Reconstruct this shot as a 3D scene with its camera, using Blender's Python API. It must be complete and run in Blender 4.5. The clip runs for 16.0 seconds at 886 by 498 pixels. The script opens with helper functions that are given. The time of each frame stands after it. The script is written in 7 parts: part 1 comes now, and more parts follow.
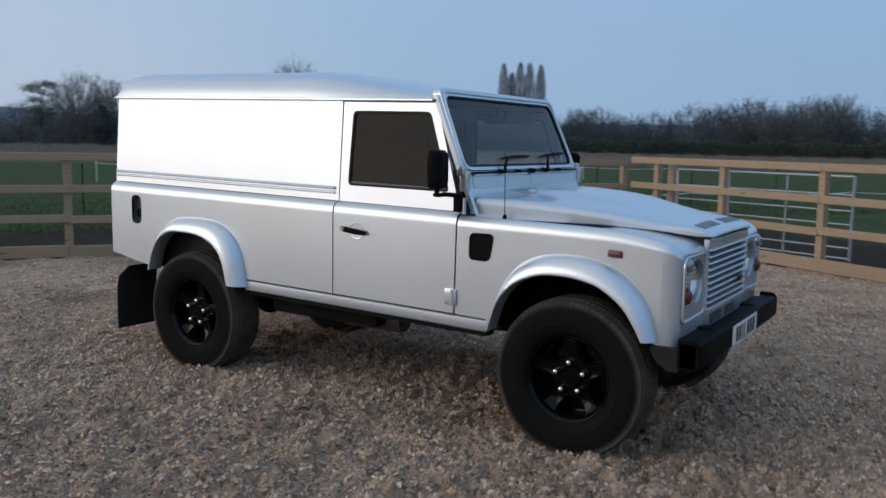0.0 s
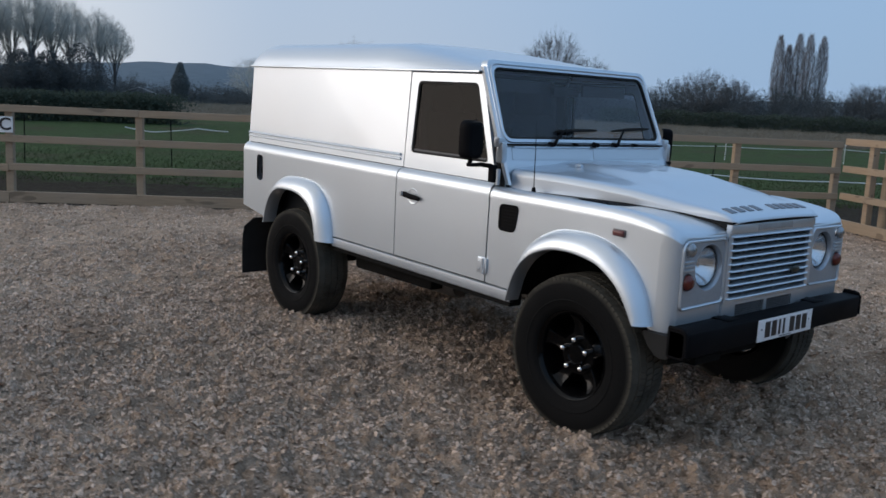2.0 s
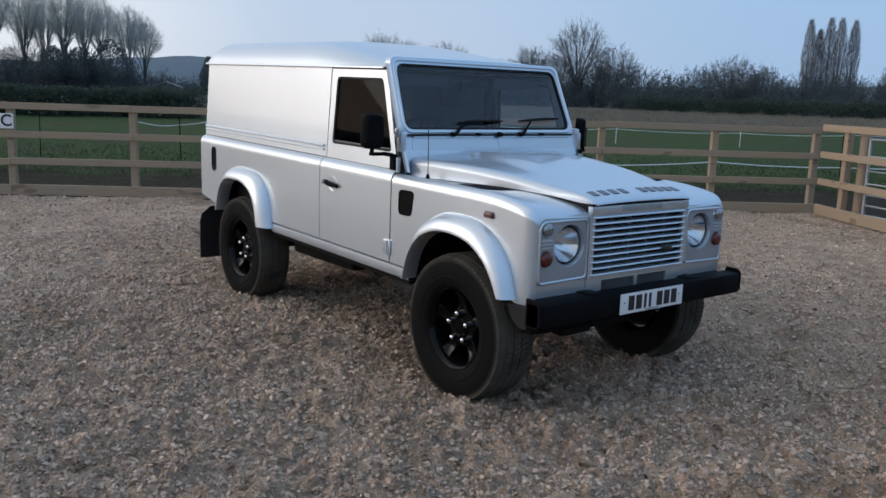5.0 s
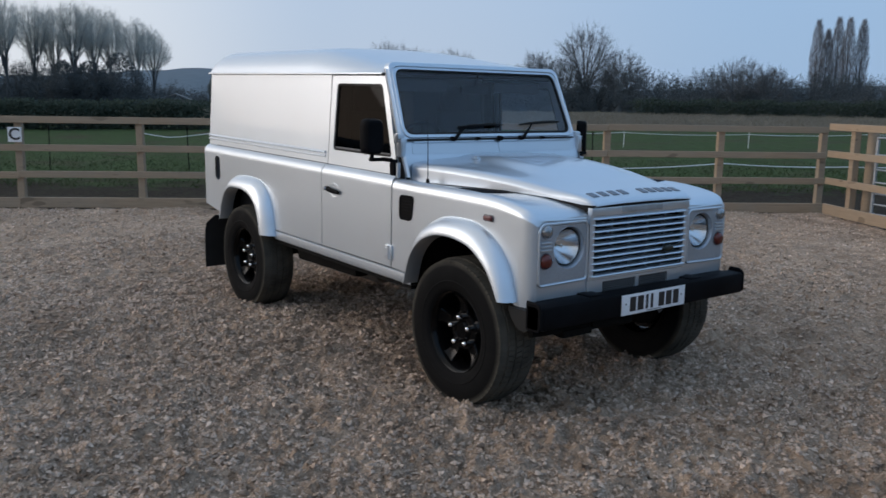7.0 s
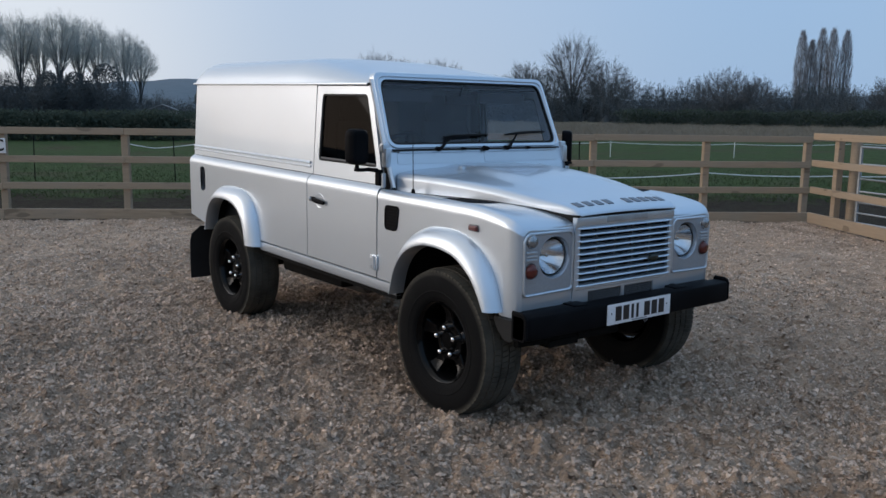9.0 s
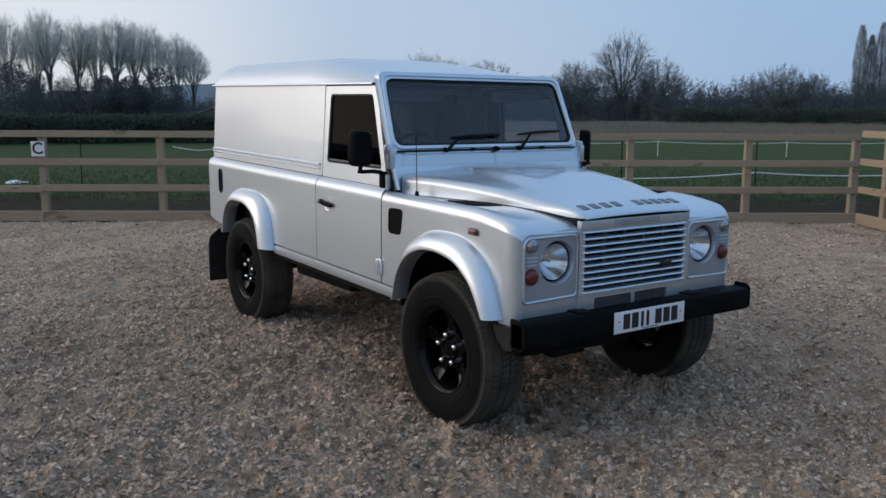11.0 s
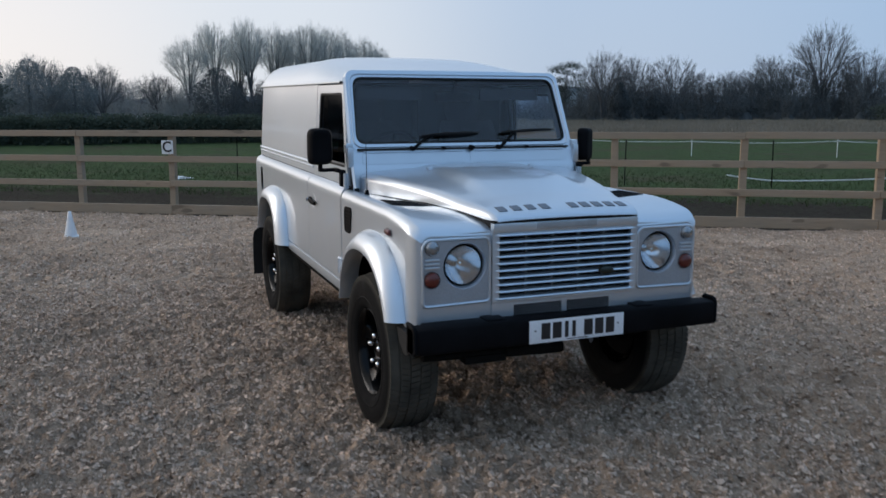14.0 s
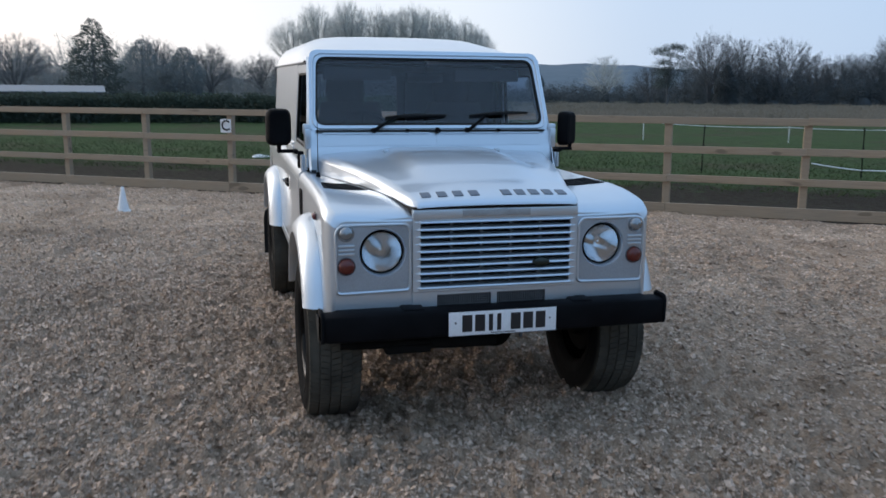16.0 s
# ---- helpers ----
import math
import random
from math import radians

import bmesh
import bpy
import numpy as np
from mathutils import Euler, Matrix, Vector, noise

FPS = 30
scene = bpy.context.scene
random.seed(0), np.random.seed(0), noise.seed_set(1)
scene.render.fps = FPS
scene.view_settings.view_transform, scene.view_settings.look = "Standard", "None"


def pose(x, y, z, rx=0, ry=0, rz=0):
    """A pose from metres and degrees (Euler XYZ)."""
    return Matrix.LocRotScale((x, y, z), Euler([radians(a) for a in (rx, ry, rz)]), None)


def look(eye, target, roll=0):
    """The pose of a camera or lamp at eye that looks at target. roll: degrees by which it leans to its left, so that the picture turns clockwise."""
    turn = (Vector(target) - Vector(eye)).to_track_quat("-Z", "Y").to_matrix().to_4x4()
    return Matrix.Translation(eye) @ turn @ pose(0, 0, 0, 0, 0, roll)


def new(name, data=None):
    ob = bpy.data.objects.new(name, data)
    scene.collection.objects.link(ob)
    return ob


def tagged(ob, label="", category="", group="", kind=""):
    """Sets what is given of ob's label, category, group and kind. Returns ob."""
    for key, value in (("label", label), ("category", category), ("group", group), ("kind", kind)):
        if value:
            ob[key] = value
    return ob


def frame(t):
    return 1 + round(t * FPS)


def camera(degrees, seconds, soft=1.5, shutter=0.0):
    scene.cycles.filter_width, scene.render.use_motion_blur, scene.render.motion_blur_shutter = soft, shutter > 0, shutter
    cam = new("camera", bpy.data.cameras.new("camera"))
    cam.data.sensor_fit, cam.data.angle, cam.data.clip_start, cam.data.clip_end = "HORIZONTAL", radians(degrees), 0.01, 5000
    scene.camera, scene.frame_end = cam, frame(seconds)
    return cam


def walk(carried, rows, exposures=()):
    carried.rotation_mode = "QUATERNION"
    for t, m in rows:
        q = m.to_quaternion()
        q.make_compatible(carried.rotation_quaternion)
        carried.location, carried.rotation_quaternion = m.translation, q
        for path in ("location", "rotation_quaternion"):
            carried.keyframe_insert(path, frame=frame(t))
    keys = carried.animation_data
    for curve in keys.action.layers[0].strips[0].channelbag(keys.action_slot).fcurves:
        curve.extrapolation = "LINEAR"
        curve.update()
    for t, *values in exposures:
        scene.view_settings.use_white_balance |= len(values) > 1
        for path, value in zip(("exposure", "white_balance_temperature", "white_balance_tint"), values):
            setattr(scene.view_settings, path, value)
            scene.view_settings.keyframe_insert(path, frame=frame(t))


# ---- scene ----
cam = camera(55.0, 16.0, shutter=0.5)
PATH = [  # seconds, eye, yaw, pitch, roll
    (0, 1.734, -4.738, 1.550, 32.74, -7.08, 1.04),
    (0.5, 1.941, -4.427, 1.560, 37.87, -6.72, 2.80),
    (1, 2.247, -4.323, 1.566, 45.30, -7.75, 0.91),
    (1.5, 2.502, -4.238, 1.582, 48.59, -9.08, 0.37),
    (2, 2.751, -4.017, 1.580, 50.12, -9.47, 2.62),
    (2.5, 2.947, -3.926, 1.597, 52.69, -9.76, 2.47),
    (3, 3.177, -3.924, 1.610, 53.68, -10.15, 1.60),
    (3.5, 3.306, -3.921, 1.628, 51.96, -9.82, 1.54),
    (3.7, 3.352, -3.887, 1.626, 51.35, -9.36, 1.46),
    (5.8, 3.571, -3.636, 1.630, 54.00, -11.10, 2.77),
    (6, 3.562, -3.649, 1.626, 54.54, -11.10, 2.90),
    (6.5, 3.558, -3.654, 1.616, 55.28, -10.39, 1.52),
    (7, 3.580, -3.630, 1.615, 53.12, -9.75, 0.80),
    (7.5, 3.568, -3.631, 1.608, 52.00, -9.75, 0.85),
    (8, 3.572, -3.628, 1.613, 52.26, -9.74, 1.04),
    (8.5, 3.576, -3.621, 1.612, 52.53, -9.37, 0.83),
    (9, 3.581, -3.612, 1.614, 52.32, -9.06, 0.72),
    (9.5, 3.579, -3.606, 1.614, 52.24, -8.91, 0.81),
    (10, 3.587, -3.563, 1.613, 52.73, -8.76, 0.55),
    (12.3, 3.707, -2.772, 1.596, 59.78, -9.71, 0.41),
    (12.5, 3.745, -2.688, 1.589, 60.05, -9.66, 0.44),
    (13, 3.794, -2.465, 1.602, 61.55, -8.16, 0.82),
    (13.5, 3.951, -2.210, 1.595, 66.71, -7.61, 0.82),
    (14, 4.148, -2.072, 1.603, 68.50, -9.09, -0.16),
    (14.5, 4.339, -2.010, 1.606, 67.64, -10.49, 0.05),
    (15, 4.413, -1.792, 1.602, 68.93, -11.22, 2.03),
    (15.5, 4.410, -1.498, 1.604, 72.39, -11.24, 2.19),
    (16, 4.271, -1.224, 1.603, 75.49, -10.30, 0.38),
]
EXPOSURE = [(0.0, -0.20, 6300, 10), (3.0, -0.16, 6300, 10), (6.0, 0.07, 6300, 10), (6.6, 0.01, 6300, 10), (7.2, -0.13, 6300, 10), (9.5, -0.08, 6300, 10), (10.0, -0.19, 6300, 10), (12.5, 0.06, 6300, 10), (13.2, 0.0, 6300, 10), (14.0, -0.09, 6300, 10), (14.5, -0.02, 6300, 10), (15.0, 0.17, 6300, 10), (16.0, 0.20, 6300, 10)]


def aim(x, y, z, yaw, pitch, roll):
    ahead = Vector((-math.sin(radians(yaw)) * math.cos(radians(pitch)), math.cos(radians(yaw)) * math.cos(radians(pitch)), math.sin(radians(pitch))))
    return look((x, y, z), Vector((x, y, z)) + ahead, roll)


walk(cam, [(t, aim(*row)) for t, *row in PATH], EXPOSURE)

# ---- world and sun ----
SUN_AZ, SUN_EL = 228.0, 12.0          # degrees from +x, towards +y; the glow after sunset
world = bpy.data.worlds.new("dusk_sky")
scene.world = world
world.use_nodes = True
wn = world.node_tree
wn.nodes.clear()
sky = wn.nodes.new("ShaderNodeTexSky")
sky.sky_type = "NISHITA"
sky.sun_disc = False
sky.sun_elevation = radians(SUN_EL)
sky.sun_rotation = radians(90 - SUN_AZ)
sky.air_density, sky.dust_density, sky.ozone_density = 1.0, 1.5, 1.5


def wnode(kind, op=None, **values):
    n = wn.nodes.new(kind)
    if op:
        n.operation = op
    for key, v in values.items():
        n.inputs[int(key[1:])].default_value = v
    return n


def wramp(fac, stops):
    r = wn.nodes.new("ShaderNodeValToRGB")
    r.color_ramp.interpolation = "EASE"
    e = r.color_ramp.elements
    while len(e) < len(stops):
        e.new(0.5)
    for el, (at, c) in zip(e, stops):
        el.position, el.color = at, (*c, 1)
    wn.links.new(fac, r.inputs[0])
    return r.outputs[0]


# thin high haze: pale towards the set sun, bluer away from it and overhead
coord = wnode("ShaderNodeTexCoord")
flat = wnode("ShaderNodeVectorMath", "MULTIPLY", _1=(1, 1, 0))
unit = wnode("ShaderNodeVectorMath", "NORMALIZE")
toward = wnode("ShaderNodeVectorMath", "DOT_PRODUCT", _1=(math.cos(radians(SUN_AZ)), math.sin(radians(SUN_AZ)), 0))
share = wnode("ShaderNodeMath", "MULTIPLY_ADD", _1=0.5, _2=0.5)
split = wnode("ShaderNodeSeparateXYZ")
wn.links.new(coord.outputs["Generated"], flat.inputs[0])
wn.links.new(flat.outputs[0], unit.inputs[0])
wn.links.new(unit.outputs[0], toward.inputs[0])
wn.links.new(toward.outputs["Value"], share.inputs[0])
wn.links.new(coord.outputs["Generated"], split.inputs[0])
low = wramp(share.outputs[0], [(0.011, (0.35, 0.52, 0.74)), (0.158, (0.33, 0.505, 0.75)), (0.334, (0.375, 0.545, 0.785)), (0.604, (0.545, 0.655, 0.82)), (0.755, (0.84, 0.88, 0.94)), (0.880, (1.04, 0.98, 0.955)), (0.935, (1.22, 1.05, 0.96)), (1.0, (1.36, 1.08, 0.95))])
high = wramp(share.outputs[0], [(0.011, (0.42, 0.66, 1.00)), (0.555, (0.45, 0.67, 0.98)), (0.820, (0.76, 0.86, 1.00)), (1.0, (1.02, 1.01, 1.00))])
rise_ = wnode("ShaderNodeMapRange", _1=0.04, _2=0.50, _3=0.0, _4=1.0)
rise_.interpolation_type = "SMOOTHSTEP"
wn.links.new(split.outputs["Z"], rise_.inputs[0])
haze = wnode("ShaderNodeMix")
haze.data_type = "RGBA"
wn.links.new(rise_.outputs[0], haze.inputs[0])
wn.links.new(low, haze.inputs[6])
wn.links.new(high, haze.inputs[7])
thin = wnode("ShaderNodeVectorMath", "SCALE")
thin.inputs["Scale"].default_value = 0.10
wn.links.new(sky.outputs[0], thin.inputs[0])
veil = wnode("ShaderNodeMix")
veil.data_type = "RGBA"
veil.inputs[0].default_value = 0.88
wn.links.new(thin.outputs[0], veil.inputs[6])
wn.links.new(haze.outputs[2], veil.inputs[7])
back = wn.nodes.new("ShaderNodeBackground")
back.inputs["Strength"].default_value = 1.0
wout = wn.nodes.new("ShaderNodeOutputWorld")
wn.links.new(veil.outputs[2], back.inputs[0])
wn.links.new(back.outputs[0], wout.inputs[0])

lamp = bpy.data.lights.new("sun", "SUN")
lamp.energy, lamp.angle, lamp.color = 1.0, radians(40), (1.0, 0.94, 0.89)
sun = new("sun", lamp)
_a, _e = radians(SUN_AZ), radians(17)
sun.matrix_world = look((30 * math.cos(_a) * math.cos(_e), 30 * math.sin(_a) * math.cos(_e), 30 * math.sin(_e)), (0, 0, 0))


# ---- materials ----
class Mat:
    """A small wrapper round a node material."""

    def __init__(self, name):
        self.m = bpy.data.materials.new(name)
        self.m.use_nodes = True
        self.t = self.m.node_tree
        self.b = self.t.nodes["Principled BSDF"]
        self.coord = None

    def node(self, kind, **values):
        n = self.t.nodes.new(kind)
        for key, v in values.items():
            n.inputs[key.replace("_", " ")].default_value = v
        return n

    def link(self, a, b):
        self.t.links.new(a, b)

    def where(self, world_space=False):
        if world_space:
            return self.t.nodes.new("ShaderNodeNewGeometry").outputs["Position"]
        if self.coord is None:
            self.coord = self.t.nodes.new("ShaderNodeTexCoord")
        return self.coord.outputs["Object"]

    def noise(self, scale, detail=5.0, rough=0.55, stretch=None, world_space=False, shift=None):
        p = self.where(world_space)
        if stretch or shift is not None:
            mp = self.t.nodes.new("ShaderNodeMapping")
            if stretch:
                mp.inputs["Scale"].default_value = stretch
            if shift is not None:
                self.link(shift, mp.inputs["Location"])
            self.link(p, mp.inputs["Vector"])
            p = mp.outputs[0]
        n = self.node("ShaderNodeTexNoise", Scale=scale, Detail=detail, Roughness=rough)
        self.link(p, n.inputs["Vector"])
        return n.outputs["Fac"]

    def ramp(self, fac, stops):
        r = self.t.nodes.new("ShaderNodeValToRGB")
        e = r.color_ramp.elements
        while len(e) < len(stops):
            e.new(0.5)
        for el, (p, c) in zip(e, stops):
            el.position = p
            el.color = (*c, 1) if len(c) == 3 else c
        self.link(fac, r.inputs[0])
        return r.outputs["Color"]

    def grey(self, fac, lo, hi, a=0.3, b=0.7):
        n = self.t.nodes.new("ShaderNodeMapRange")
        for i, v in enumerate((a, b, lo, hi)):
            n.inputs[i + 1].default_value = v
        self.link(fac, n.inputs[0])
        return n.outputs[0]

    def mix(self, fac, a, b, blend="MIX"):
        n = self.t.nodes.new("ShaderNodeMix")
        n.data_type, n.blend_type = "RGBA", blend
        for sock, v in ((n.inputs[0], fac), (n.inputs[6], a), (n.inputs[7], b)):
            if isinstance(v, (int, float)):
                sock.default_value = v
            elif isinstance(v, tuple):
                sock.default_value = (*v, 1)
            else:
                self.link(v, sock)
        return n.outputs[2]

    def math(self, op, a, b=0.0, clamp=False):
        n = self.t.nodes.new("ShaderNodeMath")
        n.operation, n.use_clamp = op, clamp
        for sock, v in ((n.inputs[0], a), (n.inputs[1], b)):
            if isinstance(v, (int, float)):
                sock.default_value = v
            else:
                self.link(v, sock)
        return n.outputs[0]

    def bump(self, height, strength, distance=0.01):
        n = self.node("ShaderNodeBump", Strength=strength, Distance=distance)
        self.link(height, n.inputs["Height"])
        self.link(n.outputs[0], self.b.inputs["Normal"])

    def set(self, **values):
        for key, v in values.items():
            sock = self.b.inputs[key.replace("_", " ")]
            if isinstance(v, (int, float)):
                sock.default_value = v
            elif isinstance(v, tuple):
                sock.default_value = (*v, 1) if len(v) == 3 else v
            else:
                self.link(v, sock)
        return self


def plain(name, c1, c2, scale, rough=(0.5, 0.7), metal=0.0, bump=0.0, fine=120.0, coat=0.0, spec=0.5):
    """A two-scale varied surface."""
    m = Mat(name)
    n1, n2 = m.noise(scale), m.noise(fine, 3)
    col = m.ramp(n1, [(0.32, c1), (0.68, c2)])
    col = m.mix(m.grey(n2, 0.0, 0.35), col, tuple(x * 0.7 for x in c1))
    m.set(Base_Color=col, Roughness=m.grey(n1, *rough), Metallic=metal, Specular_IOR_Level=spec)
    if coat:
        m.set(Coat_Weight=coat, Coat_Roughness=0.08)
    if bump:
        m.bump(n2, bump, 0.002)
    return m.m


def silver_paint():
    m = Mat("silver_paint")
    dirt, soft = m.noise(2.2, 5, 0.55), m.noise(0.8, 2)
    col = m.mix(m.grey(dirt, 0.0, 0.5, 0.45, 0.8), (0.570, 0.625, 0.682), (0.560, 0.600, 0.645))
    m.set(Base_Color=col, Metallic=0.82, Roughness=m.grey(soft, 0.36, 0.42), Coat_Weight=0.6, Coat_Roughness=0.05)
    m.bump(m.noise(1.6, 3, 0.5), 0.10, 0.05)
    return m.m


def clear_glass(name, tint, base=0.045, grazing=1.0):
    """Thin clear sheet: see-through, with gloss that grows towards grazing sight."""
    m = bpy.data.materials.new(name)
    m.use_nodes = True
    t = m.node_tree
    t.nodes.clear()
    out, mixer = t.nodes.new("ShaderNodeOutputMaterial"), t.nodes.new("ShaderNodeMixShader")
    clear, shine, facing = t.nodes.new("ShaderNodeBsdfTransparent"), t.nodes.new("ShaderNodeBsdfGlossy"), t.nodes.new("ShaderNodeLayerWeight")
    power, scale = t.nodes.new("ShaderNodeMath"), t.nodes.new("ShaderNodeMath")
    clear.inputs["Color"].default_value = (*tint, 1)
    shine.inputs["Roughness"].default_value = 0.015
    facing.inputs["Blend"].default_value = 0.5
    power.operation, power.inputs[1].default_value = "POWER", 5.0
    scale.operation, scale.inputs[1].default_value, scale.inputs[2].default_value = "MULTIPLY_ADD", (1 - base) * grazing, base
    t.links.new(facing.outputs["Facing"], power.inputs[0])
    t.links.new(power.outputs[0], scale.inputs[0])
    t.links.new(scale.outputs[0], mixer.inputs[0])
    t.links.new(clear.outputs[0], mixer.inputs[1])
    t.links.new(shine.outputs[0], mixer.inputs[2])
    t.links.new(mixer.outputs[0], out.inputs[0])
    return m


def lens_plastic(name, colour, gloss=0.3, metal=0.0):
    m = Mat(name)
    m.set(Base_Color=colour, Roughness=0.20, Metallic=metal, Coat_Weight=gloss, Coat_Roughness=0.05, Specular_IOR_Level=0.35)
    rib = m.node("ShaderNodeTexWave", Scale=70.0, Distortion=0.0)
    m.link(m.where(), rib.inputs["Vector"])
    m.bump(rib.outputs["Fac"], 0.3, 0.002)
    return m.m


def timber(name, weather):
    m = Mat(name)
    rnd = m.t.nodes.new("ShaderNodeObjectInfo").outputs["Random"]
    vec = m.t.nodes.new("ShaderNodeCombineXYZ")
    for i in range(3):
        m.link(m.math("MULTIPLY", rnd, 37.0 + 11 * i), vec.inputs[i])
    grain = m.noise(9.0, 6, 0.65, (0.35, 6.0, 6.0), shift=vec.outputs[0])
    patch, knot = m.noise(1.3, 4, shift=vec.outputs[0]), m.noise(5.5, 1, 0.4, (0.5, 1.6, 1.6), shift=vec.outputs[0])
    col = m.ramp(grain, [(0.25, (0.314, 0.204, 0.127)), (0.55, (0.464, 0.320, 0.204)), (0.8, (0.581, 0.414, 0.275))])
    col = m.mix(m.grey(patch, 0.0, 0.55, 0.4, 0.75), col, (0.348, 0.298, 0.248))
    col = m.mix(m.grey(knot, 0.0, 0.8, 0.68, 0.74), col, (0.116, 0.066, 0.039))
    col = m.mix(m.grey(rnd, 0.0, 0.35, 0.0, 1.0), col, (0.314, 0.243, 0.176))
    col = m.mix(weather, col, (0.205, 0.182, 0.138))
    m.set(Base_Color=col, Roughness=0.85, Specular_IOR_Level=0.2)
    m.bump(grain, 0.35, 0.004)
    return m.m


def gravel_tone(m):
    """The brown-grey of the arena's crumbly surface: crumbs, darker patches, broad drifts."""
    crumb, clod = m.noise(55, 5, 0.7, world_space=True), m.noise(9, 6, 0.72, world_space=True)
    col = m.ramp(crumb, [(0.32, (0.200, 0.160, 0.128)), (0.45, (0.500, 0.408, 0.335)), (0.60, (0.655, 0.543, 0.455)), (0.76, (0.830, 0.712, 0.618))])
    col = m.mix(m.grey(clod, 0.0, 0.6, 0.48, 0.64), col, (0.318, 0.252, 0.200))
    col = m.mix(m.grey(m.noise(14, 5, 0.7, world_space=True), 0.0, 0.5, 0.54, 0.68), col, (0.728, 0.622, 0.528))
    col = m.mix(m.grey(m.noise(0.55, 5, 0.6, world_space=True), 0.0, 0.45, 0.42, 0.68), col, (0.480, 0.378, 0.300))
    col = m.mix(m.grey(m.noise(1.1, 5, 0.65, world_space=True), 0.0, 0.5, 0.50, 0.70), col, (0.430, 0.368, 0.308))
    col = m.mix(m.grey(m.noise(0.42, 6, 0.7, world_space=True, stretch=(1.0, 1.7, 1.0)), 0.0, 0.7, 0.51, 0.63), col, (0.270, 0.213, 0.168))
    col = m.mix(m.grey(m.noise(0.65, 6, 0.7, world_space=True, stretch=(1.6, 0.9, 1.0)), 0.0, 0.65, 0.53, 0.67), col, (0.705, 0.598, 0.507))
    return m.mix(1.0, col, (1.18, 1.085, 1.015), "MULTIPLY"), crumb


def gravel_stones():
    m = Mat("gravel_stones")
    isl = m.t.nodes.new("ShaderNodeNewGeometry").outputs["Random Per Island"]
    col, crumb = gravel_tone(m)
    own = m.ramp(isl, [(0.0, (0.60, 0.57, 0.53)), (0.35, (0.98, 0.98, 0.98)), (0.9, (1.26, 1.26, 1.26)), (0.985, (1.32, 1.31, 1.30)), (1.0, (1.45, 1.45, 1.45))])
    col = m.mix(1.0, col, own, "MULTIPLY")
    m.set(Base_Color=col, Roughness=0.85, Specular_IOR_Level=0.15)
    m.bump(m.math("ADD", crumb, m.noise(160, 4, 0.7, world_space=True)), 1.0, 0.010)
    return m.m


FX, FY = 0.8320, -0.5547             # outward normal of the back fence is (-FX, -FY)
F0 = Vector((-10.17, -1.12, 0))      # the lettered post of the back fence
FD = Vector((0.5547, 0.8320, 0))     # the way along the back fence
CORNER = F0 + FD * 12.12
RD = Vector((math.cos(radians(-31)), math.sin(radians(-31)), 0))
RN = Vector((-RD.y, RD.x, 0))        # outward normal of the side fence


def ground_cover():
    """Gravel in the arena, dark churned soil along the outside of the fences, then pasture and rough straw-coloured grass."""
    m = Mat("ground_cover")
    pos = m.where(True)

    def beyond(n, p):
        d = m.t.nodes.new("ShaderNodeVectorMath")
        d.operation = "DOT_PRODUCT"
        m.link(pos, d.inputs[0])
        d.inputs[1].default_value = n
        return m.math("SUBTRACT", d.outputs["Value"], Vector(n).dot(p))

    out = m.math("MAXIMUM", beyond((-FX, -FY, 0), F0), beyond(tuple(RN), CORNER))
    wob = m.math("MULTIPLY", m.math("SUBTRACT", m.noise(0.35, 4, world_space=True), 0.5), 5.0)
    n2, n3 = m.noise(24, 6, 0.7, world_space=True), m.noise(9, 5, world_space=True)
    gravel, crumb = gravel_tone(m)
    # floor coloured darker than the stones, standing in for shade in their gaps
    gravel = m.mix(m.grey(m.noise(9, 5, 0.7, world_space=True), 0.0, 0.30, 0.42, 0.62), gravel, (0.25, 0.190, 0.138))
    gravel = m.mix(1.0, gravel, (0.82, 0.79, 0.74), "MULTIPLY")
    soil = m.ramp(n3, [(0.3, (0.022, 0.017, 0.012)), (0.55, (0.045, 0.035, 0.025)), (0.7, (0.042, 0.048, 0.024)), (0.8, (0.062, 0.054, 0.038))])
    grass = m.ramp(m.noise(1.4, 6, 0.65, world_space=True), [(0.3, (0.044, 0.050, 0.025)), (0.5, (0.056, 0.088, 0.033)), (0.66, (0.070, 0.098, 0.040)), (0.78, (0.098, 0.092, 0.052))])
    grass = m.mix(m.grey(n3, 0.0, 0.4), grass, (0.04, 0.06, 0.022))
    grass = m.mix(m.grey(m.noise(0.30, 6, 0.68, world_space=True), 0.0, 0.75, 0.50, 0.66), grass, (0.074, 0.062, 0.040))
    straw = m.ramp(m.noise(0.8, 6, 0.7, world_space=True), [(0.3, (0.12, 0.112, 0.078)), (0.7, (0.20, 0.182, 0.132))])
    wob = m.math("ADD", wob, m.math("MULTIPLY", m.math("SUBTRACT", m.noise(1.7, 5, 0.65, world_space=True), 0.5), 6.0))
    edge = m.math("ADD", out, wob)
    col = m.mix(m.grey(edge, 0, 1, 4.6, 6.2), soil, grass)
    col = m.mix(m.grey(edge, 0, 1, 37.0, 44.0), col, straw)
    col = m.mix(m.grey(out, 0, 1, 0.02, 0.06), gravel, col)
    m.set(Base_Color=col, Roughness=0.95, Specular_IOR_Level=0.08)
    lumps = m.math("MULTIPLY", m.noise(7.5, 4, 0.6, world_space=True), 2.2)
    m.bump(m.math("ADD", m.math("ADD", n2, crumb), lumps), 1.0, 0.026)
    return m.m


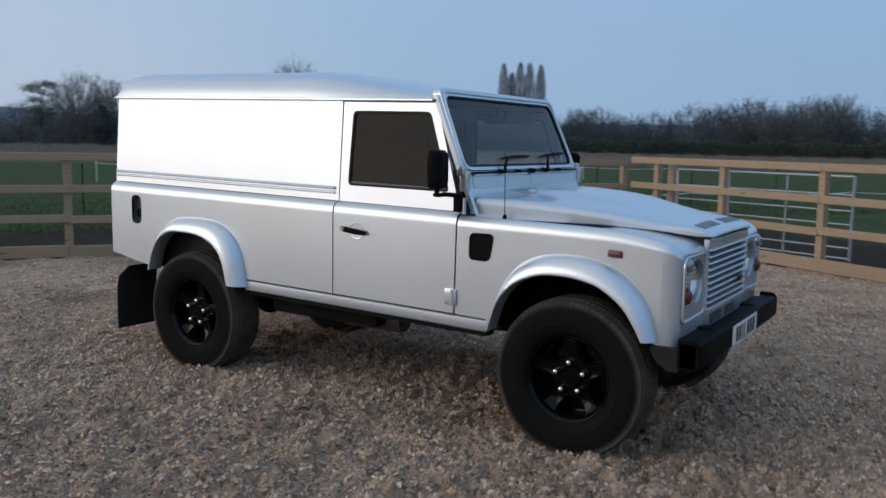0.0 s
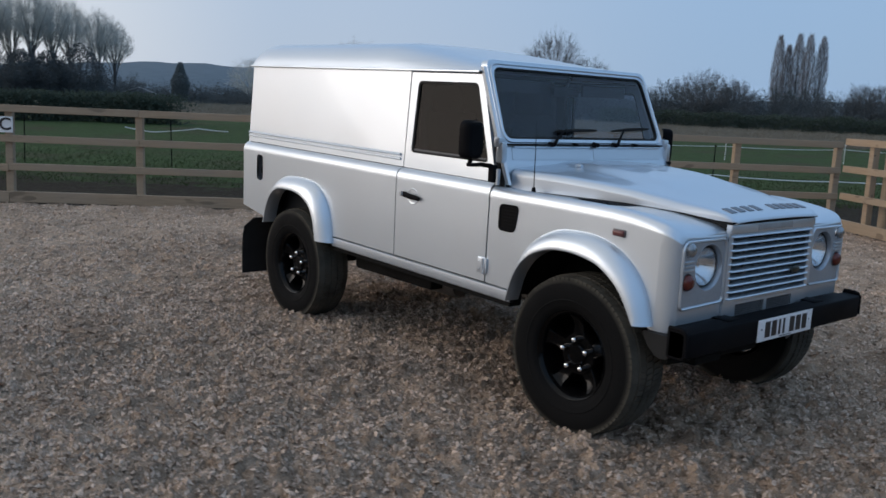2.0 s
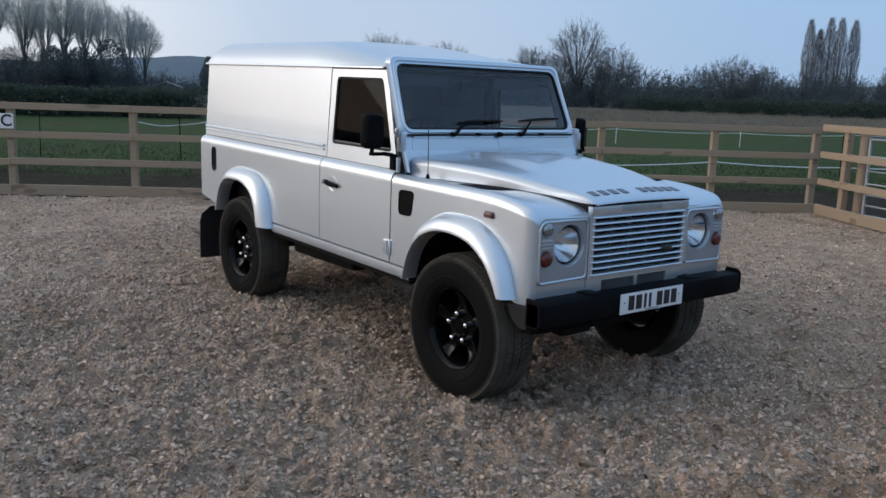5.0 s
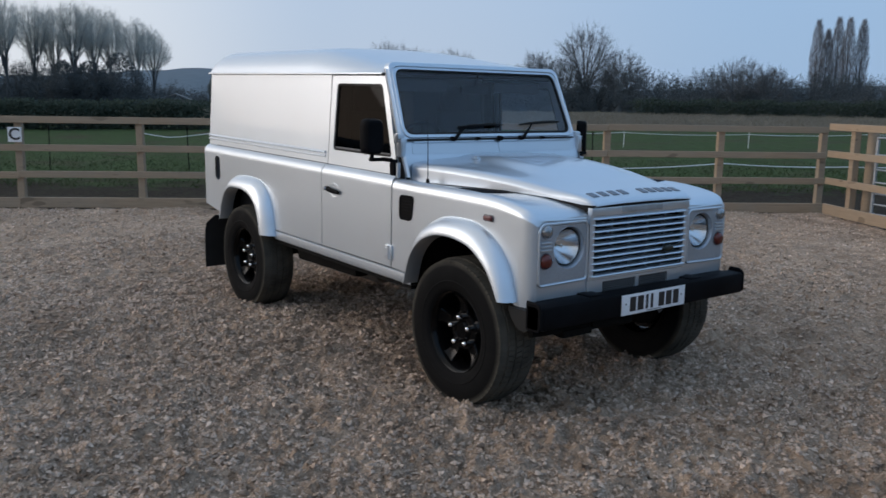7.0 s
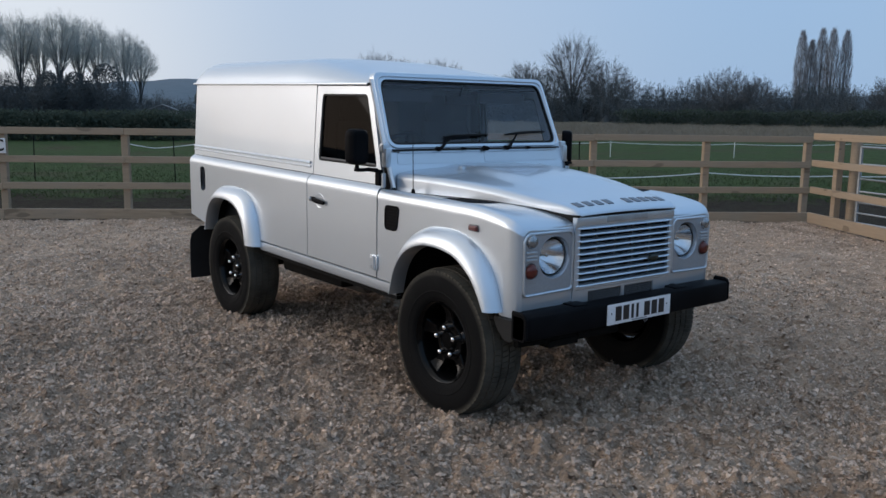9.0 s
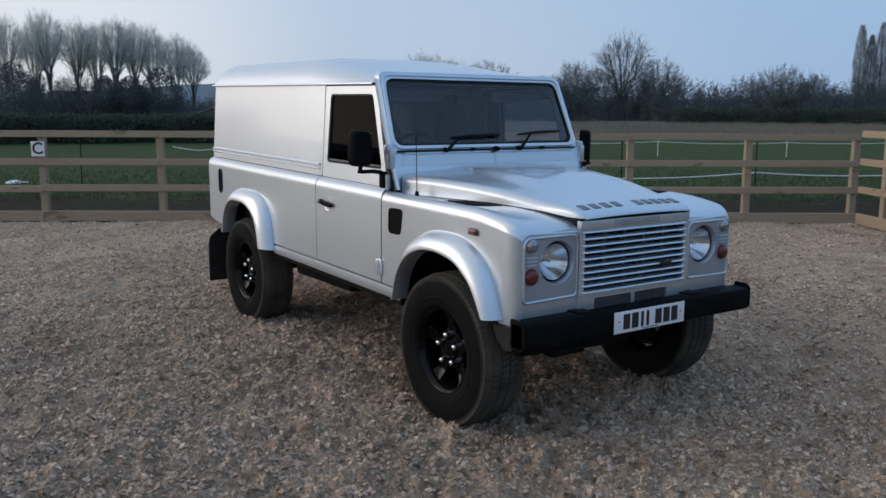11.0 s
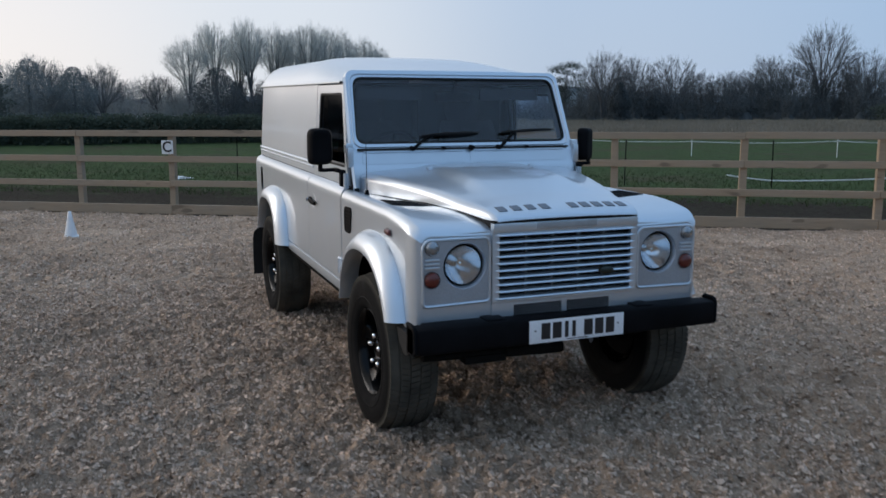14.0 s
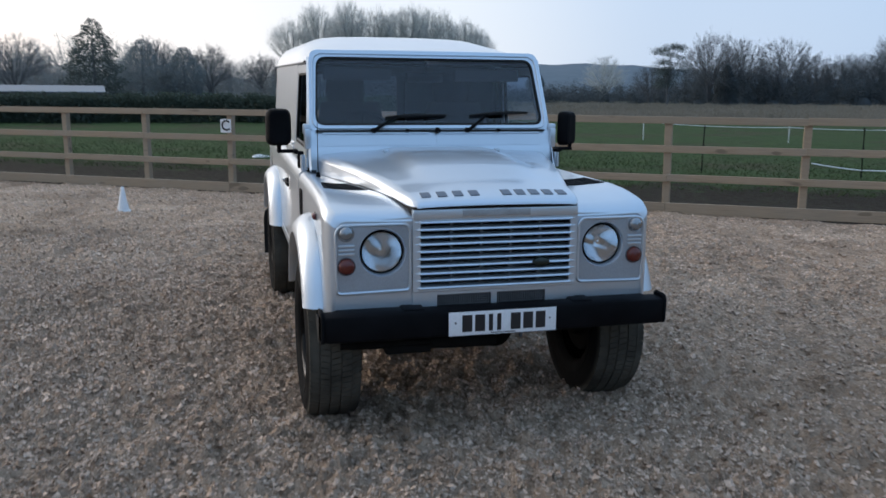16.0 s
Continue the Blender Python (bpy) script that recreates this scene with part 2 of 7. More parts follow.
def bark(name, c1, c2, through_light=0.0):
    m = Mat(name)
    rnd = m.t.nodes.new("ShaderNodeNewGeometry").outputs["Random Per Island"]
    col = m.mix(rnd, c1, c2)
    col = m.mix(m.grey(m.noise(0.15, 4, world_space=True), 0, 0.4), col, tuple(0.7 * v for v in c1))
    m.set(Base_Color=col, Roughness=0.95, Specular_IOR_Level=0.1)
    if through_light:
        # thin leaves and twigs pass light on as well
        leaf, both_ = m.t.nodes.new("ShaderNodeBsdfTranslucent"), m.t.nodes.new("ShaderNodeMixShader")
        both_.inputs[0].default_value = through_light
        m.link(col, leaf.inputs["Color"])
        m.link(m.b.outputs[0], both_.inputs[1])
        m.link(leaf.outputs[0], both_.inputs[2])
        m.link(both_.outputs[0], m.t.nodes["Material Output"].inputs["Surface"])
    return m.m


SILVER = silver_paint()
BLACK = plain("satin_black_paint", (0.0045, 0.0045, 0.0052), (0.009, 0.009, 0.0104), 6, (0.48, 0.62), bump=0.1, spec=0.04)
GLOSSBLACK = plain("gloss_black_alloy", (0.002, 0.002, 0.0022), (0.0035, 0.0035, 0.0038), 5, (0.12, 0.20), spec=0.16)
RUBBER = plain("black_rubber", (0.010, 0.010, 0.010), (0.020, 0.0195, 0.019), 8, (0.6, 0.8), bump=0.1, spec=0.25)
DARK = plain("dark_underside", (0.007, 0.0068, 0.0066), (0.016, 0.0152, 0.0142), 4, (0.8, 0.95), bump=0.3, spec=0.06)
TRIM = plain("dark_cabin_trim", (0.009, 0.0095, 0.011), (0.016, 0.017, 0.019), 7, (0.6, 0.8), bump=0.2)
CLOTH = plain("dark_seat_cloth", (0.008, 0.008, 0.009), (0.015, 0.015, 0.017), 20, (0.85, 0.95), bump=0.4, fine=300)
CHROME = plain("bright_chrome", (0.80, 0.80, 0.81), (0.88, 0.88, 0.89), 5, (0.06, 0.12), 1.0)
MIRROR = plain("dulled_lamp_mirror", (0.72, 0.75, 0.79), (0.80, 0.82, 0.85), 30, (0.13, 0.20), 1.0)
GALV = plain("galvanised_steel", (0.34, 0.36, 0.38), (0.46, 0.48, 0.50), 14, (0.4, 0.55), 0.6)
LAMPGREY = plain("silver_grey_plastic", (0.36, 0.40, 0.45), (0.42, 0.46, 0.51), 4, (0.35, 0.45), 0.6)
SEALGREY = plain("aged_grey_plastic", (0.09, 0.09, 0.095), (0.14, 0.14, 0.145), 9, (0.5, 0.7))
WHITE = plain("white_plastic", (0.72, 0.72, 0.72), (0.80, 0.80, 0.80), 6, (0.4, 0.55))
PLATEW = plain("white_plate", (0.74, 0.74, 0.75), (0.80, 0.80, 0.81), 12, (0.25, 0.35))
INK = plain("black_ink", (0.012, 0.012, 0.014), (0.02, 0.02, 0.022), 10, (0.4, 0.5))
LETTER = plain("grey_badge", (0.105, 0.13, 0.165), (0.15, 0.175, 0.21), 9, (0.4, 0.5), 0.3)
GREEN = plain("dark_green_badge", (0.005, 0.010, 0.007), (0.008, 0.016, 0.010), 9, (0.3, 0.4))
AMBER = lens_plastic("amber_lens", (0.110, 0.020, 0.014))
MARKER = lens_plastic("red_orange_lens", (0.13, 0.040, 0.038))
CLEARLENS = lens_plastic("clear_grey_lens", (0.26, 0.28, 0.30), 0.8, 0.7)
GLASS = clear_glass("window_glass", (0.80, 0.87, 0.97), 0.064)
# passes little and mirrors little; used on the right-hand door only
DARKPANE = clear_glass("dark_door_glass", (0.045, 0.058, 0.080), 0.010, 0.18)
LENS = clear_glass("lamp_glass", (0.95, 0.96, 0.96), 0.06)
TIMBER, OLDTIMBER = timber("fresh_timber", 0.32), timber("weathered_timber", 0.42)
STONES, GROUND = gravel_stones(), ground_cover()
# distance haze put into far-tree colours: bluish bark, paled twigs, scrub and evergreens
BARK = bark("winter_bark", (0.115, 0.124, 0.132), (0.160, 0.166, 0.172), 0.3)
HAZEBARK = bark("haze_paled_twigs", (0.42, 0.445, 0.43), (0.53, 0.545, 0.52), 0.5)
SCRUB = bark("dark_scrub", (0.094, 0.111, 0.119), (0.116, 0.129, 0.134), 0.45)
EVERGREEN = bark("dark_evergreen", (0.090, 0.112, 0.108), (0.112, 0.134, 0.124), 0.45)
# lighter still: haze towards the sunset put into the left wood's colour
HAZEWOOD = bark("hazed_wood_twigs", (0.320, 0.338, 0.335), (0.385, 0.392, 0.382), 0.5)
# evergreen colour greyed and lightened to stand in for distance haze
HAZESHRUB = bark("haze_greyed_shrub", (0.19, 0.22, 0.23), (0.23, 0.26, 0.262), 0.45)
HEDGE = bark("hedge_leaves", (0.058, 0.078, 0.062), (0.078, 0.098, 0.076), 0.4)
POPLAR = bark("poplar_twigs", (0.25, 0.248, 0.262), (0.335, 0.325, 0.335), 0.5)
STRAW = bark("straw_grass", (0.175, 0.160, 0.128), (0.27, 0.248, 0.205), 0.3)
TUFT = bark("pasture_grass", (0.042, 0.062, 0.027), (0.066, 0.088, 0.040), 0.35)


def tyre_rubber():
    m = Mat("muddy_tyre")
    mud, grain = m.noise(5.5, 5, world_space=False), m.noise(180, 3)
    sep = m.t.nodes.new("ShaderNodeSeparateXYZ")
    m.link(m.where(), sep.inputs[0])
    r2 = m.math("SQRT", m.math("ADD", m.math("MULTIPLY", sep.outputs[0], sep.outputs[0]), m.math("MULTIPLY", sep.outputs[2], sep.outputs[2])))
    on_tread = m.grey(r2, 0.0, 0.85, 0.366, 0.397)
    col = m.ramp(grain, [(0.3, (0.0050, 0.0050, 0.0052)), (0.7, (0.0090, 0.0090, 0.0092))])
    col = m.mix(m.math("MULTIPLY", on_tread, m.grey(mud, 0.40, 1.0, 0.3, 0.6)), col, (0.100, 0.091, 0.074))
    col = m.mix(m.grey(mud, 0.0, 0.06, 0.5, 0.8), col, (0.05, 0.043, 0.036))
    m.set(Base_Color=col, Roughness=m.grey(mud, 0.6, 0.85), Specular_IOR_Level=0.06)
    m.bump(grain, 0.2, 0.002)
    return m.m


TYRE = tyre_rubber()


# ---- mesh helpers ----
def mesh_of(bm, name, material, smooth=True, out=None):
    """A mesh of bm; out: the way in which an open sheet faces."""
    bmesh.ops.recalc_face_normals(bm, faces=bm.faces)
    if out is not None:
        bm.normal_update()
        if sum(f.normal.dot(Vector(out)) * f.calc_area() for f in bm.faces) < 0:
            bmesh.ops.reverse_faces(bm, faces=bm.faces)
    me = bpy.data.meshes.new(name)
    bm.to_mesh(me)
    bm.free()
    me.materials.append(material)
    if smooth:
        me.shade_smooth()
        me.set_sharp_from_angle(angle=radians(38))
    return me


def part(name, bm, material, parent, label="", smooth=True, out=None):
    """Links a bmesh as one mesh object under a thing or a part."""
    ob = new(name, mesh_of(bm, name, material, smooth, out))
    ob.parent = parent
    return tagged(ob, label)


def thing(name, label, category, group="", kind="", at=None):
    ob = new(name)
    ob.empty_display_size = 0.1
    if at is not None:
        ob.matrix_basis = at
    return tagged(ob, label, category, group, kind)


def box(bm, x0, x1, y0, y1, z0, z1, bevel=0.0, m=None, seg=2):
    """Adds a bevelled box to bm."""
    tmp = bmesh.new()
    bmesh.ops.create_cube(tmp, size=1, matrix=Matrix.LocRotScale(((x0 + x1) / 2, (y0 + y1) / 2, (z0 + z1) / 2), None, (abs(x1 - x0), abs(y1 - y0), abs(z1 - z0))))
    if bevel:
        bmesh.ops.bevel(tmp, geom=tmp.edges[:], offset=bevel, segments=seg, affect="EDGES", profile=0.6)
    return merge(bm, tmp, m)


def merge(bm, tmp, m=None):
    me = bpy.data.meshes.new("tmp")
    if m is not None:
        tmp.transform(m)
    tmp.to_mesh(me)
    tmp.free()
    bm.from_mesh(me)
    bpy.data.meshes.remove(me)
    return bm


def grid(bm, rows, close_v=False):
    """A sheet through rows of points."""
    vs = [[bm.verts.new(p) for p in row] for row in rows]
    n = len(vs[0])
    for a, b in zip(vs, vs[1:]):
        for i in range(n if close_v else n - 1):
            j = (i + 1) % n
            bm.faces.new((a[i], a[j], b[j], b[i]))
    return bm


def thicken(bm, d):
    """Gives a sheet the thickness d, inward along the vector d."""
    ret = bmesh.ops.extrude_face_region(bm, geom=bm.faces[:])
    bmesh.ops.translate(bm, vec=d, verts=[v for v in ret["geom"] if isinstance(v, bmesh.types.BMVert)])
    return bm


def plate(outer, holes, place, d):
    """A flat panel with holes: loops in 2D, laid into space by place(u, v), with the thickness d (a vector)."""
    bm = bmesh.new()
    for loop in (outer, *holes):
        vs = [bm.verts.new((u, 0, v)) for u, v in loop]
        for a, b in zip(vs, vs[1:] + vs[:1]):
            bm.edges.new((a, b))
    bmesh.ops.triangle_fill(bm, edges=bm.edges[:], use_beauty=True, normal=(0, -1, 0))
    for v in bm.verts:
        v.co = place(v.co.x, v.co.z)
    return thicken(bm, d) if d is not None else bm


def rounded(pts, r, n=5):
    """A polygon's loop with its corners rounded."""
    out, k = [], len(pts)
    for i in range(k):
        p, a, b = Vector(pts[i]), Vector(pts[i - 1]), Vector(pts[(i + 1) % k])
        ra = min(r, (a - p).length * 0.48, (b - p).length * 0.48)
        s, e = p + (a - p).normalized() * ra, p + (b - p).normalized() * ra
        for j in range(n + 1):
            t = j / n
            q = s * (1 - t) ** 2 + p * 2 * t * (1 - t) + e * t * t
            out.append((q.x, q.y))
    return out


def smooth_line(pts, n):
    """A Catmull-Rom line of n points through pts."""
    p = [Vector(q) for q in pts]
    p = [p[0] * 2 - p[1], *p, p[-1] * 2 - p[-2]]
    out = []
    for i in range(n):
        u = i / (n - 1) * (len(p) - 3)
        k = min(int(u), len(p) - 4)
        t = u - k
        a, b, c, d = p[k : k + 4]
        out.append(0.5 * (2 * b + (c - a) * t + (2 * a - 5 * b + 4 * c - d) * t * t + (3 * b - a - 3 * c + d) * t ** 3))
    return out


def lathe(bm, profile, n, axis="y", m=None):
    """Turns (radius, along) round an axis."""
    rows = []
    for r, h in profile:
        row = []
        for i in range(n):
            a = 2 * math.pi * i / n
            c, s = r * math.cos(a), r * math.sin(a)
            row.append({"y": (c, h, s), "x": (h, c, s), "z": (c, s, h)}[axis])
        rows.append(row)
    tmp = bmesh.new()
    grid(tmp, rows, True)
    return merge(bm, tmp, m)


def tube(bm, pts, r, n=8):
    """A round bar along points; r is one radius or one for each point."""
    pts = [Vector(p) for p in pts]
    rows = []
    for i, p in enumerate(pts):
        d = (pts[min(i + 1, len(pts) - 1)] - pts[max(i - 1, 0)]).normalized()
        u = d.orthogonal().normalized() if i == 0 else (u - d * u.dot(d)).normalized()
        w = d.cross(u)
        rr = r[i] if isinstance(r, (list, tuple)) else r
        rows.append([p + (u * math.cos(2 * math.pi * k / n) + w * math.sin(2 * math.pi * k / n)) * rr for k in range(n)])
    tmp = bmesh.new()
    grid(tmp, rows, True)
    for end in (0, -1):
        bmesh.ops.contextual_create(tmp, geom=[e for e in tmp.edges if e.is_boundary and all((v.co - pts[end]).length < max(r if not isinstance(r, (list, tuple)) else max(r), 1e-4) * 1.2 for v in e.verts)])
    return merge(bm, tmp)


RAKE = 0.0185                        # the body sits nose-down by about one degree


def raked(bm):
    for v in bm.verts:
        v.co.z -= RAKE * v.co.x
    return bm


# ---- ground: one sheet to the horizon ----
def ground_height(x, y):
    """Unevenness of the arena floor: broad swells, trodden lumps and, near the car, loose clods."""
    near = max(0.0, 1 - max(abs(x + 1.4) - 2.2, abs(y) - 1.1, 0) / 1.5)
    h = 0.030 * noise.noise((x * 0.35, y * 0.35, 3.1)) + 0.022 * noise.noise((x * 1.3, y * 1.3, 7.7))

    def within(x0, x1, y0, y1, m):
        e = min(x - x0, x1 - x, y - y0, y1 - y)
        return min(max(e / m, 0.0), 1.0)

    wide, mid, fine = within(-13, 4.2, -8, 9, 1.0), within(-7, 3.4, -5, 5, 0.8), within(-3, 2.4, -3.2, 1.9, 0.35)
    z = h * (1 - near) - 0.020 * near + 0.034 * noise.noise((x * 3.6, y * 3.6, 1.7)) * wide
    if mid:
        z += 0.066 * (abs(noise.noise((x * 8.5, y * 8.5, 5.2))) - 0.2) * (0.8 * mid + 0.25 * fine) + 0.022 * noise.noise((x * 13.0, y * 13.0, 4.4)) * mid
    if fine:
        z += (0.046 * (abs(noise.noise((x * 18.0, y * 18.0, 2.4))) - 0.2) + 0.025 * noise.noise((x * 38.0, y * 38.0, 8.8))) * fine
    return z


def rise(x, y):
    """The far fields climb gently towards the woods."""
    return min(1.3, 0.0165 * max(0.0, math.hypot(x - 3.6, y + 3.0) - 38))


def ground():
    lo = -17 - np.cumsum(0.4 * 1.35 ** np.arange(26))
    hi = 11 + np.cumsum(0.4 * 1.35 ** np.arange(26))
    xs = np.concatenate([lo[::-1], np.arange(-17, -13, 0.25), np.arange(-13, -7, 0.11), np.arange(-7, -3, 0.042), np.arange(-3, 2.4, 0.020), np.arange(2.4, 5, 0.07), np.arange(5, 11, 0.25), hi])
    ys = np.concatenate([lo[::-1], np.arange(-17, -5, 0.25), np.arange(-5, -3.2, 0.06), np.arange(-3.2, 1.9, 0.020), np.arange(1.9, 5, 0.036), np.arange(5, 9, 0.11), np.arange(9, 11, 0.25), hi])
    bm = bmesh.new()
    rows = []
    for x in xs:
        row = []
        for y in ys:
            z = ground_height(x, y) if -18 < x < 12 and -18 < y < 12 else 0.0
            far = Vector((x, y, 0)) - F0
            out = max(far.dot(Vector((-FX, -FY, 0))), (Vector((x, y, 0)) - CORNER).dot(RN))
            if out > 0.05:
                z = -0.03 - 0.12 * min(1, out / 3) * max(0, 1 - max(0, out - 5) / 12) + rise(x, y)
            row.append((float(x), float(y), z))
        rows.append(row)
    grid(bm, rows)
    ob = new("ground", mesh_of(bm, "ground", GROUND))
    return tagged(ob, "gravel arena floor with soil and pasture beyond its fence", "ground", kind="structure")


ground()


def mesh_from_arrays(name, verts, tris, material):
    me = bpy.data.meshes.new(name)
    me.vertices.add(len(verts))
    me.vertices.foreach_set("co", np.ascontiguousarray(verts, dtype=np.float32).ravel())
    n = len(tris)
    me.loops.add(3 * n)
    me.loops.foreach_set("vertex_index", np.ascontiguousarray(tris, dtype=np.int32).ravel())
    me.polygons.add(n)
    me.polygons.foreach_set("loop_start", np.arange(0, 3 * n, 3, dtype=np.int32))
    me.update(calc_edges=True)
    me.materials.append(material)
    return me


def stones(rng, spots, shape0, faces):
    """Jittered copies of a small solid at x, y with the radius r."""
    x, y, r = spots
    n, k = len(x), len(shape0)
    z = np.array([ground_height(a, b) for a, b in zip(x, y)])
    shape = shape0[None] * rng.uniform(0.6, 1.0, (n, k, 1)) * rng.uniform(0.6, 1.4, (n, 1, 3)) * np.array([1.15, 0.95, 0.75])
    shape = shape + rng.normal(0, 0.25, (n, k, 3))
    ang, tilt = rng.uniform(0, 2 * np.pi, n), rng.normal(0, 0.75, n)
    c, s, ct, st = np.cos(ang)[:, None], np.sin(ang)[:, None], np.cos(tilt)[:, None], np.sin(tilt)[:, None]
    sx, sy, sz = shape[..., 0], shape[..., 1], shape[..., 2]
    sy, sz = sy * ct - sz * st, sy * st + sz * ct
    sx, sy = sx * c - sy * s, sx * s + sy * c
    v = np.stack([sx, sy, sz], -1) * r[:, None, None]
    v += np.stack([x, y, z + r * rng.uniform(-0.2, 0.75, n)], -1)[:, None]
    return v.reshape(-1, 3), (faces[None] + k * np.arange(n)[:, None, None]).reshape(-1, 3)


def gravel():
    """Loose crushed stones, thickest where the ground is seen from close by."""
    rng = np.random.default_rng(4)
    octa = 0.95 * np.array([[1, 0, -0.3], [-1, 0, -0.3], [0, 1, -0.3], [0, -1, -0.3], [0, 0, 1]], float)
    crumb_faces = np.array([[0, 2, 4], [2, 1, 4], [1, 3, 4], [3, 0, 4]])
    vs, ts, base = [], [], 0
    for (x0, x1, y0, y1, per, small, big, solid, f) in ((-4.2, 2.4, -3.4, 1.2, 3900, 0.0050, 0.0185, octa, crumb_faces), (-6.5, 3.4, -4.5, 4.4, 1100, 0.007, 0.0215, octa, crumb_faces), (-13.0, 2.0, -6.0, 9.5, 480, 0.009, 0.023, octa, crumb_faces)):
        k = int((x1 - x0) * (y1 - y0) * per)
        x, y = rng.uniform(x0, x1, k), rng.uniform(y0, y1, k)
        r = small + (big - small) * rng.power(0.5, k) ** 1.3
        inside = ((x - F0.x) * -FX + (y - F0.y) * -FY < -0.06) & ((x - CORNER.x) * RN.x + (y - CORNER.y) * RN.y < -0.06)
        thin = np.array([0.5 * noise.noise((a * 0.9, b * 0.9, 1.0)) + 0.6 * noise.noise((a * 7.5, b * 7.5, 3.0)) for a, b in zip(x, y)])
        keep = inside & (rng.uniform(-0.9, 0.6, k) < thin + 0.42)
        v, t = stones(rng, (x[keep], y[keep], r[keep]), solid, f)
        vs.append(v)
        ts.append(t + base)
        base += len(v)
    ob = new("gravel", mesh_from_arrays("gravel", np.concatenate(vs), np.concatenate(ts), STONES))
    tagged(ob, "loose crushed grey and brown gravel on the arena floor", "gravel", kind="stuff")


gravel()


# ---- the car ----
car = thing("off_road_car", "silver metallic boxy off-road van with black wheels parked on gravel", "car")
SHOULDER = [(0.803, 1.090), (0.803, 1.106), (0.800, 1.120), (0.794, 1.134), (0.785, 1.146), (0.773, 1.155), (0.762, 1.160), (0.756, 1.162)]


def upper_y(z):
    return 0.756 - (z - 1.162) * 0.0656


def body(name, bm, material=None, label="", parent=None, smooth=True, out=None):
    return part(name, raked(bm), material or SILVER, parent or car, label, smooth, out)


def both(build):
    for s in (-1, 1):
        build(s)


R_OUT = [(-3.245, 0.575), (-3.20, 0.72), (-3.12, 0.850), (-3.00, 0.945), (-2.86, 0.966), (-2.70, 0.966), (-2.56, 0.945), (-2.44, 0.875), (-2.365, 0.765), (-2.308, 0.552)]
R_IN = [(-3.190, 0.575), (-3.15, 0.70), (-3.08, 0.805), (-2.98, 0.860), (-2.85, 0.872), (-2.72, 0.868), (-2.61, 0.842), (-2.51, 0.782), (-2.455, 0.69), (-2.420, 0.556)]
F_OUT = [(-0.486, 0.585), (-0.420, 0.76), (-0.336, 0.902), (-0.196, 0.981), (-0.06, 1.000), (0.09, 0.993), (0.223, 0.950), (0.330, 0.870), (0.398, 0.770), (0.445, 0.632)]
F_IN = [(-0.455, 0.560), (-0.40, 0.72), (-0.31, 0.828), (-0.18, 0.888), (-0.05, 0.903), (0.06, 0.895), (0.165, 0.868), (0.275, 0.795), (0.338, 0.715), (0.386, 0.632)]


def flare(s, outer, inner, name="wheel_arch_flare"):
    po, pi_ = smooth_line(outer, 40), smooth_line(inner, 40)
    rows = []
    for o, i in zip(po, pi_):
        row = []
        for k, y in ((0.0, 0.800), (0.0, 0.812), (0.10, 0.836), (0.28, 0.862), (0.55, 0.882), (0.85, 0.893), (1.0, 0.892), (1.05, 0.884), (1.06, 0.84), (1.06, 0.79)):
            q = o.lerp(i, k)
            row.append((q.x, s * y, q.y))
        rows.append(row)
    body(name, grid(bmesh.new(), rows))


def wheel_well(s, inner, y0=0.40):
    rows = []
    for q in smooth_line(inner, 24):
        c = sum(p[0] for p in inner) / len(inner)
        rows.append([(c + (q.x - c) * 1.16, s * y, 0.55 + (q.y - 0.55) * 1.08) for y in (0.795, 0.70, y0)])
    bm = grid(bmesh.new(), rows)
    inner_ring = [bm.verts.new(r[-1]) for r in rows]
    bm.faces.new(inner_ring)
    body("wheel_arch_liner", bm, DARK)


def shoulder_strip(s, x0, x1, name):
    xs = np.linspace(x0, x1, 6)
    bm = grid(bmesh.new(), [[(x, s * y, z) for y, z in SHOULDER] for x in xs])
    thicken(bm, (0, -s * 0.012, -0.006))
    return bm


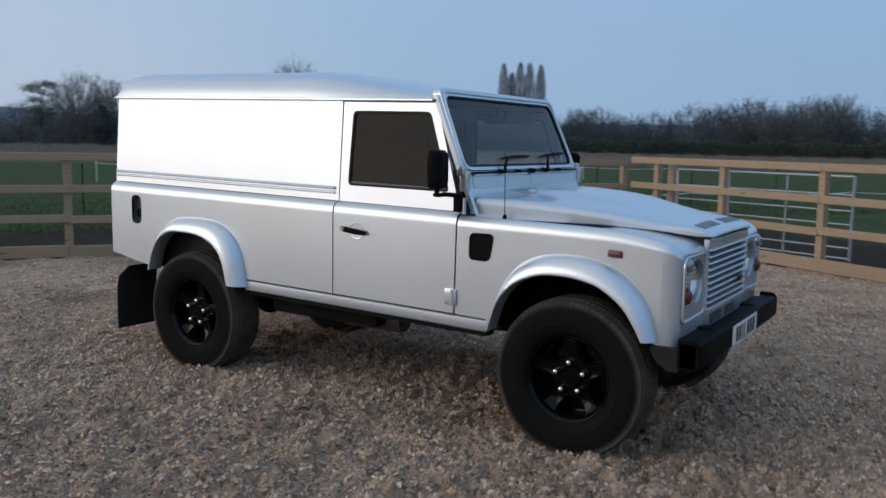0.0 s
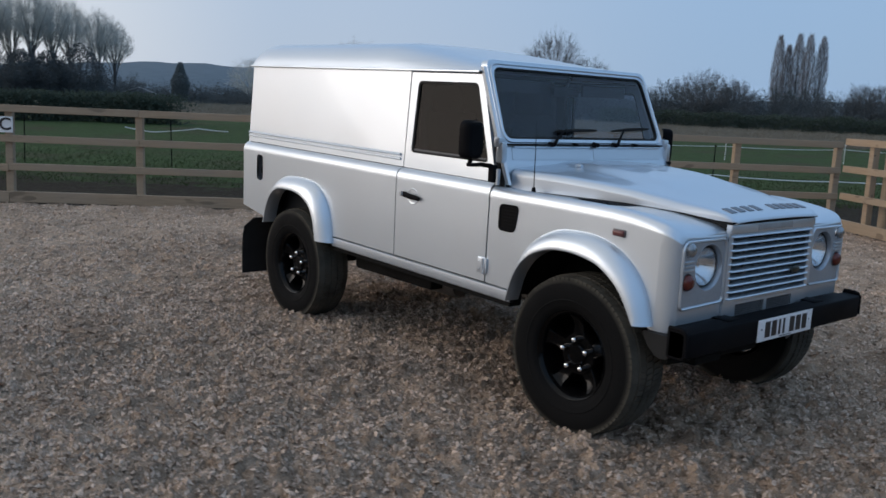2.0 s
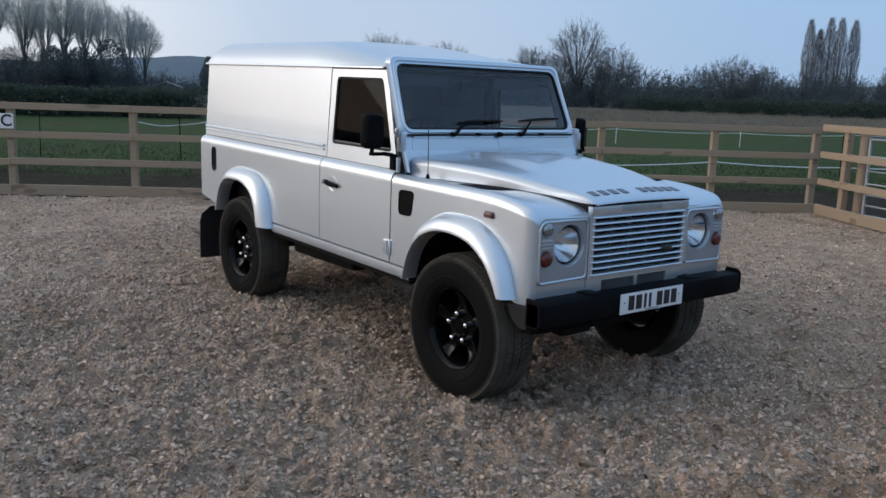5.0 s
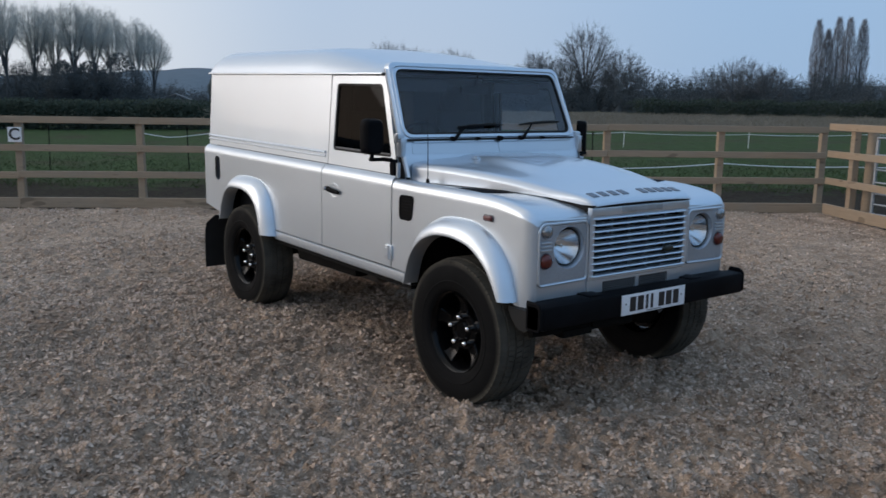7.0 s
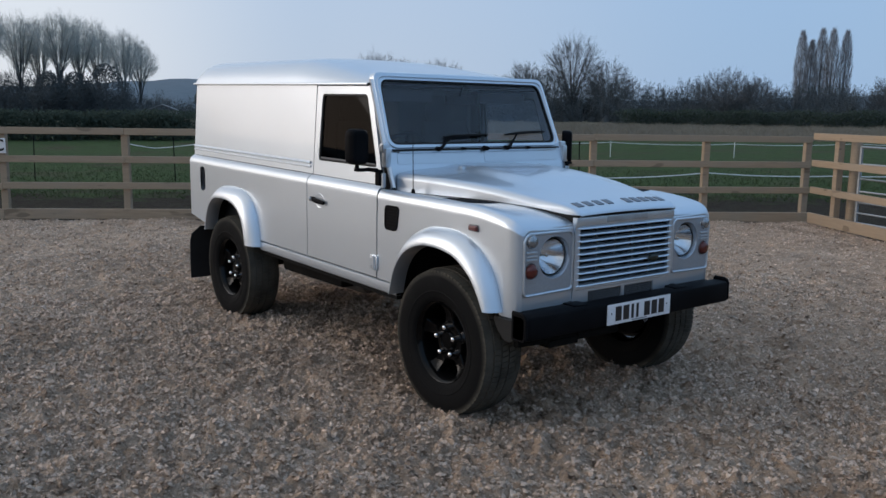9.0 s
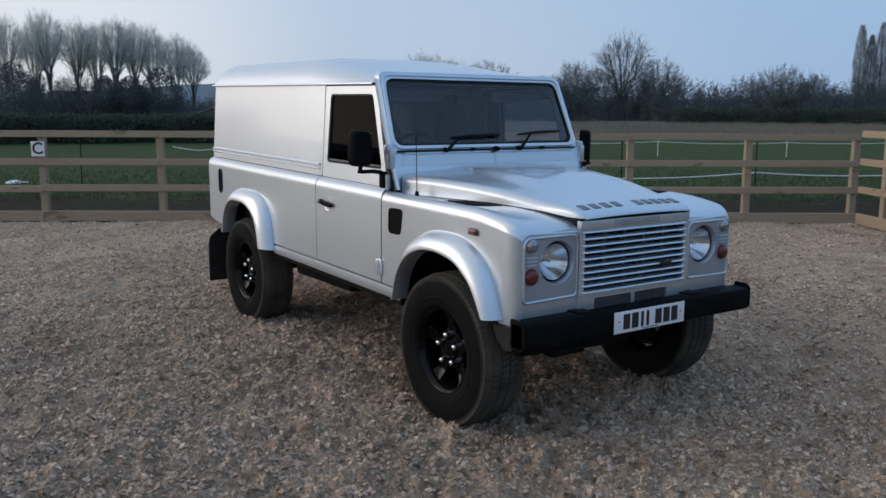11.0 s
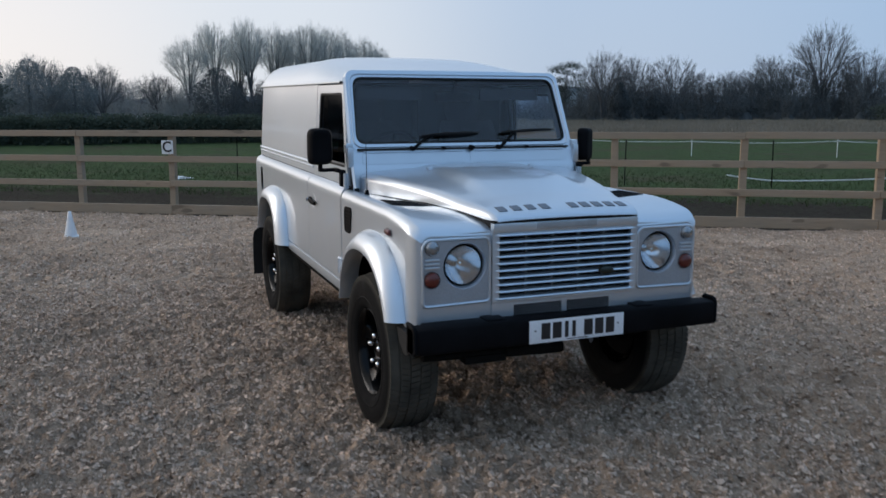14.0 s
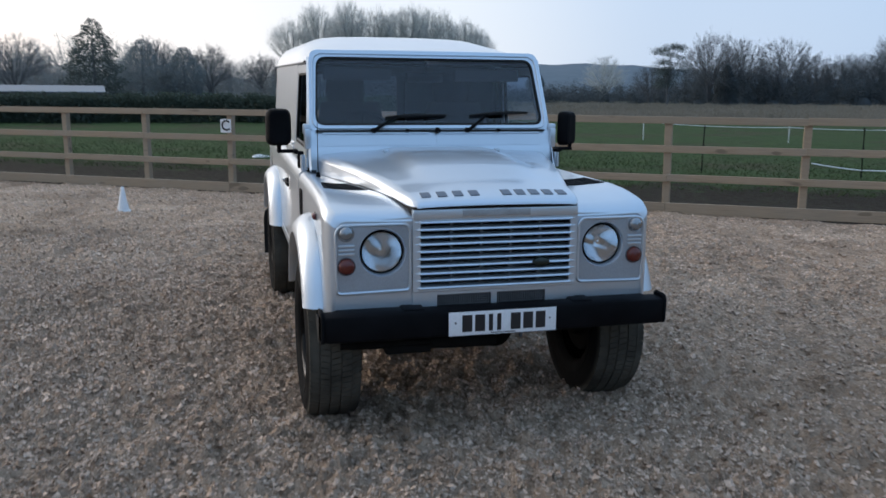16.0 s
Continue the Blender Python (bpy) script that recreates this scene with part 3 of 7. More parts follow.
def rear_side(s):
    arch = [(p.x, p.y) for p in smooth_line(R_IN, 24)]
    loop = [(-3.700, 1.090), (-3.700, 0.645), (-3.235, 0.578)] + arch + [(-2.345, 0.556), (-2.345, 0.602), (-1.592, 0.602), (-1.592, 1.090)]
    holes = []
    if s < 0:
        holes = [rounded([(-3.472, 1.078), (-3.366, 1.078), (-3.366, 0.875), (-3.472, 0.875)], 0.045)]
    bm = plate(loop, holes, lambda u, v: Vector((u, s * 0.803, v)), (0, -s * 0.02, 0))
    merge(bm, shoulder_strip(s, -3.700, -1.592, ""))
    side = body("rear_quarter_panel", bm)
    up = plate([(-3.694, 1.166), (-1.583, 1.166), (-1.583, 1.766), (-3.690, 1.766)], [], lambda u, v: Vector((u, s * upper_y(v), v)), (0, -s * 0.02, 0))
    body("upper_side_panel", up, label="flat windowless silver side panel")
    for z0, z1, out in ((1.204, 1.222, 0.010), (1.230, 1.250, 0.014)):
        rows = []
        for x in np.linspace(-3.694, -1.615, 8):
            rows.append([(x, s * (upper_y(z0 + (z1 - z0) * k) + out * math.sin(math.pi * k) ** 0.6), z0 + (z1 - z0) * k) for k in (0, 0.12, 0.3, 0.5, 0.7, 0.88, 1)])
        bm = grid(bmesh.new(), rows)
        for r in (rows[0], rows[-1]):
            bm.faces.new([bm.verts.new(p) for p in r])
        body("side_moulding", bm)
    if s < 0:
        # recessed fuel filler
        bm = bmesh.new()
        loop = [Vector((u, -0.802, v)) for u, v in rounded([(-3.472, 1.078), (-3.366, 1.078), (-3.366, 0.875), (-3.472, 0.875)], 0.045)]
        grid(bm, [[p for p in loop], [p + Vector((0, 0.045, 0)) for p in loop]], True)
        bm.faces.new([bm.verts.new(p + Vector((0, 0.045, 0))) for p in loop])
        body("filler_recess", bm, SEALGREY, "dark recessed fuel filler pocket", side)
        bm = bmesh.new()
        lathe(bm, [(0.001, -0.775), (0.026, -0.778), (0.034, -0.775), (0.036, -0.76)], 20, "y", Matrix.Translation((-3.419, 0, 0.95)))
        body("filler_cap", bm, BLACK, "", side)


both(rear_side)


def sill(s):
    rows = [[(x, s * y, z) for y, z in ((0.770, 0.594), (0.796, 0.593), (0.802, 0.588), (0.804, 0.560), (0.800, 0.532), (0.793, 0.526), (0.76, 0.526))] for x in np.linspace(-2.335, -0.512, 5)]
    body("sill", grid(bmesh.new(), rows))
    body("sill_backing", box(bmesh.new(), -2.33, -0.52, s * 0.70, s * 0.788, 0.50, 0.59), DARK)


both(sill)


def door(s):
    x0, x1 = -1.583, -0.719
    bm = plate([(x0, 0.603), (x1 - 0.004, 0.603), (x1, 0.85), (x1 + 0.004, 1.09), (x0, 1.09)], [], lambda u, v: Vector((u, s * 0.804, v)), (0, -s * 0.02, 0))
    merge(bm, shoulder_strip(s, x0, x1 + 0.004, ""))
    outer = [(-1.576, 1.165), (-1.572, 1.757), (-0.906, 1.757), (-0.720, 1.165)]
    hole = rounded([(-1.518, 1.262), (-1.500, 1.706), (-0.945, 1.708), (-0.795, 1.266)], 0.032)
    lay = lambda u, v: Vector((u, s * upper_y(v), v))
    merge(bm, plate(outer, [hole], lay, (0, -s * 0.03, 0)))
    leaf = body("door", bm, label="closed silver front door with a dark window")
    # rubber seal and pane
    seal = rounded([(-1.505, 1.276), (-1.488, 1.693), (-0.954, 1.695), (-0.812, 1.279)], 0.026)
    hole2 = rounded([(-1.5175, 1.2625), (-1.4995, 1.7055), (-0.9455, 1.7075), (-0.7955, 1.2665)], 0.032)
    body("window_seal", plate(hole2, [seal], lambda u, v: Vector((u, s * (upper_y(v) - 0.004), v)), (0, -s * 0.02, 0)), RUBBER, "", leaf)
    pane = body("window_pane", plate(seal, [], lambda u, v: Vector((u, s * (upper_y(v) - 0.012), v)), None), DARKPANE if s < 0 else GLASS, "dark window glass", leaf, out=(0, s, 0))
    pane.visible_shadow = False
    # sliding rail at the window's foot
    body("window_rail", box(bmesh.new(), -1.50, -0.815, s * 0.726, s * 0.742, 1.266, 1.287, 0.004), SEALGREY, "", leaf)
    # handle: backing scoop, paddle
    bm = bmesh.new()
    lathe(bm, [(0.0005, 0.8025), (0.038, 0.8030), (0.047, 0.8060), (0.050, 0.8045)], 28, "y", Matrix.Translation((-1.408, 0, 1.000)) @ Matrix.Diagonal((1.15, s, 1, 1)))
    body("handle_scoop", bm, SILVER, "", leaf)
    bm = bmesh.new()
    rows = []
    for k, x in enumerate(np.linspace(-1.515, -1.330, 12)):
        c = 0.826 - 0.014 * abs(k / 11 - 0.55)
        h = 0.013 + 0.004 * math.sin(math.pi * k / 11)
        z = 1.006 - 0.012 * k / 11
        rows.append([(x, s * (c + 0.008 * math.cos(a)), z + h * math.sin(a)) for a in np.linspace(0, 2 * math.pi, 10, endpoint=False)])
    grid(bm, rows, True)
    for r in (rows[0], rows[-1]):
        bm.faces.new([bm.verts.new(p) for p in r])
    box(bm, -1.510, -1.470, s * 0.800, s * 0.826, 0.992, 1.020, 0.005)
    handle = body("door_handle", bm, BLACK, "black door handle", leaf)
    bm = bmesh.new()
    lathe(bm, [(0.0005, 0.842), (0.010, 0.841), (0.012, 0.836), (0.012, 0.826)], 14, "y", Matrix.Translation((-1.492, 0, 1.006)) @ Matrix.Diagonal((1, s, 1, 1)))
    body("handle_lock", bm, GALV, "", leaf)
    # hinges
    for hx, hz, hy in ((-0.737, 0.694, 0.806), (-0.690, 1.200, 0.770)):
        bm = bmesh.new()
        wide = 0.038 if hz < 1 else 0.024
        box(bm, hx - wide, hx + wide * (1.0 if hz < 1 else 0.7), s * (hy - 0.006), s * (hy + 0.012), hz - 0.045, hz + 0.045, 0.007)
        tube(bm, [(hx + 0.014, s * (hy + 0.013), hz - 0.044), (hx + 0.014, s * (hy + 0.013), hz + 0.044)], 0.011, 10)
        for bz in (-0.022, 0.022):
            lathe(bm, [(0.0005, hy + 0.016), (0.006, hy + 0.015), (0.008, hy + 0.009)], 8, "y", Matrix.Translation((hx - 0.020, 0, hz + bz)) @ Matrix.Diagonal((1, s, 1, 1)))
        body("door_hinge", bm, SILVER, "", leaf)
    # inner lining closes the shut lines
    bm = plate([(-1.63, 0.58), (-0.66, 0.58), (-0.66, 1.15), (-0.70, 1.22), (-0.775, 1.24), (-1.54, 1.24), (-1.63, 1.15)], [], lambda u, v: Vector((u, s * 0.733, v)), (0, -s * 0.03, 0))
    body("door_lining", bm, TRIM, "", leaf)
    # black rubber strips behind the shut lines, giving the gaps their shade
    for nm, loop in (("door_gap_rubber", [(-1.60, 0.585), (-1.60, 1.10), (-1.574, 1.10), (-1.574, 0.612), (-0.728, 0.612), (-0.726, 1.10), (-0.700, 1.10), (-0.704, 0.585)]),):
        body(nm, plate(loop, [], lambda u, v: Vector((u, s * 0.788, v)), None), RUBBER, "", leaf)
    loop = [(-1.60, 1.17), (-1.596, 1.765), (-0.885, 1.765), (-0.690, 1.17), (-0.712, 1.17), (-0.905, 1.748), (-1.562, 1.748), (-1.566, 1.17)]
    body("frame_gap_rubber", plate(loop, [], lambda u, v: Vector((u, s * (upper_y(v) - 0.016), v)), None), RUBBER, "", leaf)
    bm = bmesh.new()
    box(bm, -1.625, -1.545, s * 0.660, s * 0.706, 1.18, 1.75)
    body("door_pillar", bm, DARK)


both(door)


def roof_s(a):
    """Share of the roof's rise at the distance a from the middle."""
    ks = [(0.0, 1.0), (0.25, 0.992), (0.42, 0.965), (0.52, 0.915), (0.58, 0.835), (0.63, 0.71), (0.67, 0.53), (0.70, 0.31), (0.716, 0.12), (0.724, 0.0)]
    return float(np.interp(a, [k[0] for k in ks], [k[1] for k in ks]))


def roof_h(x):
    t = min(max((x + 1.90) / 0.98, 0), 1)
    front = 0.192 - 0.120 * (t * t * (3 - 2 * t) * 0.25 + t * 0.75)
    back_ = min(max((x + 3.715) / 0.10, 0), 1)
    return front * (0.55 + 0.45 * math.sqrt(max(0, 1 - (1 - back_) ** 2)))


def roof():
    ys = [0.724, 0.722, 0.716, 0.709, 0.70, 0.686, 0.67, 0.65, 0.63, 0.605, 0.58, 0.55, 0.52, 0.47, 0.42, 0.32, 0.2, 0.1]
    ys = [-y for y in ys] + [0.0] + ys[::-1]
    xs = [-3.715, -3.708, -3.69, -3.66, -3.61] + list(np.linspace(-3.5, -1.9, 9)) + list(np.linspace(-1.80, -0.935, 16)) + [-0.918, -0.905]
    rows = []
    for x in xs:
        nose = 0.0 if x < -0.93 else (x + 0.93) * 0.55
        rows.append([(x, y, 1.774 + roof_h(x) * roof_s(abs(y)) - nose * roof_s(abs(y)) ) for y in ys])
    bm = grid(bmesh.new(), rows)
    bm.faces.new([bm.verts.new(p) for p in rows[0]])
    top = body("roof", bm, label="silver metal roof with raised middle")
    for s in (-1, 1):
        bm = bmesh.new()
        prof = [(0.700, 1.762), (0.736, 1.764), (0.741, 1.768), (0.740, 1.776), (0.734, 1.780), (0.722, 1.779)]
        grid(bm, [[(x, s * y, z) for y, z in prof] for x in np.linspace(-3.715, -0.925, 8)])
        body("roof_gutter", bm, SILVER, "", top)
    bm = grid(bmesh.new(), [[(x, y, 1.768) for y in (-0.70, -0.3, 0.3, 0.70)] for x in (-3.68, -2.5, -1.5, -0.91)])
    body("headlining", bm, TRIM, "", top)


roof()


def screen_place(u, v, out=0.0):
    """u across, v the height on the raked windscreen plane."""
    return Vector((-0.728 - (v - 1.407) * 0.4377 + out, u, v))


def windscreen():
    outer = rounded([(-0.735, 1.372), (0.735, 1.372), (0.712, 1.842), (-0.712, 1.842)], 0.055)
    glass = rounded([(-0.700, 1.408), (0.700, 1.408), (0.672, 1.802), (-0.672, 1.802)], 0.06)
    inner = rounded([(-0.688, 1.420), (0.688, 1.420), (0.661, 1.790), (-0.661, 1.790)], 0.05)
    frame_ = body("windscreen_frame", plate(outer, [glass], lambda u, v: screen_place(u, v, 0.012), (-0.05, 0, 0)))
    body("windscreen_seal", plate([(a * 0.9995, b) for a, b in glass], [inner], lambda u, v: screen_place(u, v, 0.008), (-0.02, 0, 0)), RUBBER, "", frame_)
    pane = body("windscreen_glass", plate(inner, [], lambda u, v: screen_place(u, v), None), GLASS, "clear windscreen glass", frame_, out=(1, 0, 0))
    pane.visible_shadow = False
    # raised bead round the frame
    bm = bmesh.new()
    loop = [screen_place(u, v, 0.014) for u, v in rounded([(-0.716, 1.392), (0.716, 1.392), (0.692, 1.822), (-0.692, 1.822)], 0.06)]
    tube(bm, loop + [loop[0]], 0.007, 6)
    body("frame_bead", bm, SILVER, "", frame_)
    for s in (-1, 1):
        # pillar behind the frame and its foot bracket
        bm = bmesh.new()
        rows = []
        for v in np.linspace(1.16, 1.80, 6):
            p = screen_place(0, v)
            y = 0.735 - max(0, v - 1.372) * 0.049
            rows.append([(p.x + 0.008, s * y, v), (p.x - 0.004, s * (y + 0.012), v), (p.x - 0.035, s * (y + 0.006), v), (p.x - 0.05, s * (y - 0.03), v)])
        grid(bm, rows)
        body("screen_pillar", bm)
        bm = bmesh.new()
        box(bm, -0.722, -0.668, s * 0.728, s * 0.768, 1.275, 1.392, 0.012)
        box(bm, -0.738, -0.690, s * 0.726, s * 0.774, 1.360, 1.418, 0.012)
        lathe(bm, [(0.0005, 0.764), (0.010, 0.763), (0.013, 0.752)], 10, "y", Matrix.Translation((-0.703, 0, 1.345)) @ Matrix.Diagonal((1, s, 1, 1)))
        body("screen_bracket", bm)


windscreen()


def bulkhead():
    bm = bmesh.new()
    rows = []
    for v, x in ((1.10, -0.664), (1.20, -0.664), (1.255, -0.668), (1.275, -0.676), (1.30, -0.684), (1.34, -0.692), (1.372, -0.700), (1.385, -0.712), (1.388, -0.735)):
        rows.append([(x, y, v) for y in (-0.738, -0.72, -0.60, -0.3, -0.02, 0, 0.02, 0.3, 0.60, 0.72, 0.738)])
    grid(bm, rows)
    wall = body("bulkhead", bm, label="silver scuttle panel below the windscreen")
    for y0, y1 in ((-0.672, -0.016), (0.016, 0.672)):
        # ventilation flaps: a shallow raised lid with a rolled edge
        bm = plate(rounded([(y0, 1.292), (y1, 1.292), (y1, 1.362), (y0, 1.362)], 0.012), [], lambda u, v: Vector((-0.678 - (v - 1.29) * 0.22, u, v)), (-0.010, 0, 0))
        body("vent_flap", bm, SILVER, "", wall)
        bm = bmesh.new()
        tube(bm, [(-0.688, y0 + 0.01, 1.364), (-0.688, y1 - 0.01, 1.364)], 0.006, 8)
        body("flap_hinge", bm, SILVER, "", wall)
    body("scuttle_seal", box(bmesh.new(), -0.712, -0.684, -0.700, 0.700, 1.3735, 1.3825, 0.003), RUBBER, "", wall)
    for y, r in ((-0.363, 0.013), (0.206, 0.013), (-0.16, 0.008), (0.40, 0.008), (0.024, 0.014)):
        bm = bmesh.new()
        lathe(bm, [(0.0005, -0.655), (r * 0.7, -0.657), (r, -0.667), (r * 1.2, -0.70)], 14, "x", Matrix.Translation((0, y, 1.380)))
        body("washer_jet" if r < 0.012 else "spindle_boss", bm, BLACK, "", wall)


bulkhead()


def wiper(y, tip, b0, b1):
    bm = bmesh.new()
    base = Vector((-0.660, y, 1.383))
    elbow = Vector((-0.694, y + (tip[0] - y) * 0.45, 1.42))
    mid = screen_place(tip[0], tip[1], 0.030)
    tube(bm, [base, base.lerp(elbow, 0.6), elbow, mid], [0.011, 0.010, 0.008, 0.006], 8)
    arm = body("wiper", bm, BLACK, "black wiper resting on the windscreen")
    bm = bmesh.new()
    p0, p1 = screen_place(*b0, 0.022), screen_place(*b1, 0.022)
    tube(bm, [p0, p0.lerp(p1, 0.2) + Vector((0.006, 0, 0.004)), p0.lerp(p1, 0.5) + Vector((0.010, 0, 0.006)), p0.lerp(p1, 0.8) + Vector((0.006, 0, 0.004)), p1], [0.004, 0.007, 0.009, 0.007, 0.004], 6)
    body("wiper_blade", bm, RUBBER, "", arm)
    bm = bmesh.new()
    tube(bm, [p0 - Vector((0.008, 0, 0.002)), p1 - Vector((0.008, 0, 0.002))], 0.006, 5)
    body("wiper_rubber", bm, RUBBER, "", arm)


wiper(-0.363, (-0.215, 1.463), (-0.285, 1.455), (0.085, 1.466))
wiper(0.206, (0.345, 1.478), (0.235, 1.466), (0.605, 1.484))


def bonnet_w(x):
    return 0.698 - (x + 0.655) * 0.2545


def ease(v, lo, hi):
    t = min(max((v - lo) / (hi - lo), 0), 1)
    return t * t * (3 - 2 * t)


def bonnet_z(x, a):
    """The bonnet's height at x, a share a of the way from its middle to its side."""
    xs = [-0.655, -0.50, -0.35, -0.15, 0.05, 0.22, 0.34, 0.42, 0.47, 0.50, 0.515, 0.525]
    mid = float(np.interp(x, xs, [1.274, 1.270, 1.264, 1.252, 1.235, 1.212, 1.190, 1.171, 1.156, 1.144, 1.135, 1.124]))
    y = a * bonnet_w(x)
    crown = 0.030 * a ** 2.4 * (1 - 0.75 * ease(x, 0.25, 0.50))
    hump = 0.029 * (1 - ease(y, 0.25, 0.37)) * (1 - ease(x, -0.10, 0.30)) * ease(x, -1.0, -0.28)
    z = mid - crown + hump
    edge = bonnet_w(x) - y
    r = 0.045 - 0.02 * ease(x, 0.30, 0.50)
    if edge < r:
        k = 1 - edge / r
        z -= r * 0.8 * (1 - math.sqrt(max(0, 1 - k * k)))
    return z


def lip_x(x):
    """The front lip reaches out over the grille."""
    return x + 0.040 * ease(x, 0.28, 0.525)


def bonnet():
    avs = [1.0, 0.999, 0.996, 0.991, 0.983, 0.972, 0.955, 0.93, 0.90, 0.85, 0.79, 0.73, 0.68, 0.64, 0.60, 0.56, 0.52, 0.48, 0.44, 0.40, 0.36, 0.30, 0.2, 0.1]
    avs = [-a for a in avs] + [0.0] + avs[::-1]
    xs = list(np.linspace(-0.655, 0.40, 30)) + [0.42, 0.44, 0.46, 0.48, 0.495, 0.508, 0.518, 0.525]
    rows = []
    for x in xs:
        w = bonnet_w(x)
        low = float(np.interp(x, [-0.655, 0.0, 0.3, 0.45, 0.525], [1.134, 1.140, 1.128, 1.112, 1.112]))
        nip = 1 - 0.028 * max(0.0, (x - 0.48) / 0.045) ** 2
        fx = lip_x(x)
        row = [(fx, -w * nip, low)] + [(fx, a * w * nip, max(bonnet_z(x, abs(a)), low + 0.003)) for a in avs] + [(fx, w * nip, low)]
        rows.append(row)
    last = rows[-1]
    rows.append([(0.566, y * 0.997, min(z, 1.124) - 0.009) for _, y, z in last])
    rows.append([(0.545, y * 0.985, min(z, 1.124) - 0.013) for _, y, z in last])
    bm = grid(bmesh.new(), rows)
    for e in (rows[0],):
        low = [bm.verts.new((p[0], p[1], p[2] - 0.02)) for p in e]
        top = [bm.verts.new(p) for p in e]
        for i in range(len(e) - 1):
            bm.faces.new((top[i], top[i + 1], low[i + 1], low[i]))
    lid = body("bonnet", bm, label="silver bonnet with a raised centre bulge")
    # nine plain badge blocks along the front edge
    for y in (-0.330, -0.253, -0.176, -0.099, 0.058, 0.127, 0.196, 0.265, 0.334):
        bm = bmesh.new()
        rows = []
        for x in np.linspace(0.430, 0.478, 5):
            rows.append([(lip_x(x), y + d, bonnet_z(x, abs(y + d) / bonnet_w(x)) + 0.0035) for d in (-0.022, -0.008, 0.008, 0.022)])
        grid(bm, rows)
        thicken(bm, (-0.001, 0, -0.006))
        body("badge_block", bm, LETTER, "plain grey badge block", lid)
    # washer nozzles and a side catch
    for y in (-0.33, 0.33):
        bm = bmesh.new()
        z = bonnet_z(-0.50, abs(y) / bonnet_w(-0.5))
        box(bm, -0.515, -0.470, y - 0.014, y + 0.014, z - 0.004, z + 0.016, 0.006)
        body("washer_nozzle", bm, SILVER, "", lid)
    # black strip standing in for the shadow gap under the edge
    for s in (-1, 1):
        bm = bmesh.new()
        rows = []
        for x in np.linspace(-0.65, 0.51, 14):
            low = float(np.interp(x, [-0.655, 0.0, 0.3, 0.45, 0.525], [1.134, 1.140, 1.128, 1.112, 1.112]))
            rows.append([(lip_x(x), s * (bonnet_w(x) - 0.006), low + 0.003), (lip_x(x), s * (bonnet_w(x) - 0.008), low - 0.05)])
        grid(bm, rows)
        body("bonnet_shade_strip", bm, RUBBER, "", lid)
    # thin aerial on the scuttle
    bm = bmesh.new()
    tube(bm, [(-0.461, -0.716, 1.138), (-0.461, -0.716, 1.166)], [0.014, 0.009], 10)
    tube(bm, [(-0.461, -0.716, 1.160), (-0.464, -0.716, 1.34), (-0.472, -0.714, 1.52)], [0.0028, 0.0022, 0.0016], 6)
    body("radio_aerial", bm, BLACK, "thin black radio aerial")


bonnet()


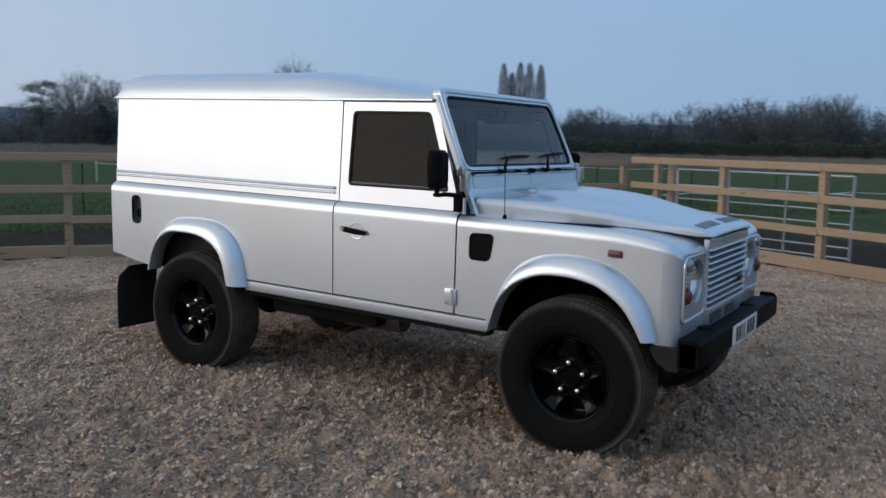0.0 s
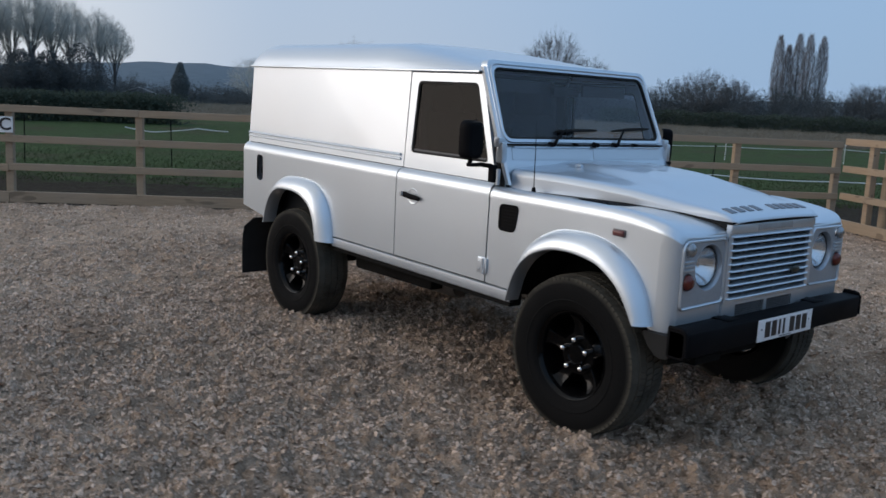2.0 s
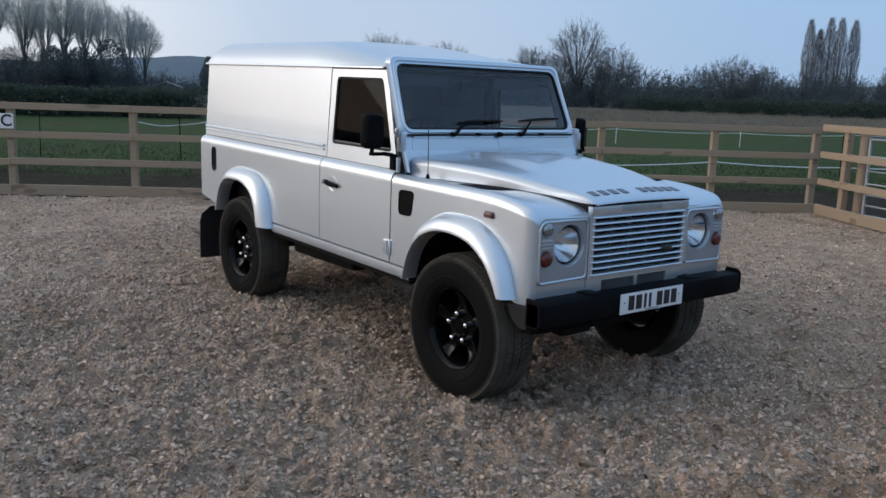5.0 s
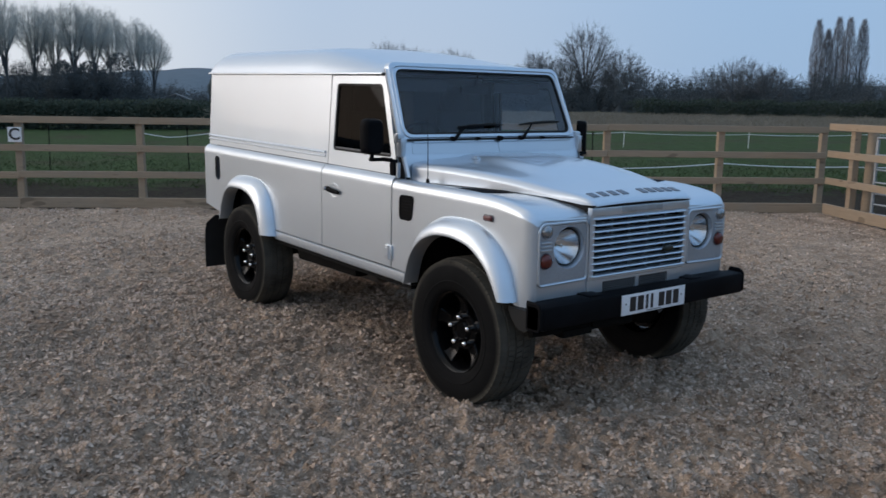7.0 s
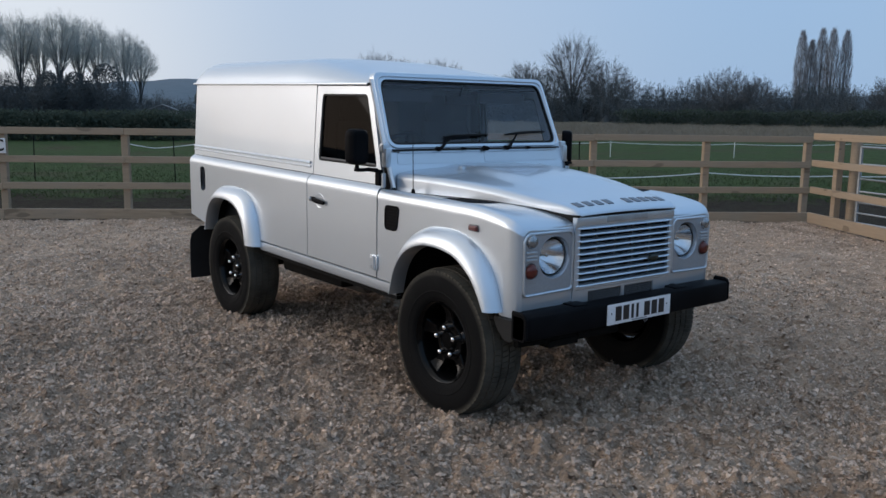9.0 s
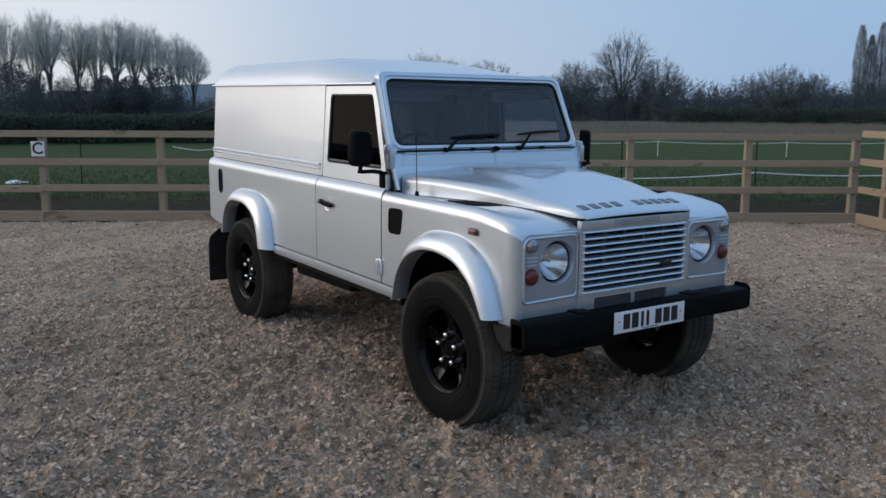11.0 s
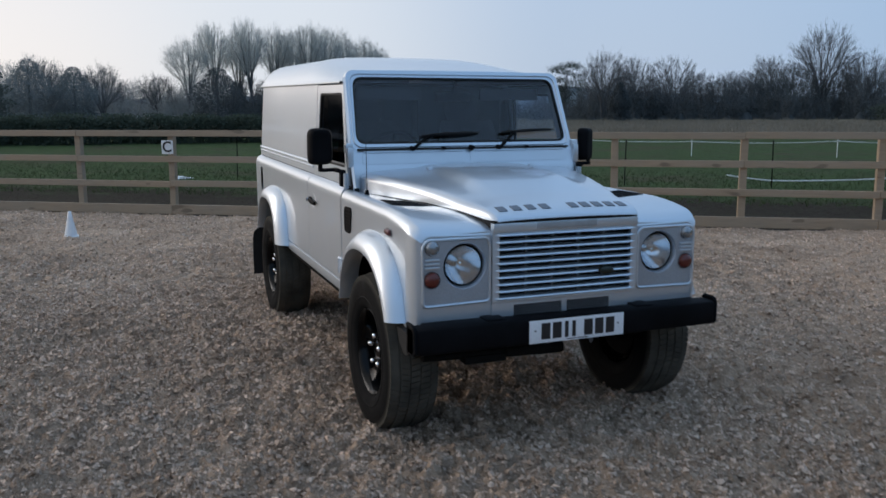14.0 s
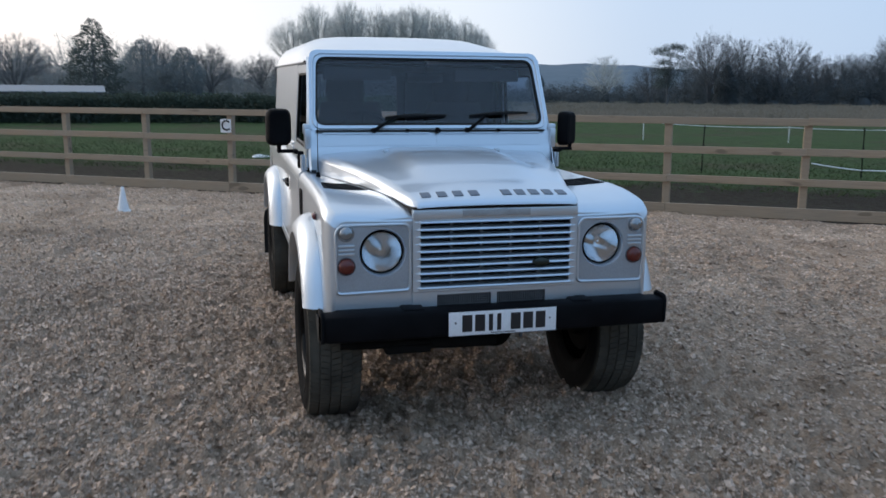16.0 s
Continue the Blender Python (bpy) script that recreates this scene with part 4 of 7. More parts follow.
def wing(s):
    arch = [(p.x, p.y) for p in smooth_line(F_IN, 24)]
    loop = [(-0.708, 1.02), (-0.712, 0.602), (-0.515, 0.600), (-0.515, 0.540)] + arch + [(0.445, 0.600), (0.445, 1.02)]
    hole = rounded([(-0.624, 1.062), (-0.474, 1.066), (-0.500, 0.914), (-0.628, 0.914)], 0.034)
    bm = plate(loop, [], lambda u, v: Vector((u, s * 0.803, v)), (0, -s * 0.012, 0))
    # top and rounded front corner, lofted along the car
    xs = [-0.706, -0.60, -0.40, -0.20, 0.0, 0.15, 0.26, 0.34, 0.40, 0.445, 0.468, 0.488, 0.504, 0.517, 0.526, 0.531]
    rows = []
    for x in xs:
        drop = 0.0 if x < 0.10 else 0.056 * ((x - 0.10) / 0.431) ** 2.0
        k = max(0.0, (x - 0.435) / 0.096)
        rnd = 0.050 * (1 - math.sqrt(max(0, 1 - k * k)))
        row = []
        for y, z in ((0.803, 1.02), (0.803, 1.06)) + tuple(SHOULDER[:-2]):
            row.append((x, s * (y - rnd), z - (drop + rnd * 0.8 + 0.010) * min(1, (z - 1.02) / 0.11)))
        zt = 1.158 - drop - rnd * 0.8 - 0.010
        yi = bonnet_w(min(x, 0.52)) - 0.03
        yo = 0.758 - rnd
        for f in (0.0, 0.2, 0.5, 0.8, 1.0):
            row.append((x, s * (yo + (yi - yo) * f), zt - 0.016 * f * (2 - f) * (1 - 0.55 * k)))
        rows.append(row)
    grid(bm, rows)
    rows = []
    for x in [q for q in xs if q >= 0.445]:
        k = max(0.0, (x - 0.435) / 0.096)
        rnd = 0.050 * (1 - math.sqrt(max(0, 1 - k * k)))
        rows.append([(x, s * (0.803 - rnd), z) for z in (0.600, 0.68, 0.8, 0.9, 0.96, 1.02)])
    grid(bm, rows)
    wing_ = body("front_wing", bm)
    # front face with the opening for the lamp panel
    f = plate([(s * 0.392, 0.645), (s * 0.757, 0.645), (s * 0.757, 0.99), (s * 0.748, 1.03), (s * 0.735, 1.050), (s * 0.392, 1.062)],
              [[(s * 0.540 + 0.113 * math.cos(a), 0.905 + 0.113 * math.sin(a)) for a in np.linspace(0, 2 * math.pi, 36, endpoint=False)]], lambda u, v: Vector((0.528, u, v)), (-0.01, 0, 0))
    body("wing_front", f, SILVER, "", wing_)
    # air intake in the side: a plastic surround with slats set into it
    mid = Vector((-0.555, 0.989))
    small = [tuple(mid + (Vector(q) - mid) * 0.84) for q in hole]
    bm = plate(hole, [small], lambda u, v: Vector((u, s * 0.8085, v)), (0, -s * 0.012, 0))
    vent = body("air_intake", bm, BLACK, "black plastic side air intake", wing_)
    # flat dark sheet stands in for the shaded recess behind the slats
    body("intake_shade_back", plate(hole, [], lambda u, v: Vector((u, s * 0.8040, v)), None), DARK, "", vent)
    for i in range(7):
        z = 0.934 + i * 0.0185
        body("intake_slat", box(bmesh.new(), -0.612 + 0.001 * i, -0.500 + 0.003 * i, s * 0.8042, s * 0.8075, z - 0.004, z + 0.003), BLACK, "", vent)
    # side repeater
    bm = bmesh.new()
    box(bm, 0.174, 0.242, s * 0.798, s * 0.822, 1.015, 1.045, 0.0125, seg=4)
    body("side_marker", bm, MARKER, "red-orange side repeater lens", wing_)
    bm = bmesh.new()
    box(bm, 0.169, 0.247, s * 0.797, s * 0.807, 1.012, 1.049, 0.008, seg=2)
    body("marker_base", bm, SEALGREY, "", wing_)
    # black slotted heater intake on the wing top
    def top(x, y):
        f = (0.758 - y) / (0.788 - bonnet_w(x))
        return 1.1505 - 0.016 * f * (2 - f)

    rows = []
    for k, x in enumerate(np.linspace(-0.150, 0.085, 9)):
        inner, outer = bonnet_w(x) + 0.022, 0.738 + 0.012 * k / 8
        rows.append([(x, s * y, top(x, y)) for y in np.linspace(inner, outer, 7)])
    bm = thicken(grid(bmesh.new(), rows), (0, 0, -0.006))
    intake = body("wing_vent", bm, BLACK, "black slotted wing-top air intake", wing_)
    for x in np.linspace(-0.125, 0.062, 6):
        inner, outer = bonnet_w(x) + 0.036, 0.728
        bm = bmesh.new()
        for y0, y1 in ((inner, (inner + outer) / 2 - 0.006), ((inner + outer) / 2 + 0.006, outer)):
            grid(bm, [[(x + d, s * y, top(x, y) + h) for y in np.linspace(y0, y1, 4)] for d, h in ((-0.010, 0.0005), (-0.004, 0.004), (0.004, 0.004), (0.010, 0.0005))])
        body("vent_slat", bm, BLACK, "", intake)


both(wing)
both(lambda s: flare(s, R_OUT, R_IN))
both(lambda s: flare(s, F_OUT, F_IN))
both(lambda s: wheel_well(s, R_IN))
both(lambda s: wheel_well(s, F_IN))


def front_end():
    # grille
    bm = plate([(-0.402, 0.715), (0.402, 0.715), (0.402, 1.098), (-0.402, 1.098)], [rounded([(-0.365, 0.738), (0.365, 0.738), (0.365, 1.040), (-0.365, 1.040)], 0.01)],
               lambda u, v: Vector((0.545, u, v)), (-0.02, 0, 0))
    box(bm, 0.520, 0.553, -0.400, 0.400, 1.056, 1.098, 0.005)
    grille = body("grille", bm, label="silver slatted radiator grille")
    body("grille_backing", box(bmesh.new(), 0.46, 0.475, -0.40, 0.40, 0.70, 1.06), DARK, "", grille)
    for i in range(10):
        z = 0.735 + i * 0.0340
        bm = bmesh.new()
        prof = [(0.512, 0.010), (0.540, 0.0085), (0.556, 0.004), (0.559, -0.002), (0.555, -0.006), (0.538, -0.007), (0.512, -0.004)]
        rows = [[(px_ - 0.012 * (1 if abs(y) > 0.375 else 0), y, z + pz) for px_, pz in prof] for y in (-0.390, -0.376, -0.366, -0.12, 0.12, 0.366, 0.376, 0.390)]
        grid(bm, rows)
        body("grille_slat", bm, SILVER, "", grille)
    for y in (-0.215, -0.07, 0.075, 0.22):
        body("grille_bar", box(bmesh.new(), 0.500, 0.528, y - 0.006, y + 0.006, 0.735, 1.040), SEALGREY, "", grille)
    bm = bmesh.new()
    lathe(bm, [(0.0005, 0.574), (0.6, 0.573), (0.9, 0.569), (1.0, 0.560)], 28, "x", Matrix.Translation((0, 0.215, 0.838)) @ Matrix.Diagonal((1, 0.043, 0.022, 1)))
    body("oval_badge", bm, GREEN, "small dark green oval badge", grille)
    # panel above the grille
    bm = bmesh.new()
    box(bm, 0.535, 0.556, -0.17, 0.16, 1.062, 1.094, 0.003)
    body("slam_plate", bm, GALV, "", grille)
    # black block in place of the shadow beneath the bonnet lip
    body("lip_shade_strip", box(bmesh.new(), 0.490, 0.540, -0.385, 0.385, 1.090, 1.118), RUBBER, "", grille)
    # valance below with two mesh inserts
    bm = plate([(-0.402, 0.605), (0.402, 0.605), (0.402, 0.712), (-0.402, 0.712)], [[(-0.285, 0.638), (-0.022, 0.638), (-0.022, 0.698), (-0.285, 0.698)], [(0.006, 0.638), (0.250, 0.638), (0.250, 0.698), (0.006, 0.698)]],
               lambda u, v: Vector((0.540, u, v)), (-0.012, 0, 0))
    val = body("front_valance", bm)
    for y0, y1 in ((-0.285, -0.022), (0.006, 0.250)):
        bm = bmesh.new()
        for y in np.arange(y0, y1, 0.011):
            box(bm, 0.529, 0.532, y - 0.0016, y + 0.0016, 0.638, 0.698)
        for z in np.arange(0.640, 0.698, 0.0105):
            box(bm, 0.5325, 0.535, y0, y1, z - 0.0016, z + 0.0016)
        body("mesh_insert", bm, SEALGREY, "dark metal mesh insert", val, False)
    body("valance_backing", box(bmesh.new(), 0.47, 0.49, -0.40, 0.40, 0.58, 0.72), DARK, "", val)
    for s in (-1, 1):
        outer = rounded([(s * 0.412, 0.728), (s * 0.750, 0.722), (s * 0.752, 1.005), (s * 0.730, 1.034), (s * 0.432, 1.034), (s * 0.412, 1.010)], 0.025)
        lamp_hole = [(s * 0.540 + 0.110 * math.cos(a), 0.905 + 0.110 * math.sin(a)) for a in np.linspace(0, 2 * math.pi, 36, endpoint=False)]
        bm = plate(outer, [lamp_hole], lambda u, v: Vector((0.537, u, v)), (-0.012, 0, 0))
        surround = body("lamp_surround", bm, LAMPGREY, label="grey-silver square headlamp surround")
        bm = bmesh.new()
        loop = [Vector((0.538, u, v)) for u, v in outer]
        tube(bm, loop + [loop[0]], 0.0075, 8)
        body("surround_bead", bm, SILVER, "", surround)
        # the headlamp set back in its recess
        mv = Matrix.Translation((0, s * 0.540, 0.905))
        bm = bmesh.new()
        lathe(bm, [(0.1115, 0.5365), (0.110, 0.5375), (0.107, 0.534), (0.1035, 0.522), (0.1005, 0.508), (0.0985, 0.500)], 44, "x", mv)
        body("lamp_recess", bm, LAMPGREY, "", surround, out=(1, 0, 0))
        mv = Matrix.Translation((-0.024, s * 0.540, 0.905))
        bm = bmesh.new()
        lathe(bm, [(0.0975, 0.537), (0.098, 0.530), (0.098, 0.500), (0.088, 0.498)], 40, "x", mv)
        lamp_ = body("headlamp", bm, BLACK, "round chrome headlamp with clear lens")
        bm = bmesh.new()
        lathe(bm, [(0.0965, 0.506), (0.0965, 0.536), (0.095, 0.540), (0.0925, 0.540), (0.0905, 0.536)], 40, "x", mv)
        body("lamp_bezel", bm, BLACK, "", lamp_)
        bm = bmesh.new()
        lathe(bm, [(0.0905, 0.538)] + [(r, 0.450 + 0.088 * (r / 0.0905) ** 2) for r in (0.086, 0.080, 0.074, 0.066, 0.057, 0.047, 0.036, 0.024, 0.012, 0.0005)], 40, "x", mv)
        body("lamp_reflector", bm, MIRROR, "", lamp_)
        bm = bmesh.new()
        lathe(bm, [(0.0005, 0.505), (0.010, 0.503), (0.014, 0.494), (0.012, 0.450)], 16, "x", mv)
        body("lamp_bulb_shield", bm, CHROME, "", lamp_)
        bm = bmesh.new()
        lathe(bm, [(0.0005, 0.562), (0.03, 0.560), (0.055, 0.554), (0.076, 0.546), (0.0915, 0.534)], 40, "x", mv)
        glass = body("lamp_lens", bm, LENS, "", lamp_, out=(1, 0, 0))
        glass.visible_shadow = False
        # side light above, three louvres, amber indicator below
        for z, r, mt, nm, lb in ((0.998, 0.034, CLEARLENS, "side_light", "small clear round side light"), (0.848, 0.038, AMBER, "indicator", "round amber indicator lens")):
            m2 = Matrix.Translation((0, s * 0.705, z))
            bm = bmesh.new()
            lathe(bm, [(0.0005, 0.566), (r * 0.5, 0.564), (r * 0.85, 0.557), (r, 0.546), (r, 0.534)], 28, "x", m2)
            ob = body(nm, bm, mt, lb, surround)
            bm = bmesh.new()
            lathe(bm, [(r + 0.0005, 0.534), (r + 0.001, 0.541), (r + 0.003, 0.542), (r + 0.005, 0.536)], 28, "x", m2)
            body("lens_ring", bm, SEALGREY if mt is AMBER else CHROME, "", ob)
        for i in range(3):
            z = 0.905 + i * 0.0185
            bm = bmesh.new()
            box(bm, 0.534, 0.548, s * 0.705 - 0.036, s * 0.705 + 0.036, z - 0.005, z + 0.005, 0.003)
            body("louvre", bm, SILVER, "", surround)
    # bumper: a folded steel channel with closed rounded ends
    prof = [(0.560, 0.650), (0.640, 0.650), (0.652, 0.645), (0.657, 0.634), (0.657, 0.542), (0.652, 0.531), (0.640, 0.526), (0.560, 0.526)]
    rows = []
    for y in (-0.836, -0.834, -0.825, -0.80, -0.60, -0.3, 0.0, 0.3, 0.60, 0.80, 0.825, 0.834, 0.836):
        e = max(0, abs(y) - 0.80) / 0.036
        back_ = 0.022 * e * e
        rows.append([(x - back_ * (1 if x > 0.6 else 0), y, 0.588 + (z - 0.588) * (1 - 0.10 * e * e)) for x, z in prof])
    bm = grid(bmesh.new(), rows)
    for r in (rows[0], rows[-1]):
        bm.faces.new([bm.verts.new(p) for p in r])
    bumper = body("front_bumper", bm, BLACK, "black steel channel bumper")
    for s in (-1, 1):
        cap = rounded([(0.548, 0.520), (0.640, 0.524), (0.644, 0.650), (0.628, 0.664), (0.548, 0.664)], 0.012)
        body("bumper_end_cap", plate(cap, [], lambda u, v: Vector((u, s * 0.836, v)), (0, -s * 0.016, 0)), BLACK, "", bumper)
        bm = bmesh.new()
        tube(bm, [(0.552, s * 0.831, 0.660), (0.615, s * 0.832, 0.661), (0.634, s * 0.831, 0.655), (0.645, s * 0.829, 0.640), (0.647, s * 0.827, 0.540)], 0.0085, 8)
        body("bumper_end_rim", bm, BLACK, "", bumper)
        filler = rounded([(0.405, 0.612), (0.560, 0.612), (0.560, 0.506), (0.500, 0.500), (0.440, 0.545)], 0.02)
        body("bumper_end_filler", plate(filler, [], lambda u, v: Vector((u, s * 0.834, v)), (0, -s * 0.15, 0)), RUBBER, "", bumper)
        bm = bmesh.new()
        box(bm, 0.50, 0.62, s * 0.41 - 0.05, s * 0.41 + 0.05, 0.55, 0.656, 0.008)
        body("bumper_bracket", bm, BLACK, "", bumper)
        bm = bmesh.new()
        box(bm, 0.50, 0.585, s * 0.405, s * 0.76, 0.600, 0.648, 0.004)
        body("bumper_filler", bm, BLACK, "", bumper)
    # number plate
    bm = bmesh.new()
    box(bm, 0.6575, 0.6615, -0.260, 0.260, 0.531, 0.642, 0.0015)
    plate_ = body("number_plate", bm, PLATEW, "white number plate with dark characters")
    for y in (-0.173, -0.112, -0.060, -0.020, 0.060, 0.121, 0.182):
        w = 0.024 if y not in (-0.060, -0.020) else 0.010
        body("plate_bar", box(bmesh.new(), 0.6612, 0.6622, y - w, y + w, 0.548, 0.627), INK, "", plate_)
    body("plate_bar", box(bmesh.new(), 0.6612, 0.6620, -0.060, 0.060, 0.5365, 0.5405), INK, "", plate_)
    for y in (-0.228, 0.228):
        bm = bmesh.new()
        lathe(bm, [(0.0005, 0.6635), (0.004, 0.6632), (0.005, 0.6612)], 10, "x", Matrix.Translation((0, y, 0.592)))
        body("plate_screw", bm, INK, "", plate_)


front_end()


def mirror(s):
    m = Matrix.Translation((-0.772, -0.905, 1.396) if s < 0 else (-0.800, 0.890, 1.382)) @ Matrix.Rotation(radians(8 if s < 0 else 42), 4, "Z")
    tmp = bmesh.new()
    rows = []
    for x, k in ((0.040, 0.55), (0.036, 0.80), (0.022, 0.95), (0.0, 1.0), (-0.022, 1.0), (-0.030, 0.96)):
        rows.append([(x, u * k, v * (k * 0.5 + 0.5)) for u, v in rounded([(-0.073, -0.106), (0.073, -0.106), (0.071, 0.106), (-0.071, 0.106)], 0.046)])
    grid(tmp, rows, True)
    for r in (rows[0], rows[-1]):
        tmp.faces.new([tmp.verts.new(p) for p in r])
    head = body("door_mirror", merge(bmesh.new(), tmp, m), BLACK, "black rectangular door mirror")
    glass = merge(bmesh.new(), plate(rounded([(-0.062, -0.093), (0.062, -0.093), (0.062, 0.093), (-0.062, 0.093)], 0.038), [], lambda u, v: Vector((-0.0315, u, v)), None), m)
    body("mirror_glass", glass, CHROME, "", head, out=(-1, 0, 0))
    bm = bmesh.new()
    box(bm, -0.735, -0.690, s * 0.772, s * 0.806, 1.165, 1.262, 0.008)
    box(bm, -0.800, -0.700, s * 0.800, s * 0.826, 1.246, 1.270, 0.006)
    box(bm, -0.798, -0.758, s * 0.805, s * 0.915, 1.248, 1.268, 0.006)
    tube(bm, [(-0.778, s * 0.905, 1.255), (-0.775, s * 0.905, 1.305)], 0.013, 8)
    body("mirror_arm", bm, BLACK, "", head)


both(mirror)


# ---- wheels ----
def wheel_mesh():
    prof = [(0.222, 0.098), (0.236, 0.117), (0.262, 0.128), (0.282, 0.130), (0.286, 0.1325), (0.290, 0.130), (0.312, 0.133), (0.345, 0.132), (0.372, 0.127), (0.391, 0.119), (0.401, 0.106), (0.403, 0.06), (0.404, 0.0)]
    prof = prof + [(r, -h) for r, h in prof[-2::-1]]
    return mesh_of(lathe(bmesh.new(), prof, 72), "tyre", TYRE)


def tread_mesh():
    """Tread blocks: two shoulder rows and three middle ribs, cut by slanting grooves."""
    n = 84
    bm = bmesh.new()
    for k in range(n):
        a = 2 * math.pi * k / n
        for h0, h1, shift, r1 in ((-0.124, -0.082, 0.0, 0.406), (-0.074, -0.030, 0.5, 0.4115), (-0.022, 0.022, 0.2, 0.412), (0.030, 0.074, 0.7, 0.4115), (0.082, 0.124, 0.35, 0.406)):
            c = a + shift * 2 * math.pi / n
            half = 0.42 * 2 * math.pi / n
            lean = 0.010 * (1 if h0 < 0 else -1)
            vs = []
            for r in (0.396 if abs(h0) < 0.08 and abs(h1) < 0.08 else 0.384, r1):
                for h, e in ((h0, -1), (h0, 1), (h1, 1), (h1, -1)):
                    b = c + e * half + (lean if h == h1 else -lean)
                    hh = h * (0.985 if r == r1 else 1)
                    rr = r - (0.008 if abs(h) > 0.11 else 0)
                    vs.append(bm.verts.new((rr * math.cos(b), hh, rr * math.sin(b))))
            for f in ((4, 5, 6, 7), (0, 1, 5, 4), (1, 2, 6, 5), (2, 3, 7, 6), (3, 0, 4, 7)):
                bm.faces.new([vs[i] for i in f])
    return mesh_of(bm, "tread", TYRE)


def rim_mesh():
    bm = lathe(bmesh.new(), [(0.205, -0.10), (0.200, -0.05), (0.198, 0.04), (0.205, 0.085), (0.214, 0.104), (0.226, 0.112), (0.230, 0.108), (0.226, 0.100)], 60)
    lathe(bm, [(0.0005, -0.02), (0.12, -0.03), (0.198, -0.04)], 40)
    # hub and centre cap
    lathe(bm, [(0.120, 0.005), (0.112, 0.040), (0.104, 0.050), (0.062, 0.052), (0.058, 0.062), (0.050, 0.070), (0.046, 0.066), (0.0005, 0.067)], 40)
    return mesh_of(bm, "rim", GLOSSBLACK)


def spoke_mesh():
    """A broad spoke with a dished face and bevelled flanks."""
    rows = []
    for r, w, h, d in ((0.085, 0.044, 0.050, 0.02), (0.115, 0.038, 0.047, 0.02), (0.145, 0.034, 0.047, 0.03), (0.172, 0.035, 0.056, 0.03), (0.192, 0.042, 0.068, 0.03), (0.208, 0.054, 0.082, 0.02)):
        rows.append([(r, h - d - 0.02, -w * 1.12), (r, h - 0.007, -w), (r, h, -w * 0.84), (r, h - 0.004, -w * 0.4), (r, h - 0.005, 0), (r, h - 0.004, w * 0.4), (r, h, w * 0.84), (r, h - 0.007, w), (r, h - d - 0.02, w * 1.12)])
    return mesh_of(grid(bmesh.new(), rows), "spoke", GLOSSBLACK, out=(0, 1, 0))


def nut_mesh():
    bm = lathe(bmesh.new(), [(0.0005, 0.094), (0.007, 0.0935), (0.0125, 0.089), (0.0150, 0.083), (0.0158, 0.074), (0.0158, 0.045)], 18)
    return mesh_of(bm, "wheel_nut", CHROME)


TYRE_ME, TREAD_ME, RIM_ME, SPOKE_ME, NUT_ME = wheel_mesh(), tread_mesh(), rim_mesh(), spoke_mesh(), nut_mesh()


def wheel(x, s, turn, steer=0.0):
    rim = new("wheel", RIM_ME)
    rim.parent = car
    rim.matrix_basis = pose(x - 0.006, s * 0.740, 0.373, 0, 0, (180 if s < 0 else 0) + steer) @ pose(0, 0, 0, 0, turn, 0)
    tagged(rim, "gloss black alloy wheel with a muddy off-road tyre")
    ty = new("tyre", TYRE_ME)
    ty.parent = rim
    tagged(ty, "black off-road tyre with dried mud")
    td = new("tread", TREAD_ME)
    td.parent = rim
    tagged(td, "brown muddy tread blocks round the tyre", kind="stuff")
    for k in range(5):
        a = radians(90 + 72 * k)
        sp = new("spoke", SPOKE_ME)
        sp.parent = rim
        sp.matrix_basis = pose(0, 0, 0, 0, -90 - 72 * k, 0)
        nt = new("wheel_nut", NUT_ME)
        nt.parent = rim
        nt.matrix_basis = pose(0.079 * math.cos(a), 0, 0.079 * math.sin(a))
        tagged(nt, "bright chrome wheel nut")


for wx, st in ((0.0, 0), (-2.785, 0)):
    for s in (-1, 1):
        wheel(wx, s, 3 if wx == 0 else -6, st)


